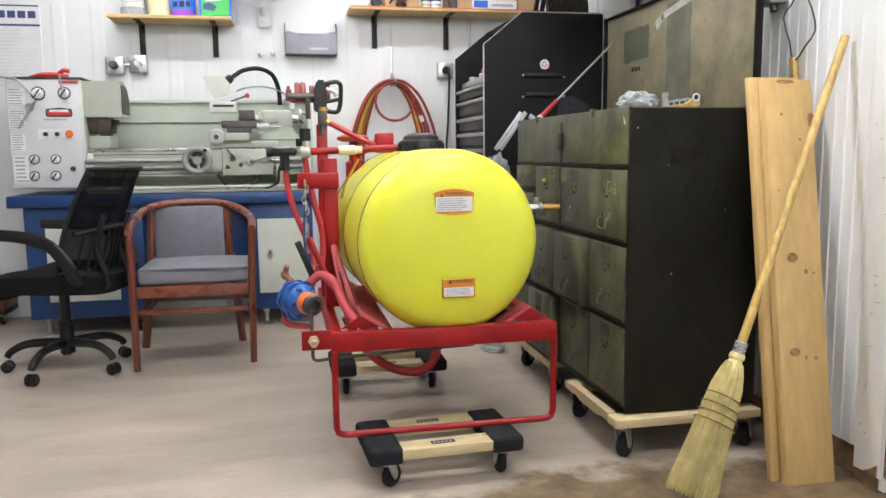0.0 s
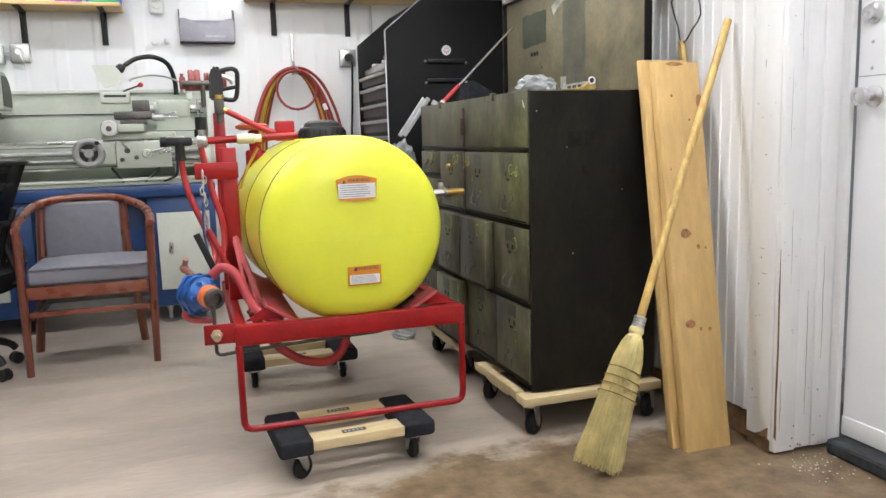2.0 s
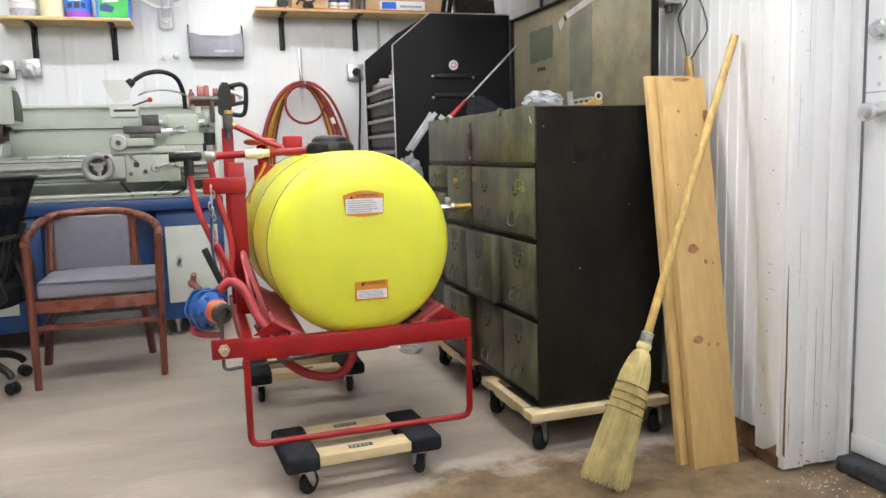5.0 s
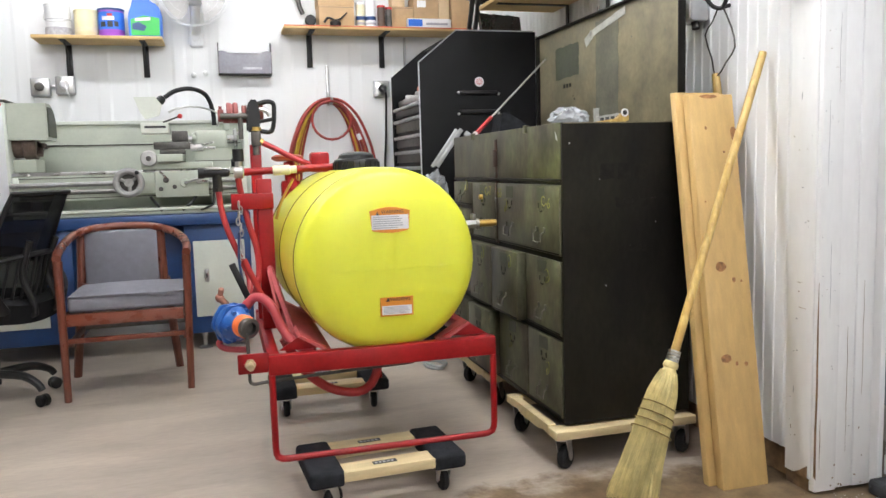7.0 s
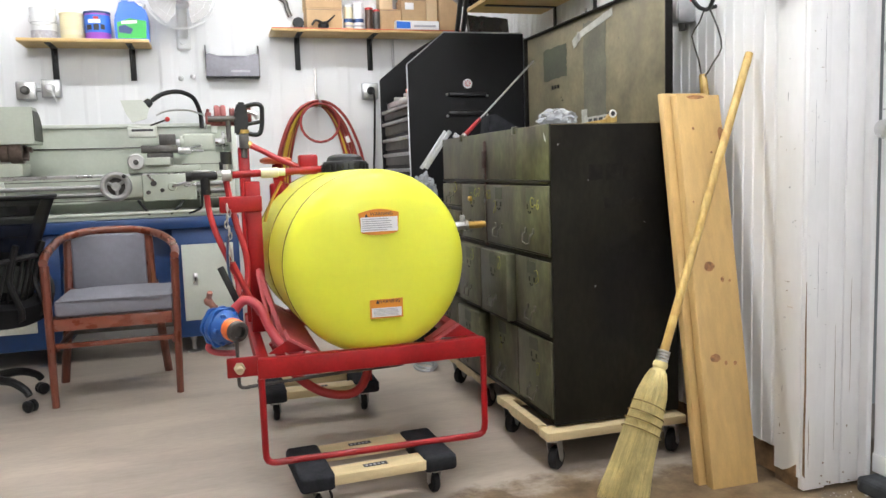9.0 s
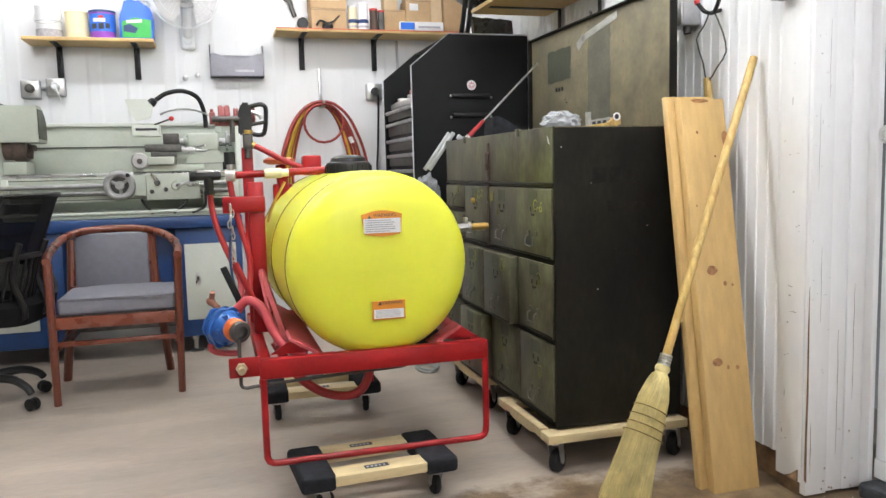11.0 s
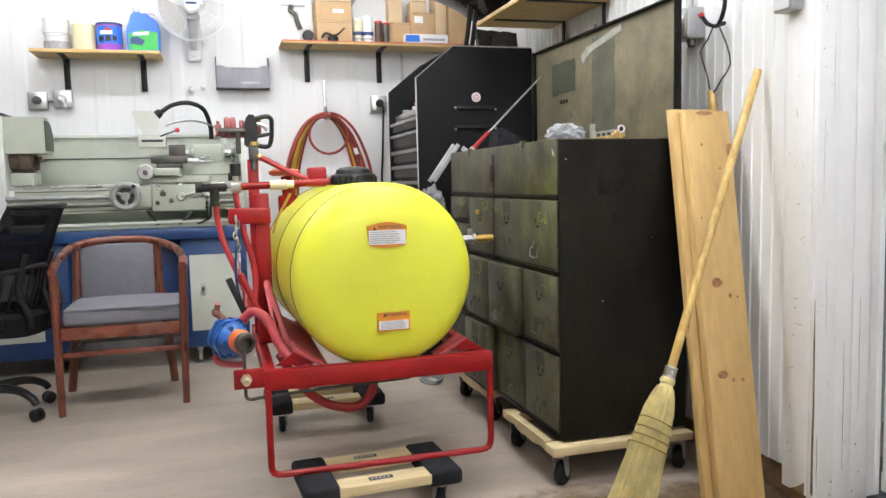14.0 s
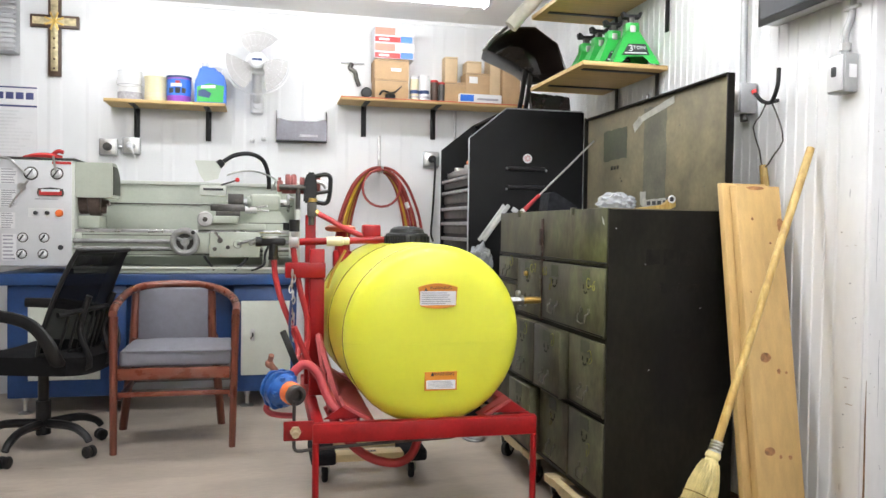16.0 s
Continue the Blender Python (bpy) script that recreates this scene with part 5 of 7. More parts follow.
for y in (4.645, 4.70, 4.82, 4.87):
    lp("bed_way", (-1.11, y, 1.046), (0.120, y + 0.028, 1.064), M_CHROME, 0.003, "ground steel way")
bm = nb()
cyl(bm, (-1.11, 4.615, 0.995), (0.12, 4.615, 0.995), 0.013, 12)
part("lead_screw", bm, M_DULL, lathe)
bm = nb()
cyl(bm, (-1.11, 4.615, 0.955), (0.12, 4.615, 0.955), 0.010, 12)
part("feed_rod", bm, M_DULL, lathe)
lp("splash_guard", (-1.03, 5.00, 0.84), (0.172, 5.012, 1.360), M_GREY, 0.003, "grey-green sheet splash guard")
lp("guard_rail", (-1.03, 4.985, 1.345), (0.172, 4.9995, 1.366), M_PALE, 0.003)
lp("guard_rail", (-1.03, 4.992, 1.22), (0.13, 4.9995, 1.226), M_CAST, 0.001)
lp("guard_end", (0.142, 4.72, 0.868), (0.172, 4.984, 1.366), M_PALE, 0.003, "folded end of the splash guard")
# headstock
head = lp("headstock", (-1.50, 4.625, 0.845), (-1.105, 5.05, 1.452), M_PALE, 0.012, "headstock casing with printed control panel")
face = lp("control_panel", (-1.492, 4.616, 0.850), (-1.118, 4.6248, 1.445), M_PANEL, 0.003, "grey-white control panel", head)
lp("panel_top", (-1.50, 4.62, 1.4525), (-1.10, 5.05, 1.464), M_CAST, 0.003, "", head)
lp("panel_stripe", (-1.22, 4.6125, 1.428), (-1.12, 4.6158, 1.443), M_REDINK, 0.0, "", head)


def dial(x, z, r=0.022):
    bm = nb()
    rev(bm, [(0, 0), (r, 0), (r, 0.006), (r * 0.75, 0.010), (r * 0.7, 0.022), (r * 0.6, 0.026), (0, 0.026)], (x, 4.616, z), (0, -1, 0), 20)
    part("dial_ring", rev(nb(), [(0, 0), (r * 1.28, 0), (r * 1.28, 0.003), (0, 0.004)], (x, 4.616, z), (0, -1, 0), 22), M_CAST, head)
    d = part("dial", bm, M_WHITEP, head, "white selector dial with black pointer")
    bm = nb()
    box(bm, (-0.004, -0.008, -r * 0.9), (0.004, 0.0, r * 0.9), 0.002, pose(x, 4.590, z, 0, 35, 0))
    part("dial_grip", bm, M_INK, d)


for x, z in ((-1.373, 1.010), (-1.262, 1.010), (-1.378, 0.918), (-1.268, 0.918)):
    dial(x, z)
dial(-1.195, 1.375, 0.027)
dial(-1.330, 1.372, 0.030)
bm = nb()
cyl(bm, (-1.345, 4.575, 1.365), (-1.420, 4.565, 1.445), 0.006, 8)
cyl(bm, (-1.420, 4.565, 1.445), (-1.50, 4.560, 1.46), 0.008, 8)
cyl(bm, (-1.335, 4.575, 1.33), (-1.43, 4.570, 1.18), 0.006, 8)
rev(bm, [(0, 0), (0.022, 0), (0.022, 0.02), (0, 0.02)], (-1.372, 4.60, 1.295), (0, -1, 0), 14)
part("gear_levers", bm, M_STEEL, head, "steel gear levers")
bm = nb()
cyl(bm, (-1.195, 4.59, 1.385), (-1.205, 4.575, 1.47), 0.006, 8)
part("gear_levers", bm, M_STEEL, head)
bm = nb()
prism(bm, [(-1.30, 1.262), (-1.293, 1.245), (-1.165, 1.245), (-1.158, 1.262), (-1.163, 1.288), (-1.229, 1.296), (-1.295, 1.288)], "y", 4.6135, 4.6158)
b1 = part("maker_badge", bm, M_CAST, head, "shaped red and silver badge")
part("badge_fill", box(nb(), (-1.288, 4.6120, 1.252), (-1.170, 4.6134, 1.276), 0.001), M_REDINK, b1)
part("badge_fill", box(nb(), (-1.278, 4.6112, 1.270), (-1.180, 4.6134, 1.284), 0.001), M_PAPER, b1)
for x, m_, r in ((-1.305, M_INK, 0.012), (-1.245, M_INK, 0.012), (-1.182, M_ORANGE, 0.021)):
    bm = nb()
    rev(bm, [(0, 0), (r, 0), (r, 0.008), (r * 0.9, 0.018), (0, 0.020)], (x, 4.616, 1.150), (0, -1, 0), 16)
    part("push_button", bm, m_, head, "red stop button" if m_ is M_ORANGE else "black push button")
part("socket", rev(nb(), [(0, 0), (0.014, 0), (0.014, 0.01), (0, 0.01)], (-1.175, 4.616, 0.955), (0, -1, 0), 14), M_INK, head)
for a, b, rws, sd in (((-1.488, 1.31), (-1.40, 1.40), 6, 1), ((-1.488, 1.18), (-1.405, 1.28), 8, 2), ((-1.488, 1.06), (-1.412, 1.15), 7, 3), ((-1.480, 0.88), (-1.405, 1.03), 7, 4)):
    part("chart", box(nb(), (a[0], 4.6148, a[1]), (b[0], 4.6158, b[1])), M_PAPER, head, "printed speed chart")
    part("chart_print", bars(nb(), a[0] + 0.006, b[0] - 0.004, 4.6148, a[1], b[1], rws, sd, 0.0006), M_GREYINK, head)
part("chart_print", bars(nb(), -1.31, -1.16, 4.6158, 1.222, 1.236, 1, 3, 0.0006), M_GREYINK, head)
lp("name_strip", (-1.345, 4.6150, 1.125), (-1.16, 4.6158, 1.178), M_WHITEP, 0.0, "", head)
# spindle, chuck and guard
bm = nb()
rev(bm, [(0, 0), (0.075, 0.0), (0.075, 0.05), (0.085, 0.055), (0.085, 0.115), (0.080, 0.12), (0.03, 0.12), (0.03, 0.10), (0, 0.10)], (-1.105, 4.78, 1.225), (1, 0, 0), 28)
for i in range(3):
    a = i * 2.094 + 0.4
    box(bm, (0, -0.014, 0.03), (0.035, 0.014, 0.08), 0.003, Matrix.Translation((-0.99, 4.78, 1.225)) @ Matrix.Rotation(a, 4, "X"))
part("chuck", bm, mat("brown_steel_chuck", (0.20, 0.15, 0.13), 0.4, 0.8, var=0.3, scale=15), lathe, "three-jaw steel chuck")
bm = nb()
pts = [(-0.14, 1.245), (0.10, 1.245), (0.10, 1.36), (0.06, 1.415), (-0.02, 1.445), (-0.14, 1.445)]
prism(bm, [(4.78 + a, b) for a, b in pts], "x", -1.104, -0.905)
part("chuck_guard", bm, M_GREY, lathe, "grey-green hinged chuck guard")
part("guard_window", prism(nb(), [(4.655, 1.262), (4.865, 1.262), (4.865, 1.35), (4.83, 1.395), (4.76, 1.425), (4.655, 1.425)], "x", -0.9048, -0.900), M_OLIVEP, lathe)
lp("head_cover", (-1.104, 4.70, 1.066), (-0.985, 4.92, 1.14), M_GREY, 0.008)
lp("gearbox_end", (-1.104, 4.63, 0.91), (-1.07, 4.69, 1.04), M_PALE, 0.006)
# carriage
lp("apron", (-0.36, 4.575, 0.905), (-0.07, 4.640, 1.055), M_GREY, 0.008, "carriage apron")
lp("saddle", (-0.43, 4.60, 1.066), (-0.04, 4.92, 1.105), M_GREY, 0.006, "carriage saddle")
lp("cross_slide", (-0.34, 4.55, 1.106), (-0.20, 4.90, 1.15), M_GREY, 0.006)
lp("compound", (-0.36, 4.64, 1.180), (-0.16, 4.76, 1.222), M_CAST, 0.005, "dark compound slide")
lp("compound_base", (-0.33, 4.65, 1.151), (-0.19, 4.75, 1.179), M_CAST, 0.004)
lp("tool_post", (-0.26, 4.66, 1.223), (-0.17, 4.74, 1.285), M_CAST, 0.005, "square tool post")
bm = nb()
cyl(bm, (-0.16, 4.70, 1.19), (-0.09, 4.70, 1.19), 0.022, 14)
cyl(bm, (-0.09, 4.70, 1.19), (-0.02, 4.69, 1.185), 0.007, 10)
cyl(bm, (-0.085, 4.70, 1.205), (-0.03, 4.66, 1.215), 0.006, 8)
part("compound_handle", bm, M_CHROME, lathe)
bm = nb()
rev(bm, [(0.0, 0.0), (0.040, 0.0), (0.046, 0.006), (0.046, 0.020), (0.040, 0.026), (0.016, 0.026), (0.014, 0.034), (0.0, 0.034)], (-0.385, 4.60, 1.128), (0, -1, 0), 26)
cross_h = part("cross_feed_dial", bm, M_STEEL, lathe, "graduated cross-feed dial")
part("dial_hub", rev(nb(), [(0, 0), (0.015, 0), (0.013, 0.012), (0, 0.013)], (-0.385, 4.565, 1.128), (0, -1, 0), 14), M_CAST, cross_h)
bm = nb()
tube(bm, [(-0.495 + 0.066 * math.cos(a), 4.54, 0.995 + 0.066 * math.sin(a)) for a in [2 * math.pi * i / 28 for i in range(28)]], 0.019, 10, 1, closed=True)
for i in range(3):
    a = i * 2.094 + 0.6
    cyl(bm, (-0.495, 4.555, 0.995), (-0.495 + 0.075 * math.cos(a), 4.542, 0.995 + 0.075 * math.sin(a)), 0.010, 8)
cyl(bm, (-0.495, 4.60, 0.995), (-0.495, 4.53, 0.995), 0.024, 14)
# Added dark disc gives the hollow wheel its shaded centre.
part("wheel_dark_disc", cyl(nb(), (-0.495, 4.598, 0.995), (-0.495, 4.575, 0.995), 0.058, 20), M_CAST, lathe)
hw = part("hand_wheel", bm, M_DULL, lathe, "spoked steel hand wheel")
lp("wheel_bracket", (-0.54, 4.60, 0.93), (-0.361, 4.640, 1.05), M_GREY, 0.006)
bm = nb()
cyl(bm, (-0.495 + 0.05, 4.53, 1.05), (-0.495 + 0.05, 4.475, 1.05), 0.011, 10)
part("crank_grip", bm, M_BLACK, hw)
for x, z, r, mm in ((-0.20, 0.985, 0.026, M_GREY), (-0.30, 1.005, 0.016, M_CAST), (-0.255, 0.965, 0.012, M_CAST), (-0.33, 0.955, 0.012, M_CAST), (-0.12, 0.995, 0.018, M_STEEL)):
    part("apron_knob", rev(nb(), [(0, 0), (r, 0), (r, 0.012), (r * 0.8, 0.018), (0, 0.018)], (x, 4.575, z), (0, -1, 0), 16), mm, lathe)
for p0, p1 in (((-0.20, 4.555, 0.985), (-0.075, 4.53, 1.02)), ((-0.12, 4.56, 0.995), (0.0, 4.535, 0.985)), ((-0.30, 4.56, 1.02), (-0.33, 4.55, 1.055))):
    part("apron_lever", cyl(nb(), p0, p1, 0.007, 8), M_CHROME, lathe, "slim chrome lever")
for pts in ([(-0.39, 4.60, 0.91), (-0.36, 4.58, 0.87), (-0.33, 4.57, 0.83)], [(-0.14, 4.60, 0.91), (-0.17, 4.58, 0.87), (-0.22, 4.57, 0.83)], [(-0.01, 4.56, 1.0), (-0.04, 4.55, 0.93), (-0.05, 4.56, 0.86), (-0.12, 4.57, 0.83)]):
    part("cable", tube(nb(), pts, 0.008, 8), M_BLACK, lathe)
part("control_rod_end", box(nb(), (-0.055, 4.56, 0.85), (-0.02, 4.60, 0.97), 0.008), M_GREY, lathe)
# tailstock
bm = nb()
prism(bm, [(-0.15, 1.066), (0.095, 1.066), (0.085, 1.130), (0.045, 1.185), (-0.105, 1.185), (-0.14, 1.130)], "y", 4.715, 4.86)
box(bm, (-0.135, 4.735, 1.180), (0.050, 4.830, 1.290), 0.020, seg=3)
tail = part("tailstock", bm, M_GREY, lathe, "grey-green cast tailstock")
part("barrel", rev(nb(), [(0, 0), (0.034, 0), (0.038, 0.006), (0.038, 0.19), (0.030, 0.195), (0, 0.196)], (-0.150, 4.775, 1.240), (1, 0, 0), 20), M_GREY, tail)
part("quill", cyl(nb(), (-0.15, 4.775, 1.240), (-0.235, 4.775, 1.240), 0.020, 14), M_CHROME, tail, "bright steel quill")
part("dead_centre", cyl(nb(), (-0.235, 4.775, 1.240), (-0.275, 4.775, 1.240), 0.012, 12, 0.002), M_CHROME, tail)
bm = nb()
tube(bm, [(0.098, 4.775 + 0.050 * math.cos(a), 1.240 + 0.050 * math.sin(a)) for a in [2 * math.pi * i / 24 for i in range(24)]], 0.010, 8, 1, closed=True)
for k in range(3):
    a = 2.094 * k + 0.3
    cyl(bm, (0.090, 4.775, 1.240), (0.098, 4.775 + 0.050 * math.cos(a), 1.240 + 0.050 * math.sin(a)), 0.007, 8)
cyl(bm, (0.048, 4.775, 1.240), (0.105, 4.775, 1.240), 0.020, 14)
cyl(bm, (0.098, 4.735, 1.270), (0.135, 4.735, 1.270), 0.009, 8)
part("tailstock_wheel", bm, M_CHROME, tail, "bright steel tailstock wheel")
part("clamp_lever", cyl(nb(), (0.0, 4.72, 1.315), (0.02, 4.68, 1.37), 0.006, 8), M_STEEL, lathe)
lp("tailstock_seam", (-0.14, 4.712, 1.108), (0.085, 4.7148, 1.112), M_CAST, 0.0)
lp("end_bracket", (0.10, 4.60, 0.90), (0.145, 4.66, 1.07), M_PALE, 0.006)
part("end_knob", cyl(nb(), (0.085, 4.62, 1.07), (0.085, 4.62, 1.115), 0.022, 14), M_BLACK, lathe)
# tool-post shield and work lamp
bm = nb()
prism(bm, [(-0.450, 1.476), (-0.335, 1.478), (-0.300, 1.432), (-0.318, 1.372), (-0.395, 1.352), (-0.425, 1.40)], "y", 4.64, 4.655)
prism(bm, [(-0.425, 1.466), (-0.345, 1.468), (-0.315, 1.432), (-0.330, 1.386), (-0.390, 1.368), (-0.405, 1.41)], "y", 4.656, 4.76)
part("lamp_shade", bm, M_PALE, lathe, "white metal lamp shade")
lp("shield_mount", (-0.42, 4.62, 1.268), (-0.27, 4.72, 1.330), M_PALE, 0.006)
lp("shield_slot", (-0.40, 4.6175, 1.300), (-0.285, 4.6198, 1.313), M_INK, 0.0)
bm = nb()
cyl(bm, (-0.30, 4.66, 1.335), (-0.215, 4.62, 1.362), 0.005, 8)
part("shield_lever", bm, M_CAST, lathe)
bm = nb()
bmesh.ops.create_uvsphere(bm, u_segments=14, v_segments=10, radius=0.014, matrix=Matrix.Translation((-0.205, 4.615, 1.366)))
part("lever_ball", bm, M_REDINK, lathe, "small red lever ball")
bm = nb()
tube(bm, [(-0.02, 4.93, 1.33), (-0.025, 4.92, 1.42), (-0.06, 4.89, 1.51), (-0.14, 4.86, 1.545), (-0.23, 4.83, 1.53), (-0.29, 4.80, 1.49)], 0.0135, 12)
part("gooseneck", bm, M_BLACK, lathe, "black flexible lamp arm")
bm = nb()
rev(bm, [(0.0, 0), (0.024, 0.0), (0.026, 0.01), (0.022, 0.035), (0.014, 0.04), (0, 0.04)], (-0.325, 4.775, 1.46), (0.7, 0.4, 0.7), 14)
part("lamp_head", bm, M_BLACK, lathe)
part("coolant_pipe", tube(nb(), [(0.05, 4.93, 1.33), (0.02, 4.90, 1.39), (-0.06, 4.85, 1.425), (-0.15, 4.80, 1.435), (-0.23, 4.77, 1.42), (-0.27, 4.75, 1.40)], 0.006, 8), M_STEEL, lathe, "slim coolant pipe")
lp("coolant_tap", (0.035, 4.92, 1.30), (0.07, 4.95, 1.375), M_PALE, 0.006)
bm = nb()
tube(bm, [(-1.40, 4.75, 1.468), (-1.33, 4.70, 1.480), (-1.27, 4.72, 1.485), (-1.20, 4.75, 1.475)], 0.014, 8)
tube(bm, [(-1.26, 4.75, 1.48), (-1.22, 4.73, 1.51), (-1.19, 4.74, 1.505)], 0.012, 8)
solo("pliers", bm, M_REDINK, "red-handled pliers lying on the headstock", "pliers", base=(-1.3, 4.75, 1.464))

# ---- upholstered wooden armchair ----
ac = thing("armchair", (-0.46, 3.97, 0), "red-brown wooden armchair with grey upholstered seat and back", "chair")


def wood(name, pts, r, r2=None, n=10, steps=4, flat=1.0):
    return part(name, tube(nb(), pts, r, n, steps, r2=r2, flat=flat), M_CHWOODX if name == "arm_rail" else M_CHWOOD, ac)


wood("leg", [(-0.735, 3.725, 0), (-0.735, 3.725, 0.40), (-0.737, 3.732, 0.655)], 0.0165, 0.021)
wood("leg", [(-0.193, 3.770, 0), (-0.185, 3.768, 0.40), (-0.180, 3.770, 0.655)], 0.0165, 0.021)
wood("leg", [(-0.772, 4.205, 0), (-0.72, 4.155, 0.40), (-0.70, 4.145, 0.50)], 0.021, 0.026)
wood("leg", [(-0.268, 4.245, 0), (-0.30, 4.185, 0.40), (-0.31, 4.170, 0.50)], 0.021, 0.026)
rail_pts = [(-0.737, 3.715, 0.668), (-0.744, 3.80, 0.690), (-0.738, 3.95, 0.722), (-0.71, 4.09, 0.752), (-0.635, 4.175, 0.772), (-0.50, 4.21, 0.778), (-0.37, 4.19, 0.772), (-0.27, 4.11, 0.752), (-0.202, 3.97, 0.722), (-0.178, 3.84, 0.692), (-0.178, 3.755, 0.668)]
wood("arm_rail", rail_pts, 0.020, n=12, steps=6)
for x in (-0.712, -0.312):
    wood("back_post", [(x, 4.14, 0.45), (x + (0.01 if x < -0.4 else -0.01), 4.185, 0.762)], 0.022)
part("apron", box(nb(), (-0.722, 3.722, 0.352), (-0.205, 3.748, 0.408), 0.004, Matrix.Translation((0, 0, 0))), M_CHWOODX, ac)
for x in (-0.735, -0.205):
    part("side_rail", box(nb(), (x, 3.76, 0.352), (x + 0.024, 4.15, 0.405), 0.004), M_CHWOOD, ac)
part("stretcher", box(nb(), (-0.72, 3.735, 0.268), (-0.205, 3.757, 0.292), 0.004), M_CHWOODX, ac)
for x in (-0.725, -0.215):
    part("stretcher", box(nb(), (x, 3.76, 0.250), (x + 0.018, 4.15, 0.274), 0.003), M_CHWOOD, ac)
bm = nb()
box(bm, (-0.715, 3.735, 0.409), (-0.200, 4.15, 0.492), 0.022, seg=3)
seat = part("seat", bm, M_FABRIC, ac, "grey fabric seat cushion")
bm = nb()
bmesh.ops.create_grid(bm, x_segments=14, y_segments=12, size=0.5)
for v in bm.verts:
    a, b = v.co.x * 2, v.co.y * 2
    v.co = Vector((-0.4575 + a * 0.252, 3.943 + b * 0.203, 0.486 + 0.022 * (1 - a**4) * (1 - b**4)))
part("seat_top", bm, M_FABRIC, seat)
part("piping", tube(nb(), [(-0.705, 3.738, 0.486), (-0.46, 3.732, 0.487), (-0.21, 3.738, 0.486), (-0.203, 3.95, 0.486)], 0.005, 6, 4), M_FABRIC, seat)
bm = nb()
box(bm, (-0.692, -0.022, -0.03), (-0.332, 0.018, 0.250), 0.016, Matrix.Translation((0, 4.158, 0.510)) @ Matrix.Rotation(radians(-7), 4, "X"), 3)
part("backrest", bm, M_FABRIC, ac, "grey fabric back pad")

# ---- black mesh office chair ----
oc = thing("office_chair", (-1.03, 3.88, 0), "black mesh swivel office chair on five casters", "chair")
hub = Vector((-1.075, 3.87, 0.10))
for i, (x, y) in enumerate(((-0.835, 3.70), (-1.16, 3.585), (-0.845, 4.02), (-1.155, 4.15), (-1.345, 3.86))):
    tip = Vector((x, y, 0.075))
    mid = hub.lerp(tip, 0.6)
    leg = part("base_leg", tube(nb(), [hub + Vector((0, 0, 0.03)), Vector((mid.x, mid.y, 0.135)), Vector((hub.lerp(tip, 0.9).x, hub.lerp(tip, 0.9).y, 0.105)), tip], 0.022, 10, 4, r2=0.016), M_BLACK, oc, "black five-star base leg")
    for s in (-1, 1):
        dv = (tip - hub)
        ax = Vector((-dv.y, dv.x, 0)).normalized()
        bm = nb()
        rev(bm, [(0, -0.010), (0.026, -0.010), (0.028, -0.004), (0.028, 0.006), (0.020, 0.012), (0, 0.012)], Vector((x, y, 0.028)) + ax * 0.014 * s, ax * s, 18)
        part("caster", bm, M_BLACK, leg)
bm = nb()
cyl(bm, (-1.075, 3.87, 0.08), (-1.075, 3.87, 0.24), 0.034, 16)
cyl(bm, (-1.075, 3.87, 0.24), (-1.075, 3.87, 0.40), 0.024, 14)
part("gas_column", bm, M_BLACK, oc)
part("mechanism", box(nb(), (-1.155, 3.79, 0.385), (-0.995, 3.95, 0.425), 0.008), M_BLACK, oc)
OM = pose(-1.065, 3.87, 0, 0, 0, -108)
def oc_pt(x, y, z):
    """Chair axes: x to its side, y to its back."""
    return OM @ Vector((x, y, z))


bm = nb()
bmesh.ops.create_grid(bm, x_segments=18, y_segments=18, size=1.0)
for v in bm.verts:
    a, b = v.co.x, v.co.y
    q = max(abs(a), abs(b))
    n = math.hypot(a, b) or 1
    f = q / n * (0.35 + 0.65 * n / max(q, 1e-6) * 0.78)
    v.co = Vector((a * 0.265 * (1 - 0.10 * b * b), b * 0.27 * (1 - 0.08 * a * a), 0.500 + 0.02 * a * a - 0.035 * max(0, -b) ** 3 - 0.03 * max(abs(a), abs(b)) ** 6))
ret = bmesh.ops.extrude_face_region(bm, geom=list(bm.faces))
for g in ret["geom"]:
    if isinstance(g, bmesh.types.BMVert):
        g.co.z -= 0.085
        g.co.x *= 0.94
        g.co.y *= 0.94
bmesh.ops.transform(bm, matrix=OM, verts=bm.verts)
part("seat", bm, mat("black_fabric", (0.011, 0.011, 0.012), 0.9, spec=0.1, var=0.15, scale=30, bump=0.3, bscale=300), oc, "black padded seat")
M_MESH = bpy.data.materials.new("black_mesh_fabric")
M_MESH.use_nodes = True
nd, lk = M_MESH.node_tree.nodes, M_MESH.node_tree.links
nd["Principled BSDF"].inputs["Base Color"].default_value = (0.006, 0.006, 0.007, 1)
nd["Principled BSDF"].inputs["Roughness"].default_value = 0.8
nd["Principled BSDF"].inputs["Specular IOR Level"].default_value = 0.1
nd["Principled BSDF"].inputs["Alpha"].default_value = 0.95


def back_pt(a, z):
    """The backrest's curve: a from -1 to 1 across, height z."""
    t = (z - 0.58) / 0.40
    return oc_pt(a * (0.25 - 0.03 * t * t), 0.17 + 0.11 * t + 0.05 * t * t + 0.09 * (1 - a * a) - 0.035, z)


bm = nb()
loops = [[back_pt(-1 + 2 * i / 12, 0.50 + 0.47 * k / 10) for i in range(13)] for k in range(11)]
vs = [[bm.verts.new(p) for p in lp_] for lp_ in loops]
for k in range(10):
    for i in range(12):
        bm.faces.new((vs[k][i], vs[k][i + 1], vs[k + 1][i + 1], vs[k + 1][i]))
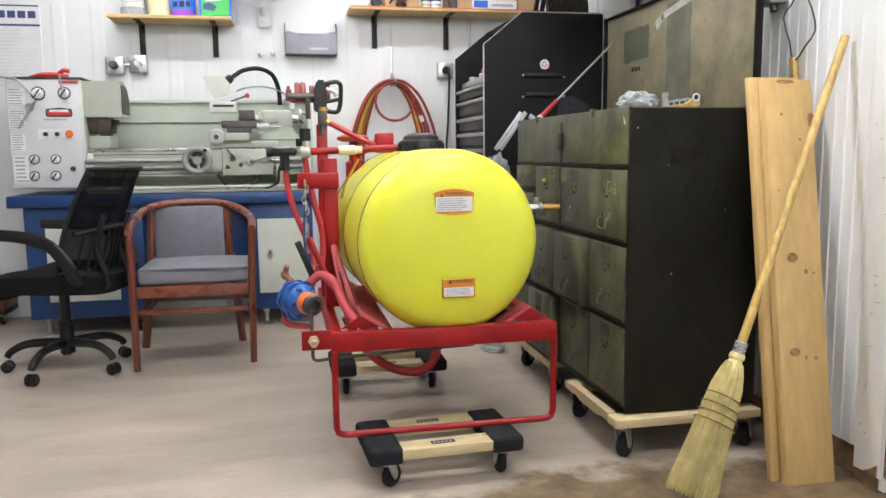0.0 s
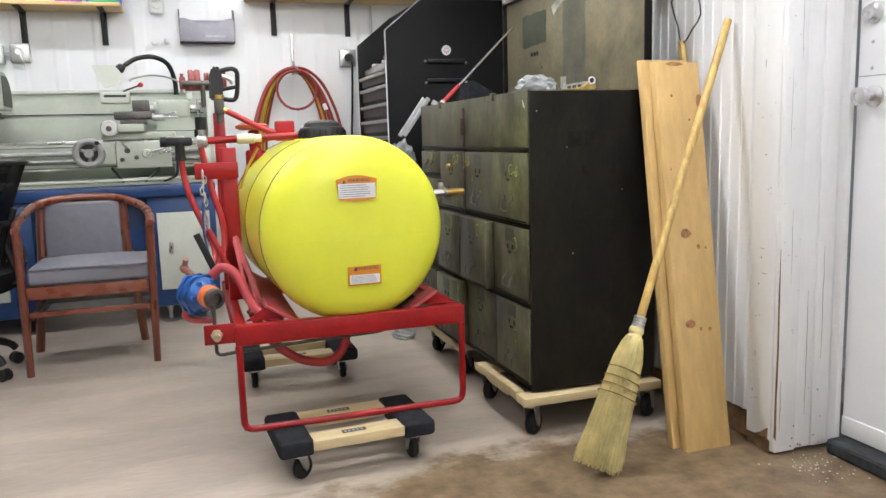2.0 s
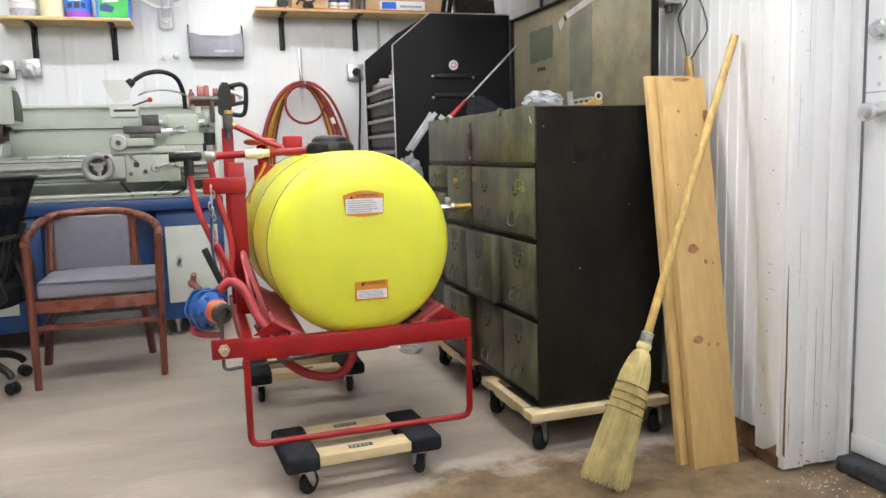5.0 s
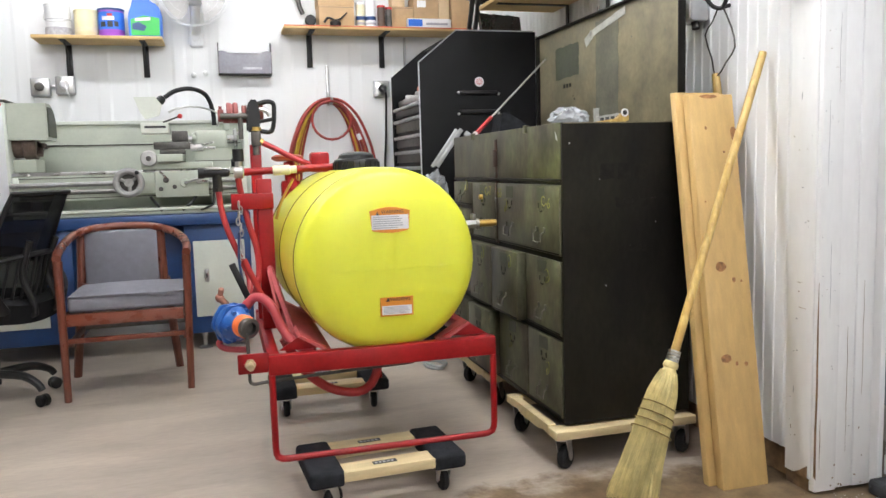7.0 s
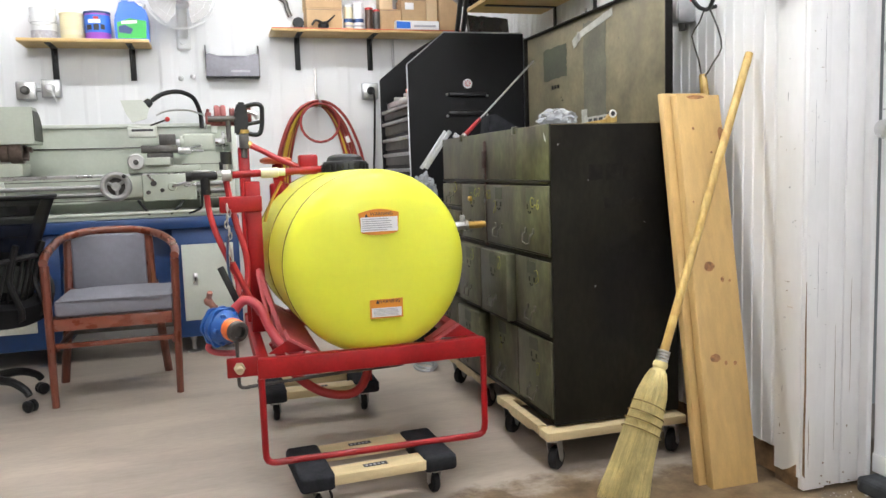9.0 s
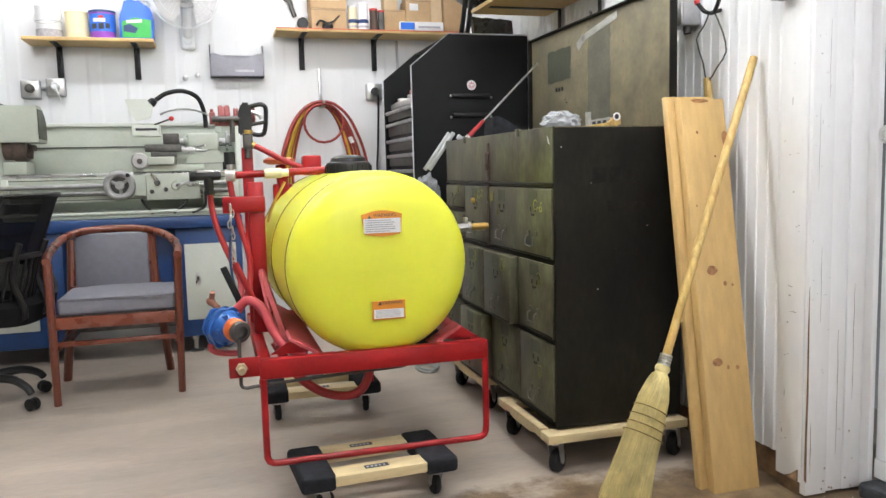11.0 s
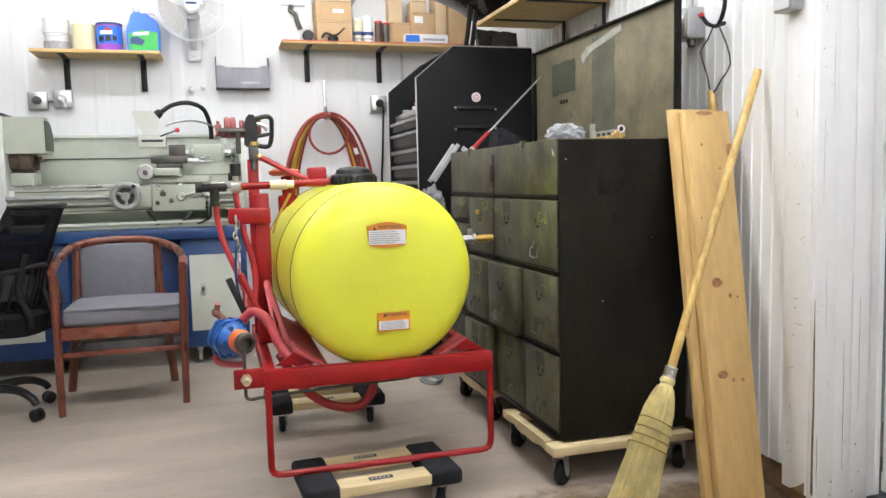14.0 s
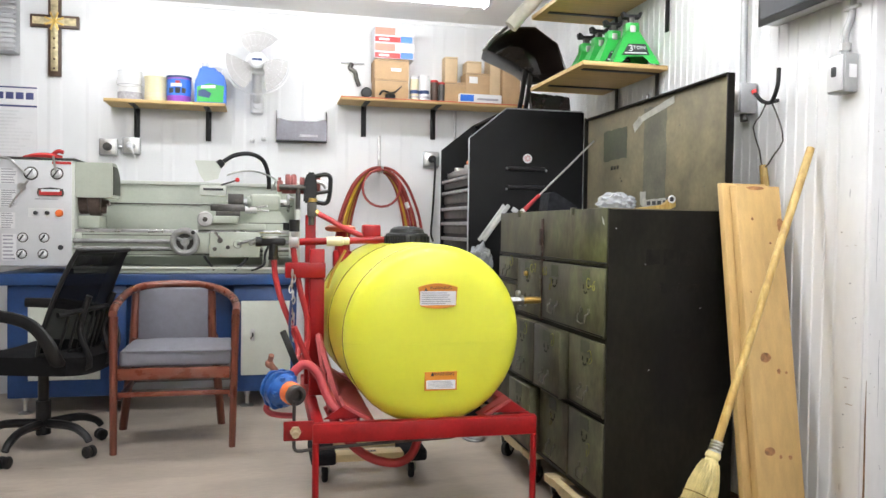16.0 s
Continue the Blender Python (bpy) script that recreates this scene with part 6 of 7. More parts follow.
part("mesh_back", bm, M_MESH, oc, "see-through black mesh backrest")
edge = [back_pt(-1, 0.50 + 0.05875 * k) for k in range(9)] + [back_pt(-1 + 0.25 * k, 0.97) for k in range(1, 9)] + [back_pt(1, 0.97 - 0.05875 * k) for k in range(1, 9)] + [back_pt(1 - 0.25 * k, 0.50) for k in range(1, 8)]
part("back_frame", tube(nb(), edge, 0.011, 8, 1, closed=True), M_BLACK, oc, "black back frame")
for s in (-0.45, 0.45):
    part("back_spine", tube(nb(), [oc_pt(s * 0.16, 0.10, 0.41), oc_pt(s * 0.2, 0.27, 0.43), back_pt(s * 0.9, 0.60) + Vector((0.016, -0.013, 0)), back_pt(s, 0.76) + Vector((0.016, -0.013, 0))], 0.015, 8, 4), M_BLACK, oc)
for a in (-0.72, -0.54, -0.36, -0.18, 0.0, 0.18, 0.36, 0.54, 0.72):
    part("lumbar_rib", tube(nb(), [back_pt(a, 0.50) + Vector((0.014, -0.011, 0)), back_pt(a, 0.60) + Vector((0.018, -0.013, 0)), back_pt(a, 0.69) + Vector((0.014, -0.011, 0))], 0.007, 6, 3), M_BLACK, oc)
part("lumbar_bar", tube(nb(), [back_pt(-0.9, 0.68) + Vector((0.016, -0.013, 0)), back_pt(0, 0.70) + Vector((0.016, -0.013, 0)), back_pt(0.9, 0.68) + Vector((0.016, -0.013, 0))], 0.013, 8, 4), M_BLACK, oc)
for s in (-1, 1):
    pts = [oc_pt(s * 0.20, 0.20, 0.44), oc_pt(s * 0.258, 0.205, 0.49), oc_pt(s * 0.28, 0.18, 0.565), oc_pt(s * 0.28, 0.10, 0.642), oc_pt(s * 0.275, -0.05, 0.676), oc_pt(s * 0.27, -0.28, 0.682)]
    part("armrest", tube(nb(), pts, 0.040, 10, 5, r2=0.024, flat=0.5), M_BLACK, oc, "curved black plastic armrest")

# ---- back wall ----
def shelf(x0, x1, y0, y1, z, th, edge, label, brackets, drop, alongx=True):
    s = thing("wall_shelf", ((x0 + x1) / 2, (y0 + y1) / 2, z - th), label, "shelf")
    part("board", box(nb(), (x0, y0, z - th), (x1, y1, z), 0.003), M_SHELFW, s, "pine shelf board")
    if edge:
        part("edge_strip", box(nb(), (x0, y0 - 0.0035, z - 0.006), (x1, y0 - 0.0005, z + 0.001), 0.001), M_SHELFR, s, "red painted front edge")
    for b in brackets:
        bm = nb()
        if alongx:
            box(bm, (b - 0.018, y0 + 0.03, z - th - 0.005), (b + 0.018, y1 - 0.004, z - th - 0.0005), 0.001)
            box(bm, (b - 0.018, y1 - 0.013, z - th - drop), (b + 0.018, y1 - 0.006, z - th - 0.005), 0.001)
            tube(bm, [(b, y0 + 0.10, z - th - 0.006), (b, y1 - 0.05, z - th - 0.05), (b, y1 - 0.012, z - th - 0.12)], 0.005, 6)
        else:
            box(bm, (x0 + 0.03, b - 0.015, z - th - 0.005), (x1 - 0.008, b + 0.015, z - th - 0.0005), 0.001)
            box(bm, (x1 - 0.013, b - 0.015, z - th - drop), (x1 - 0.008, b + 0.015, z - th - 0.005), 0.001)
        part("bracket", bm, M_BLACK, s, "black steel angle bracket")
    return s


shelf(-1.022, -0.296, 4.985, 5.2455, 1.872, 0.020, False, "short pine shelf on black steel brackets", (-0.862, -0.414), 0.20)
shelf(0.438, 1.705, 4.985, 5.2455, 1.958, 0.020, True, "long pine shelf with red front edge on black brackets", (0.620, 1.113), 0.215)
# Slim rod stands in for a third shelf bracket seen from its side.
solo("conduit", cyl(nb(), (1.275, 5.235, 1.66), (1.275, 5.235, 1.93), 0.009, 10), M_GREYSTEEL, "slim grey rod standing in for a shelf bracket seen side-on", "conduit")


def can(name, x, y, z, r, h, material, label, category, bands=(), lid=None, taper=1.0):
    t = thing(name, (x, y, z), label, category)
    part("body", rev(nb(), [(0, 0), (r * taper * 0.97, 0), (r * taper, 0.006), (r, h - 0.006), (r * 0.98, h), (0, h)], (x, y, z), (0, 0, 1), 28), material, t)
    for z0, z1, m_ in bands:
        part("label_band", rev(nb(), [(r * taper * 0.98, z0), (r + 0.0012, z0 + 0.001), (r + 0.0012, z1 - 0.001), (r * 0.98, z1)], (x, y, z), (0, 0, 1), 28), m_, t)
    if lid:
        part("lid", rev(nb(), [(0, h), (r * 1.04, h), (r * 1.04, h + 0.012), (r * 0.9, h + 0.014), (0, h + 0.014)], (x, y, z), (0, 0, 1), 28), lid, t)
    return t


S1 = 1.8725
bk = can("paint_pail", -0.888, 5.11, S1, 0.072, 0.180, M_WHITEP, "white plastic pail with grey band on the shelf", "pail", ((0.004, 0.055, M_GREYINK), (0.10, 0.104, M_GREYINK)), M_WHITEP, 0.93)
part("bail", tube(nb(), [(-0.96, 5.11, S1 + 0.15), (-0.955, 5.06, S1 + 0.10), (-0.90, 5.03, S1 + 0.08), (-0.82, 5.06, S1 + 0.10), (-0.816, 5.11, S1 + 0.15)], 0.002, 6), M_STEEL, bk)
can("storage_tub", -0.733, 5.11, S1, 0.066, 0.150, M_TUB, "pale yellow plastic tub on the shelf", "tub", ((0.03, 0.06, M_CREAM),), M_TUB)
pt = can("powder_tub", -0.590, 5.11, S1, 0.074, 0.160, M_PURPLE, "purple and blue printed plastic tub on the shelf", "tub", ((0.045, 0.150, M_BLUEP),), M_BLUE)
for k, (dx, dz, w, h, m_) in enumerate(((-0.04, 0.06, 0.028, 0.03, M_INK), (0.0, 0.058, 0.03, 0.036, M_INK), (0.035, 0.062, 0.022, 0.03, M_INK), (-0.01, 0.10, 0.07, 0.022, M_PAPER), (0.0, 0.122, 0.03, 0.016, M_REDINK))):
    bm = nb()
    for a in range(5):
        xx = dx - w / 2 + w * a / 4
        bm.verts.new((-0.590 + xx, 5.11 - math.sqrt(0.0768**2 - xx * xx), S1 + dz))
        bm.verts.new((-0.590 + xx, 5.11 - math.sqrt(0.0768**2 - xx * xx), S1 + dz + h))
    bm.verts.ensure_lookup_table()
    for a in range(4):
        bm.faces.new([bm.verts[i] for i in (2 * a, 2 * a + 2, 2 * a + 3, 2 * a + 1)])
    part("printed_patch", bm, m_, pt)
jug = thing("detergent_jug", (-0.392, 5.11, S1), "blue plastic jug with green label on the shelf", "jug")
bm = nb()
prism(bm, [(-0.490, S1), (-0.296, S1), (-0.294, S1 + 0.15), (-0.315, S1 + 0.205), (-0.375, S1 + 0.225), (-0.40, S1 + 0.245), (-0.455, S1 + 0.245), (-0.470, S1 + 0.19), (-0.492, S1 + 0.14)], "y", 5.06, 5.16)
bmesh.ops.bevel(bm, geom=list(bm.edges), offset=0.012, segments=2, affect="EDGES")
part("body", bm, M_BLUEP, jug)
part("label_panel", prism(nb(), [(-0.475, S1 + 0.015), (-0.312, S1 + 0.015), (-0.308, S1 + 0.12), (-0.40, S1 + 0.135), (-0.475, S1 + 0.11)], "y", 5.0575, 5.0598), M_GREENP, jug, "green printed label")
part("label_panel", prism(nb(), [(-0.468, S1 + 0.05), (-0.400, S1 + 0.04), (-0.385, S1 + 0.07), (-0.43, S1 + 0.095), (-0.466, S1 + 0.085)], "y", 5.0565, 5.0574), M_BLUE, jug)
part("label_panel", prism(nb(), [(-0.45, S1 + 0.10), (-0.36, S1 + 0.105), (-0.36, S1 + 0.125), (-0.45, S1 + 0.118)], "y", 5.0565, 5.0574), M_PAPER, jug)
part("handle", tube(nb(), [(-0.33, 5.11, S1 + 0.195), (-0.315, 5.11, S1 + 0.235), (-0.35, 5.11, S1 + 0.25), (-0.39, 5.11, S1 + 0.238)], 0.010, 8), M_WHITEP, jug)
part("cap", cyl(nb(), (-0.43, 5.11, S1 + 0.243), (-0.43, 5.11, S1 + 0.272), 0.022, 16), M_WHITEP, jug)

# things on the long shelf
S2 = 1.9585


def carton(x0, x1, y0, y1, z0, z1, material, label, tape=True, stick=None, name="carton", cat="box"):
    c = thing(name, ((x0 + x1) / 2, (y0 + y1) / 2, z0), label, cat)
    part("body", box(nb(), (x0, y0, z0), (x1, y1, z1), 0.002), material, c)
    if tape:
        zm = (z0 + z1) / 2
        part("flap_line", box(nb(), (x0 + 0.002, y0 - 0.0012, z1 - 0.012), (x1 - 0.002, y0 - 0.0002, z1 - 0.010)), M_CAST, c)
    if stick:
        a, b, e, f, m_ = stick
        part("sticker", box(nb(), (a, y0 - 0.0014, e), (b, y0 - 0.0002, f)), m_, c, "pasted label")
    return c


carton(0.668, 0.895, 5.02, 5.20, S2, 2.092, M_CARD, "brown cardboard carton on the shelf")
carton(0.664, 0.898, 5.02, 5.20, 2.0925, 2.226, M_CARD, "brown cardboard carton with white sticker", True, (0.775, 0.845, 2.145, 2.168, M_PAPER))
for z0 in (2.2265, 2.3335):
    c = carton(0.660 + (z0 - 2.22) * 0.02, 0.930 - (z0 - 2.22) * 0.05, 5.01, 5.20, z0, z0 + 0.105, M_PAPER, "red white and blue printed carton", False, name="parts_carton")
    part("printed_band", box(nb(), (0.664, 5.0082, z0 + 0.004), (0.835, 5.0098, z0 + 0.038)), M_REDINK, c)
    part("printed_band", box(nb(), (0.836, 5.0082, z0 + 0.004), (0.922 - (z0 - 2.22) * 0.05, 5.0098, z0 + 0.045)), M_BLUEP, c)
    part("printed_band", box(nb(), (0.664, 5.0082, z0 + 0.05), (0.80, 5.0098, z0 + 0.098)), mat("pale_red_print", (0.70, 0.22, 0.16), 0.5, bump=0), c)
    part("printed_band", box(nb(), (0.69, 5.0068, z0 + 0.014), (0.76, 5.0081, z0 + 0.028)), M_PAPER, c)
sc = thing("spray_can", (0.612, 5.08, S2), "white can with black round cap lying on the shelf", "can")
part("body", cyl(nb(), (0.612, 5.05, S2 + 0.036), (0.612, 5.20, S2 + 0.036), 0.0355, 20), M_WHITEP, sc)
part("cap", rev(nb(), [(0, -0.035), (0.030, -0.034), (0.036, -0.028), (0.036, 0.0), (0, 0.0)], (0.612, 5.05, S2 + 0.0365), (0, 1, 0), 20), M_BLACK, sc)
oil = thing("oil_can", (0.775, 4.995, S2), "black long-spouted oil can on the shelf", "oil can")
part("body", rev(nb(), [(0, 0), (0.035, 0.0), (0.036, 0.02), (0.026, 0.034), (0.010, 0.04), (0, 0.04)], (0.768, 5.000, S2), (0, 0, 1), 20), M_BLACK, oil)
part("spout", tube(nb(), [(0.770, 5.0, S2 + 0.035), (0.80, 4.998, S2 + 0.045), (0.845, 4.995, S2 + 0.085)], 0.009, 8, 4, r2=0.004), M_BLACK, oil)
part("handle", tube(nb(), [(0.765, 5.0, S2 + 0.036), (0.72, 5.0, S2 + 0.050), (0.695, 5.0, S2 + 0.02)], 0.007, 8), M_BLACK, oil)
for x, r, h, m_ in ((0.945, 0.030, 0.15, M_CREAM), (1.012, 0.034, 0.165, M_PAPER)):
    can("plastic_jar", x, 5.07, S2, r, h, m_, "clear jar with printed label on the shelf", "jar", ((0.05, 0.075, M_BLUE), (0.02, 0.035, M_GREYINK)), M_WHITEP)
for x, r, h, m_ in ((1.078, 0.026, 0.13, M_DKWOOD), (1.128, 0.022, 0.12, M_CAST)):
    can("bottle", x, 5.04, S2, r, h, m_, "dark bottle with red top on the shelf", "bottle", (), M_REDINK)
carton(1.155, 1.300, 5.06, 5.20, S2, 2.105, M_CARD, "small brown cardboard carton on the shelf")
carton(1.165, 1.255, 5.10, 5.20, 2.1055, 2.285, M_CARDL, "narrow upright cardboard carton")
carton(1.302, 1.472, 5.04, 5.20, S2, 2.172, M_CARD, "brown cardboard carton with white label", True, (1.325, 1.385, 2.10, 2.145, M_PAPER))
carton(1.315, 1.420, 5.07, 5.20, 2.1725, 2.258, M_CARDL, "small cardboard carton stacked on another")
carton(1.476, 1.552, 5.05, 5.20, S2, 2.345, M_CARDL, "tall narrow cardboard carton", False)
carton(1.562, 1.690, 5.03, 5.20, S2, 2.340, M_CARD, "tall brown cardboard carton beside the wall", False)
tb2 = thing("caulk_carton", (1.39, 5.0, S2), "long white and blue printed carton on the shelf", "box")
part("body", box(nb(), (1.245, 4.988, S2), (1.545, 5.035, S2 + 0.060), 0.006), M_PAPER, tb2)
part("printed_band", box(nb(), (1.250, 4.9865, S2 + 0.008), (1.345, 4.9878, S2 + 0.052)), M_BLUEP, tb2)
part("printed_band", box(nb(), (1.37, 4.9865, S2 + 0.018), (1.52, 4.9878, S2 + 0.032)), M_GREYINK, tb2)
hg = thing("wall_hanger", (0.56, 5.23, 2.2), "black tools hanging from a small wall rail", "hanger")
part("rail", box(nb(), (0.46, 5.232, 2.222), (0.62, 5.245, 2.234), 0.002), M_GREYSTEEL, hg)
part("hanging_tool", tube(nb(), [(0.535, 5.225, 2.222), (0.52, 5.22, 2.19), (0.555, 5.22, 2.165), (0.565, 5.22, 2.12), (0.585, 5.22, 2.07)], 0.016, 8, 4), M_CAST, hg)

# wall fan
fan = thing("wall_fan", (-0.10, 5.1, 1.84), "white wall-mounted fan with three pale blades", "fan")
fc = Vector((-0.10, 5.00, 2.155))
part("wall_bracket", box(nb(), (-0.145, 5.205, 1.845), (-0.055, 5.2455, 1.985), 0.018, seg=3), M_WHITEP, fan)
part("neck", tube(nb(), [(-0.10, 5.20, 1.93), (-0.10, 5.15, 1.99), (-0.10, 5.12, 2.09), (-0.10, 5.10, 2.14)], 0.030, 12), M_WHITEP, fan)
part("switch_dial", rev(nb(), [(0, 0), (0.026, 0), (0.024, 0.01), (0, 0.012)], (-0.10, 5.205, 1.90), (0, -1, 0), 18), M_WHITEP, fan)
part("motor", rev(nb(), [(0, 0), (0.06, 0.0), (0.075, 0.02), (0.075, 0.09), (0.05, 0.13), (0, 0.135)], fc + Vector((0, 0.035, 0)), (0, 1, 0), 24), M_WHITEP, fan)
part("hub", rev(nb(), [(0, -0.05), (0.040, -0.046), (0.052, -0.035), (0.052, 0.01), (0, 0.01)], fc, (0, 1, 0), 24), M_WHITEP, fan)
part("hub_badge", box(nb(), (-0.132, 4.9485, 2.150), (-0.068, 4.951, 2.164), 0.001), M_BLUE, fan)
M_BLADE = mat("pale_grey_plastic", (0.44, 0.435, 0.435), 0.35, var=0.03, bump=0)
for k in range(3):
    a0 = radians(100 + 120 * k)
    bm = nb()
    loops = []
    for i in range(9):
        r = 0.045 + 0.150 * i / 8
        half = radians(16 + 24 * math.sin(math.pi * min(1, (i + 1) / 7.5) * 0.62))
        row = []
        for j in range(7):
            s = -1 + j / 3
            a = a0 + half * s - 0.25 * i / 8
            row.append(bm.verts.new(fc + Vector((r * math.cos(a), 0.014 * s, r * math.sin(a)))))
        loops.append(row)
    for i in range(8):
        for j in range(6):
            bm.faces.new((loops[i][j], loops[i][j + 1], loops[i + 1][j + 1], loops[i + 1][j]))
    ext = bmesh.ops.extrude_face_region(bm, geom=list(bm.faces))
    for g in ext["geom"]:
        if isinstance(g, bmesh.types.BMVert):
            g.co.y += 0.003
    part("blade", bm, M_BLADE, fan, "pale grey blade")
bm = nb()
for r, dy in ((0.215, 0.0), (0.213, 0.03), (0.16, -0.045), (0.09, -0.055), (0.213, -0.02)):
    tube(bm, [fc + Vector((r * math.cos(a), dy, r * math.sin(a))) for a in [2 * math.pi * i / 40 for i in range(40)]], 0.0017 if r > 0.2 else 0.0007, 5, 1, closed=True)
for i in range(30):
    a = 2 * math.pi * i / 30
    tube(bm, [fc + Vector((r * math.cos(a), dy, r * math.sin(a))) for r, dy in ((0.05, -0.058), (0.12, -0.053), (0.19, -0.03), (0.215, 0.0), (0.20, 0.05), (0.08, 0.07))], 0.0005, 3, 1)
part("guard", bm, M_WHITEP, fan, "white wire guard")
for x, z in ((-0.131, 1.667), (-0.056, 1.680)):
    part("pull_cord", tube(nb(), [(-0.11, 5.20, 1.86), (x, 5.21, 1.78), (x, 5.22, z)], 0.0014, 5), M_WHITEP, fan)
    bm = nb()
    bmesh.ops.create_uvsphere(bm, u_segments=12, v_segments=8, radius=0.017, matrix=Matrix.Translation((x, 5.222, z)))
    part("cord_bead", bm, M_WHITEP, fan)

# wall file pocket
M_SMOKE.node_tree.nodes["Principled BSDF"].inputs["Alpha"].default_value = 0.7
wp = thing("file_pocket", (0.194, 5.2, 1.67), "smoky plastic wall file pocket", "file pocket")
part("back_plate", box(nb(), (0.028, 5.238, 1.672), (0.362, 5.2455, 1.815), 0.002), M_SMOKE, wp)
part("front_plate", prism(nb(), [(0.03, 1.675), (0.36, 1.675), (0.362, 1.815), (0.335, 1.818), (0.30, 1.808), (0.26, 1.790), (0.195, 1.783), (0.13, 1.790), (0.09, 1.808), (0.055, 1.818), (0.028, 1.815)], "y", 5.165, 5.169), M_SMOKE, wp)
for x in (0.0255, 0.3585):
    part("side_plate", prism(nb(), [(5.165, 1.672), (5.245, 1.672), (5.245, 1.882), (5.20, 1.872), (5.165, 1.83)], "x", x, x + 0.006), mat("dark_smoke_plastic", (0.035, 0.032, 0.038), 0.3), wp)
part("bottom_plate", box(nb(), (0.026, 5.164, 1.668), (0.364, 5.245, 1.676), 0.002), M_BLACK, wp)
part("brand_bar", box(nb(), (0.18, 5.1635, 1.70), (0.30, 5.1648, 1.715)), M_GREYINK, wp)


# sockets
def socket(x, z, plug, label):
    s = thing("wall_socket", (x, 5.24, z - 0.055), label, "socket")
    part("box", box(nb(), (x - 0.055, 5.20, z - 0.055), (x + 0.055, 5.2455, z + 0.055), 0.006), M_GREYSTEEL, s, "grey metal box")
    part("cover", box(nb(), (x - 0.045, 5.196, z - 0.048), (x + 0.045, 5.1998, z + 0.048), 0.003), M_STEEL, s)
    if plug:
        part("plug", rev(nb(), [(0, 0), (0.026, 0), (0.026, 0.03), (0.016, 0.045), (0, 0.045)], (x, 5.196, z), (0, -1, 0), 16), plug, s)
    return s


s1 = socket(-1.034, 1.590, M_CAST, "grey metal power socket box with plug")
s2 = socket(-0.893, 1.602, M_WHITEP, "grey metal power socket box with white plug")
solo("conduit", cyl(nb(), (-0.979, 5.23, 1.595), (-0.948, 5.23, 1.597), 0.012, 10), M_GREYSTEEL, "short grey conduit between sockets", "conduit")
part("cord", tube(nb(), [(-0.885, 5.155, 1.60), (-0.875, 5.15, 1.56), (-0.865, 5.18, 1.52)], 0.006, 6), M_WHITEP, s2)
s3 = socket(1.100, 1.580, M_BLACK, "grey metal power socket box with black plug")
part("cord", tube(nb(), [(1.10, 5.155, 1.575), (1.115, 5.15, 1.54), (1.122, 5.20, 1.40), (1.115, 5.215, 1.20), (1.105, 5.21, 1.06), (1.12, 5.20, 1.00)], 0.0075, 8), M_BLACK, s3, "black power cord")

# coiled hoses on a steel hook
hk = thing("hose_hook", (0.73, 5.24, 1.45), "steel wall hook with coiled air hoses", "hook")
part("post", box(nb(), (0.722, 5.225, 1.47), (0.740, 5.2455, 1.735), 0.003), M_STEEL, hk)
part("arm", tube(nb(), [(0.735, 5.235, 1.56), (0.735, 5.17, 1.485), (0.735, 5.10, 1.475), (0.735, 5.085, 1.51)], 0.009, 8), M_STEEL, hk)
M_COIL = mat("aged_red_hose", (0.27, 0.028, 0.022), 0.5, var=0.2, scale=12)
coil = thing("air_hose", (0.73, 5.16, 0.55), "coiled red and yellow rubber air hoses on a hook", "hose")
rnd = random.Random(11)
for k in range(9):
    s = 0.76 + 0.042 * k + rnd.uniform(-0.02, 0.02)
    yy = 5.195 - 0.012 * k
    sh = rnd.uniform(-0.012, 0.012) - 0.012
    top = 1.488 + 0.008 * (k % 3)
    half = [(0.0, top), (0.075 * s, top - 0.02), (0.15 * s, top - 0.10), (0.205 * s, top - 0.22), (0.245 * s, top - 0.36), (0.262 * s, top - 0.52), (0.245 * s, top - 0.70), (0.14 * s, top - 0.86)]
    pts = [(0.73 + sh + a, yy, b) for a, b in half] + [(0.73 + sh, yy, top - 0.93)] + [(0.73 + sh - a, yy, b) for a, b in reversed(half[1:])]
    part("hose_loop", tube(nb(), pts, 0.0098, 8, 4, closed=True), M_HOSEY if k in (1, 2, 4, 6) else M_COIL, coil, "yellow hose loop" if k in (1, 2, 4, 6) else "red hose loop")
part("hose_loop", tube(nb(), [(0.728 + 0.128 * math.sin(a), 5.085, 1.362 + 0.126 * math.cos(a)) for a in [2 * math.pi * i / 20 for i in range(20)]], 0.0085, 8, 1, closed=True), M_COIL, coil, "red hose loop")
part("hose_end", cyl(nb(), (0.915, 5.085, 1.23), (0.900, 5.085, 1.27), 0.014, 10), M_WHITEP, coil)

# cross, chart and vent near the corner
cr = thing("wall_cross", (-1.36, 5.24, 2.03), "dark wooden wall cross with gold inlay", "cross")
part("upright", box(nb(), (-1.395, 5.222, 2.028), (-1.318, 5.2455, 2.535), 0.004), M_DKWOOD, cr)
part("crossbar", box(nb(), (-1.500, 5.2205, 2.335), (-1.212, 5.2455, 2.415), 0.004), M_DKWOOD, cr)
part("inlay", box(nb(), (-1.378, 5.2165, 2.06), (-1.335, 5.2204, 2.515), 0.002), M_GOLD, cr, "gold inlay")
part("inlay", box(nb(), (-1.485, 5.2160, 2.352), (-1.228, 5.2163, 2.398), 0.0), M_GOLD, cr, "gold inlay")
bm = nb()
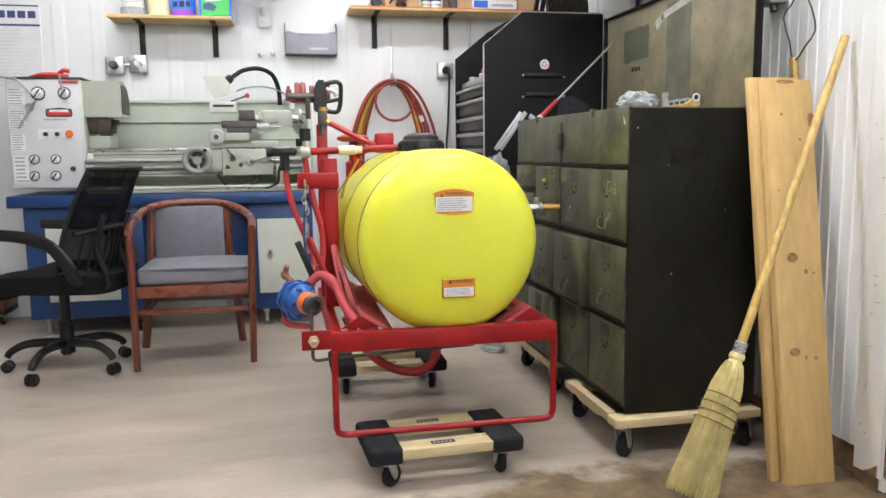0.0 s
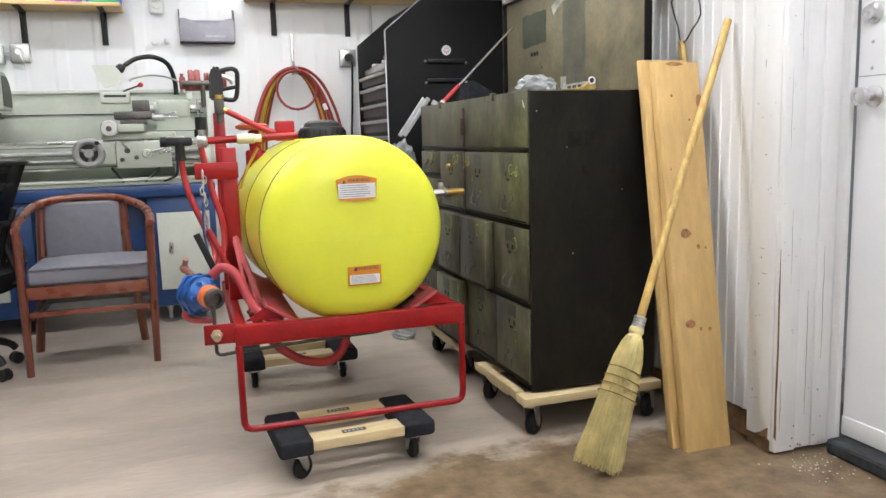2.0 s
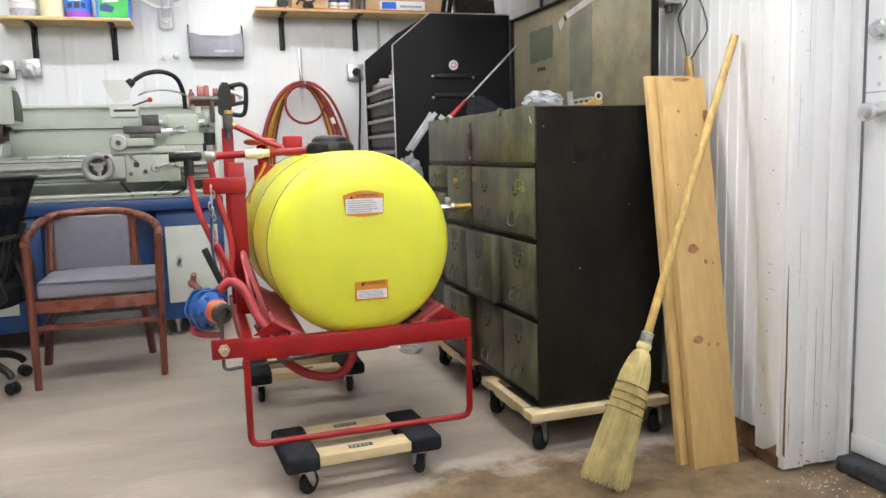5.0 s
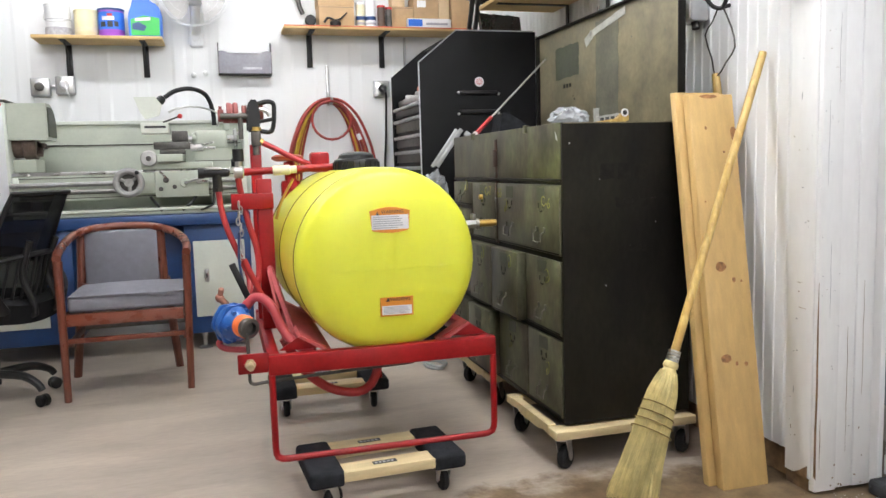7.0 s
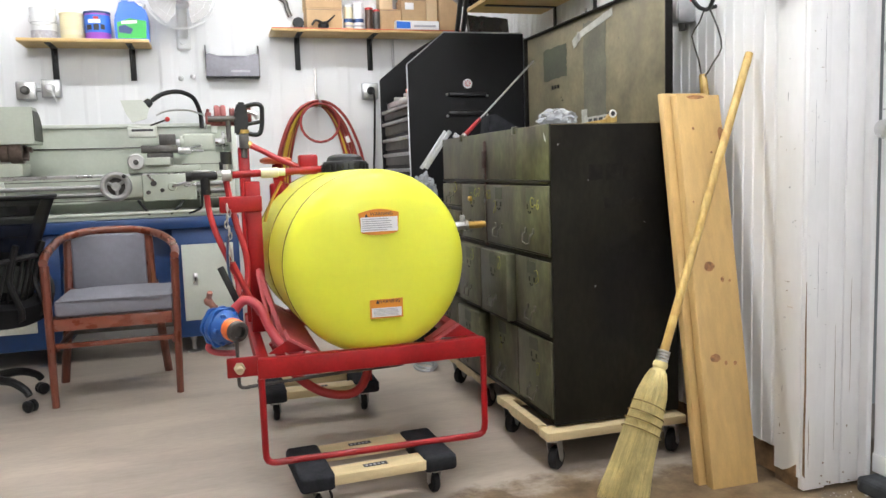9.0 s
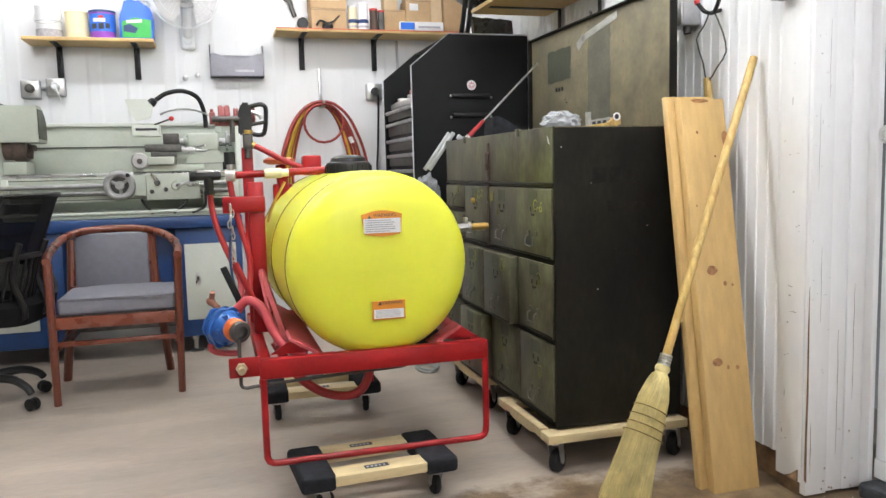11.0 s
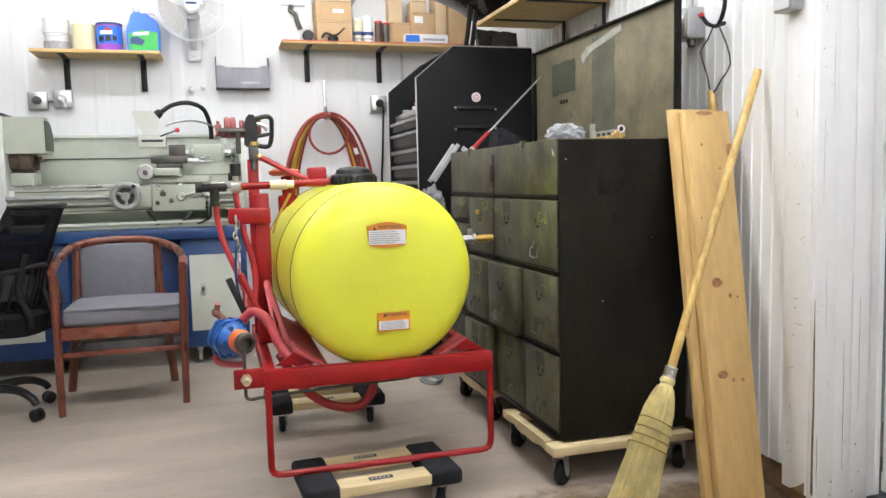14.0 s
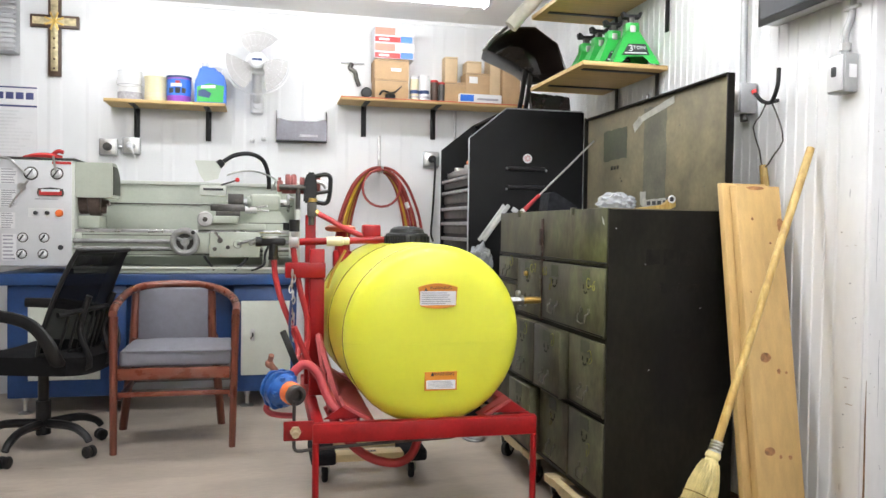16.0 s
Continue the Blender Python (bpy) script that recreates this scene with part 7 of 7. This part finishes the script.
for i in range(8):
    box(bm, (-0.006, -0.004, 0.0), (0.006, 0.0, 0.06), 0.001, pose(-1.356, 5.2155, 2.375, 0, 22 + 45 * i, 0))
part("rays", bm, M_BRASS, cr)
for z in (2.26, 2.20, 2.13, 2.07):
    part("inlay_bead", box(nb(), (-1.363, 5.2145, z), (-1.350, 5.2164, z + 0.012), 0.002), M_DKWOOD, cr)
ps = thing("wall_chart", (-1.68, 5.24, 1.45), "white printed wall chart with dark blue heading", "poster")
part("sheet", box(nb(), (-1.92, 5.241, 1.44), (-1.459, 5.2455, 1.958)), M_PAPER, ps)
M_NAVY = mat("navy_print", (0.05, 0.06, 0.17), 0.6, bump=0)
for z0, z1 in ((1.945, 1.954), (1.826, 1.838)):
    part("heading_rule", box(nb(), (-1.915, 5.2398, z0), (-1.463, 5.2408, z1)), M_NAVY, ps)
for i in range(5):
    part("heading_block", box(nb(), (-1.76 + i * 0.058, 5.2398, 1.875), (-1.715 + i * 0.058, 5.2408, 1.918), 0.001), M_NAVY, ps)
bm = bars(nb(), -1.90, -1.475, 5.2409, 1.46, 1.81, 16, 4, 0.0008)
part("print", bm, mat("pale_print", (0.72, 0.72, 0.74), 0.6, bump=0), ps)
vn = thing("wall_heater", (-1.75, 5.2, 2.15), "grey ribbed metal heater on the wall", "heater")
part("case", box(nb(), (-1.98, 5.10, 2.152), (-1.56, 5.2455, 2.50), 0.006), M_GREYSTEEL, vn)
for i in range(11):
    part("fin", box(nb(), (-1.985, 5.085, 2.165 + i * 0.030), (-1.540, 5.0995, 2.180 + i * 0.030), 0.004), M_GREYSTEEL, vn)
cb = thing("floor_cart", (-1.86, 5.08, 0), "small brown wooden crate on casters by the wall", "cart")
part("crate", box(nb(), (-2.02, 4.95, 0.10), (-1.70, 5.20, 0.20), 0.006), M_CHWOOD, cb)
part("tray", box(nb(), (-2.02, 4.95, 0.07), (-1.70, 5.20, 0.0995), 0.003), M_BLACK, cb)
for x in (-1.98, -1.74):
    t, f = nb(), nb()
    caster(t, f, x, 5.0, 80, 0.07, 0.03, 0.02)
    w = part("wheel", t, M_RUBBER, cb)
    part("fork", f, M_STEEL, w)

# ---- right wall ----
shelf(1.300, 1.7075, 3.000, 3.690, 1.835, 0.020, False, "pine wall shelf holding green jack stands", (3.08, 3.50), 0.22, False)
shelf(1.300, 1.7075, 2.950, 3.690, 2.205, 0.022, False, "upper pine wall shelf with ragged edge", (3.00, 3.52), 0.20, False)


def jack_stand(x, y, turn, label):
    j = thing("jack_stand", (x, y, 1.8355), label, "jack stand", "green jack stands on the shelf")
    m = pose(x, y, 1.8355, 0, 0, turn)
    for k in range(4):
        mk = m @ pose(0, 0, 0, 0, 0, 90 * k)
        bm = nb()
        a, b, h = 0.105, 0.028, 0.165
        pts = [(-a, -a, 0), (-a * 0.62, -a, 0), (-a * 0.35, -a * 0.84, 0.035), (a * 0.35, -a * 0.84, 0.035), (a * 0.62, -a, 0), (a, -a, 0), (b, -b, h), (-b, -b, h)]
        lo = [bm.verts.new(mk @ Vector(p)) for p in pts]
        hi = [bm.verts.new(mk @ (Vector(p) + Vector((0, 0.004, 0.001)))) for p in pts]
        bm.faces.new(lo)
        bm.faces.new(list(reversed(hi)))
        for i in range(8):
            bm.faces.new((lo[i], hi[i], hi[(i + 1) % 8], lo[(i + 1) % 8]))
        part("leg_plate", bm, M_GREENP, j, "green pressed steel plate")
    part("collar", box(nb(), (-0.031, -0.031, 0.150), (0.031, 0.031, 0.200), 0.005, m), M_GREENP, j)
    part("ratchet_post", box(nb(), (-0.013, -0.018, 0.12), (0.013, 0.018, 0.232), 0.003, m), M_CAST, j)
    bm = nb()
    prism(bm, [(-0.045, 0.250), (-0.038, 0.226), (0.038, 0.226), (0.045, 0.250), (0.034, 0.250), (0.022, 0.238), (-0.022, 0.238), (-0.034, 0.250)], "y", -0.022, 0.022)
    bmesh.ops.transform(bm, matrix=m, verts=bm.verts)
    part("saddle", bm, M_BLACK, j, "black saddle")
    part("pawl", box(nb(), (-0.012, -0.040, 0.155), (0.012, -0.0312, 0.185), 0.003, m), M_STEEL, j)
    # the sticker lies on the sloping plate
    tilt = m @ pose(0, -0.0935, 0.030, 0, 0, 0) @ pose(0, 0, 0, -25, 0, 0)
    st = part("sticker", prism(nb(), [(-0.060, 0.012), (0.062, 0.012), (0.050, 0.072), (-0.026, 0.072)], "y", -0.0022, -0.0002), M_INK, j, "black sticker with white lettering")
    st.data.transform(Matrix.Translation(-BASE[j.name]) @ tilt @ Matrix.Translation(BASE[j.name]))
    words("3", 0.048, tilt @ pose(-0.018, -0.0028, 0.046, 90), M_PAPER, j)
    words("TON", 0.026, tilt @ pose(0.020, -0.0028, 0.050, 90), M_PAPER, j)
    lb = part("lettering_bar", bars(nb(), -0.048, 0.052, -0.0022, 0.015, 0.029, 1, 2, 0.0006), M_PAPER, j)
    lb.data.transform(Matrix.Translation(-BASE[j.name]) @ tilt @ Matrix.Translation(BASE[j.name]))
    return j


jack_stand(1.575, 3.105, -12, "green steel jack stand with black capacity sticker")
jack_stand(1.555, 3.255, -8, "green steel jack stand behind another")
jack_stand(1.545, 3.390, -5, "green steel jack stand in a row")
jack_stand(1.535, 3.520, -5, "green steel jack stand at the end of the row")

# black moulded guard propped on the tool cabinet
gd = thing("plastic_fender", (1.45, 4.0, 1.76), "black moulded plastic fender propped on the tool cabinet", "fender")
M_GLOSS = mat("glossy_black_plastic", (0.020, 0.013, 0.010), 0.24, spec=0.5, var=0.4, scale=5, bump=0.03)
bm = nb()
outer = [(1.085, 2.045), (1.150, 2.115), (1.250, 2.175), (1.360, 2.180), (1.490, 2.100), (1.545, 1.960), (1.480, 1.905), (1.410, 1.890), (1.320, 1.950), (1.210, 1.998)]
cx_, cz_ = 1.36, 2.02
loops = []
for dy, q in ((0.0, 1.0), (0.012, 1.012), (0.10, 0.96), (0.22, 0.86), (0.28, 0.70), (0.275, 0.62), (0.20, 0.76), (0.10, 0.87), (0.02, 0.93), (0.004, 0.95)):
    loops.append([(cx_ + (x - cx_) * q, 3.80 + dy, cz_ + (z - cz_) * q) for x, z in outer])
rings(bm, loops, closed=True)
part("shell", bm, M_GLOSS, gd, "glossy black hollow shell")
bm = nb()
prism(bm, [(cx_ + (x - cx_) * 0.66, cz_ + (z - cz_) * 0.66) for x, z in outer], "y", 4.03, 4.045)
part("inner_panel", bm, M_GLOSS, gd)
part("lip", tube(nb(), [(1.075, 3.795, 2.035), (1.13, 3.795, 2.105), (1.20, 3.79, 2.165)], 0.016, 8, 4, flat=0.6), M_CAST, gd, "grey rubber lip")
for x0, x1 in ((1.318, 1.330), (1.350, 1.365)):
    part("leg_strut", tube(nb(), [(x0, 3.83, 1.965), ((x0 + x1) / 2, 3.88, 1.86), (x1 + 0.01, 3.985, 1.770)], 0.013, 6, 3), M_BLACK, gd)
bm = nb()
for k in range(3):
    prism(bm, [(1.42 + 0.085 * k, 1.7625), (1.495 + 0.085 * k, 1.7625), (1.485 + 0.085 * k, 1.855), (1.405 + 0.085 * k, 1.865)], "y", 3.99 + 0.02 * k, 4.03 + 0.02 * k)
part("lower_skirt", bm, M_GLOSS, gd)
solo("wrapped_roll", tube(nb(), [(1.19, 3.70, 2.145), (1.25, 3.69, 2.215), (1.31, 3.68, 2.285), (1.37, 3.68, 2.36)], 0.036, 14), mat("off_white_wrap", (0.55, 0.53, 0.46), 0.7, var=0.15, scale=12, bump=0.3), "off-white wrapped roll leaning on the upper shelf", "roll")

# electrical boxes and conduit
e1 = thing("switch_box", (1.69, 2.40, 1.53), "grey metal switch box on the ribbed wall", "switch box")
part("box", box(nb(), (1.640, 2.345, 1.530), (1.708, 2.448, 1.640), 0.006), M_GREYSTEEL, e1)
part("cover", box(nb(), (1.634, 2.352, 1.538), (1.6398, 2.441, 1.632), 0.003), M_STEEL, e1)
part("toggle", box(nb(), (1.622, 2.385, 1.575), (1.6338, 2.405, 1.60), 0.003), M_INK, e1)
part("conduit", cyl(nb(), (1.690, 2.41, 1.640), (1.690, 2.41, CZ), 0.0125, 12), M_GREYSTEEL, e1)
part("knockout", cyl(nb(), (1.675, 2.38, 1.53), (1.675, 2.375, 1.505), 0.014, 10), M_CAST, e1)
e2 = thing("switch_box", (1.68, 1.86, 1.52), "grey metal junction box with conduit rising from it", "switch box")
part("box", box(nb(), (1.648, 1.835, 1.522), (1.700, 1.912, 1.640), 0.006), M_GREYSTEEL, e2)
part("cover", box(nb(), (1.643, 1.840, 1.528), (1.6478, 1.906, 1.634), 0.003), M_PANEL, e2)
part("side_label", box(nb(), (1.662, 1.8332, 1.565), (1.688, 1.8347, 1.605)), M_PAPER, e2)
part("toggle", box(nb(), (1.634, 1.864, 1.570), (1.6428, 1.880, 1.600), 0.003), M_INK, e2)
bm = nb()
tube(bm, [(1.672, 1.865, 1.640), (1.672, 1.865, 1.70), (1.690, 1.862, 1.76), (1.695, 1.86, 1.84), (1.695, 1.86, 2.2), (1.695, 1.86, CZ)], 0.0115, 10)
part("conduit", bm, M_GREYSTEEL, e2)
part("coupling", cyl(nb(), (1.672, 1.865, 1.650), (1.672, 1.865, 1.672), 0.017, 10), M_STEEL, e2)
part("strap", box(nb(), (1.682, 1.828, 1.775), (1.710, 1.89, 1.787), 0.003), M_STEEL, e2)
tv = thing("wall_screen", (1.66, 1.85, 1.81), "dark flat screen with black frame on the wall", "screen")
part("case", box(nb(), (1.640, 1.48, 1.815), (1.706, 2.235, 2.28), 0.010), M_GREYSTEEL, tv)
part("bezel", box(nb(), (1.628, 1.475, 1.810), (1.6395, 2.24, 2.285), 0.004), M_BLACK, tv)
part("panel", box(nb(), (1.6255, 1.495, 1.832), (1.6278, 2.22, 2.265), 0.0), mat("screen_glass", (0.03, 0.032, 0.036), 0.32, spec=0.3, var=0.1, bump=0), tv)
hk2 = thing("tool_hook", (1.69, 2.2, 1.5), "black coated U hook holding a bent wire", "hook")
part("hook", tube(nb(), [(1.655, 2.155, 1.655), (1.655, 2.158, 1.60), (1.660, 2.185, 1.560), (1.672, 2.225, 1.548), (1.665, 2.262, 1.562), (1.655, 2.285, 1.592)], 0.0072, 8, 4), M_BLACK, hk2)
part("stem", cyl(nb(), (1.670, 2.225, 1.549), (1.709, 2.23, 1.56), 0.007, 8), M_BLACK, hk2)
part("tip", cyl(nb(), (1.655, 2.285, 1.590), (1.653, 2.289, 1.602), 0.0098, 8), M_REDINK, hk2)
wr = thing("bent_wire", (1.68, 2.27, 1.3), "bent steel wire tool with wooden handle hanging on a hook", "wire tool")
part("wire", tube(nb(), [(1.675, 2.245, 1.555), (1.690, 2.30, 1.515), (1.697, 2.352, 1.480), (1.697, 2.31, 1.39), (1.697, 2.286, 1.322), (1.693, 2.22, 1.37), (1.690, 2.172, 1.411), (1.688, 2.19, 1.48), (1.675, 2.222, 1.556)], 0.0030, 6, 2), M_CAST, wr)
part("handle", tube(nb(), [(1.697, 2.288, 1.335), (1.694, 2.27, 1.26), (1.69, 2.245, 1.12)], 0.013, 8, 2, r2=0.018), M_HANDLE, wr, "orange wooden handle")

# ---- clutter on the chest ----
def crumple(center, size, seed, n=4):
    bm = nb()
    bmesh.ops.create_icosphere(bm, subdivisions=n, radius=1.0)
    for v in bm.verts:
        q = 1 + 0.40 * noise.noise(v.co * 2.3 + Vector((seed, 0, 0))) + 0.22 * abs(noise.noise(v.co * 3.5 + Vector((0, seed, 0)))) + 0.07 * abs(noise.noise(v.co * 8.0 + Vector((0, seed, 3))))
        v.co = Vector((v.co.x * size[0], v.co.y * size[1], v.co.z * size[2])) * q + Vector(center)
    return bm


M_FILM = mat("clear_plastic_film", (0.62, 0.65, 0.70), 0.15, var=0.15, scale=25, bump=0.2)
M_FILM.node_tree.nodes["Principled BSDF"].inputs["Alpha"].default_value = 0.42
solo("plastic_bag", crumple((1.185, 2.40, 1.194), (0.062, 0.055, 0.034), 3), M_FILM, "crumpled clear plastic bag on the chest", "bag", base=(1.2, 2.4, 1.16))
solo("plastic_bag", crumple((1.10, 3.885, 0.92), (0.055, 0.062, 0.085), 8), M_FILM, "crumpled clear plastic bag beside the tool cabinet", "bag", base=(1.1, 3.885, 0.84))
br = thing("paint_brush", (1.33, 2.42, 1.17), "brush with pale wooden handle lying on the chest", "brush")
part("handle", prism(nb(), [(1.255, 1.176), (1.30, 1.182), (1.375, 1.192), (1.392, 1.205), (1.408, 1.226), (1.420, 1.220), (1.422, 1.185), (1.40, 1.176), (1.33, 1.172)], "y", 2.405, 2.428), M_HANDLE, br, "pale wooden handle")
part("hole", cyl(nb(), (1.405, 2.4042, 1.212), (1.405, 2.429, 1.212), 0.009, 12), M_INK, br)
part("bristle_pad", box(nb(), (1.14, 2.395, 1.170), (1.256, 2.44, 1.180), 0.004), M_STEEL, br)
part("cap_ring", tube(nb(), [(1.405 + 0.012 * math.cos(a), 2.4035, 1.212 + 0.012 * math.sin(a)) for a in [2 * math.pi * i / 14 for i in range(14)]], 0.003, 6, 1, closed=True), M_WHITEP, br)
solo("tool_pouch", prism(nb(), [(1.165, 1.172), (1.34, 1.172), (1.30, 1.205), (1.20, 1.262), (1.175, 1.255)], "y", 3.05, 3.16), M_CARPET, "black fabric tool pouch on the chest", "pouch")
rd = thing("steel_rod", (1.1, 3.2, 1.17), "long thin steel rod with red grip leaning on the lid", "rod")
part("rod", tube(nb(), [(1.105, 3.205, 1.176), (1.490, 3.30, 1.522)], 0.0048, 8, 1), M_STEEL, rd)
part("grip", tube(nb(), [(1.100, 3.203, 1.172), (1.19, 3.226, 1.253)], 0.0115, 8, 1, r2=0.009), M_HOSE, rd, "red grip")
part("grip_end", tube(nb(), [(1.094, 3.202, 1.167), (1.110, 3.206, 1.181)], 0.0135, 8, 1), M_STEEL, rd)
fr = thing("folding_bracket", (1.09, 3.43, 1.17), "grey folding steel bracket hanging from the chest corner", "bracket")
part("arm", box(nb(), (-0.010, -0.004, -0.215), (0.010, 0.004, 0.0), 0.002, pose(1.118, 3.452, 1.212, 0, 36, 0)), M_GREYSTEEL, fr)
part("arm", box(nb(), (-0.009, -0.004, -0.215), (0.009, 0.004, 0.0), 0.002, pose(1.098, 3.462, 1.212, 0, 36, 0)), M_GREYSTEEL, fr)
part("cross_arm", box(nb(), (-0.012, -0.006, -0.075), (0.012, 0.006, 0.0), 0.002, pose(1.135, 3.45, 1.195, 0, -55, 0)), M_GREYSTEEL, fr)
bm = nb()
for k in range(2):
    tube(bm, [(1.02 + 0.05 * math.cos(a) + 0.01 * k, 3.72 + 0.09 * math.sin(a), 0.008 + 0.012 * k) for a in [2 * math.pi * i / 16 for i in range(16)]], 0.007, 6, 2, closed=True)
solo("cable_coil", bm, M_GREYSTEEL, "grey cable coiled on the floor", "cable")
for k in range(2):
    tl = part("rim_clip", box(nb(), (CX0 - 0.006, 2.52 + 0.62 * k, 1.150), (CX0 + 0.010, 2.55 + 0.62 * k, 1.178), 0.003), M_OLIVE, chest)
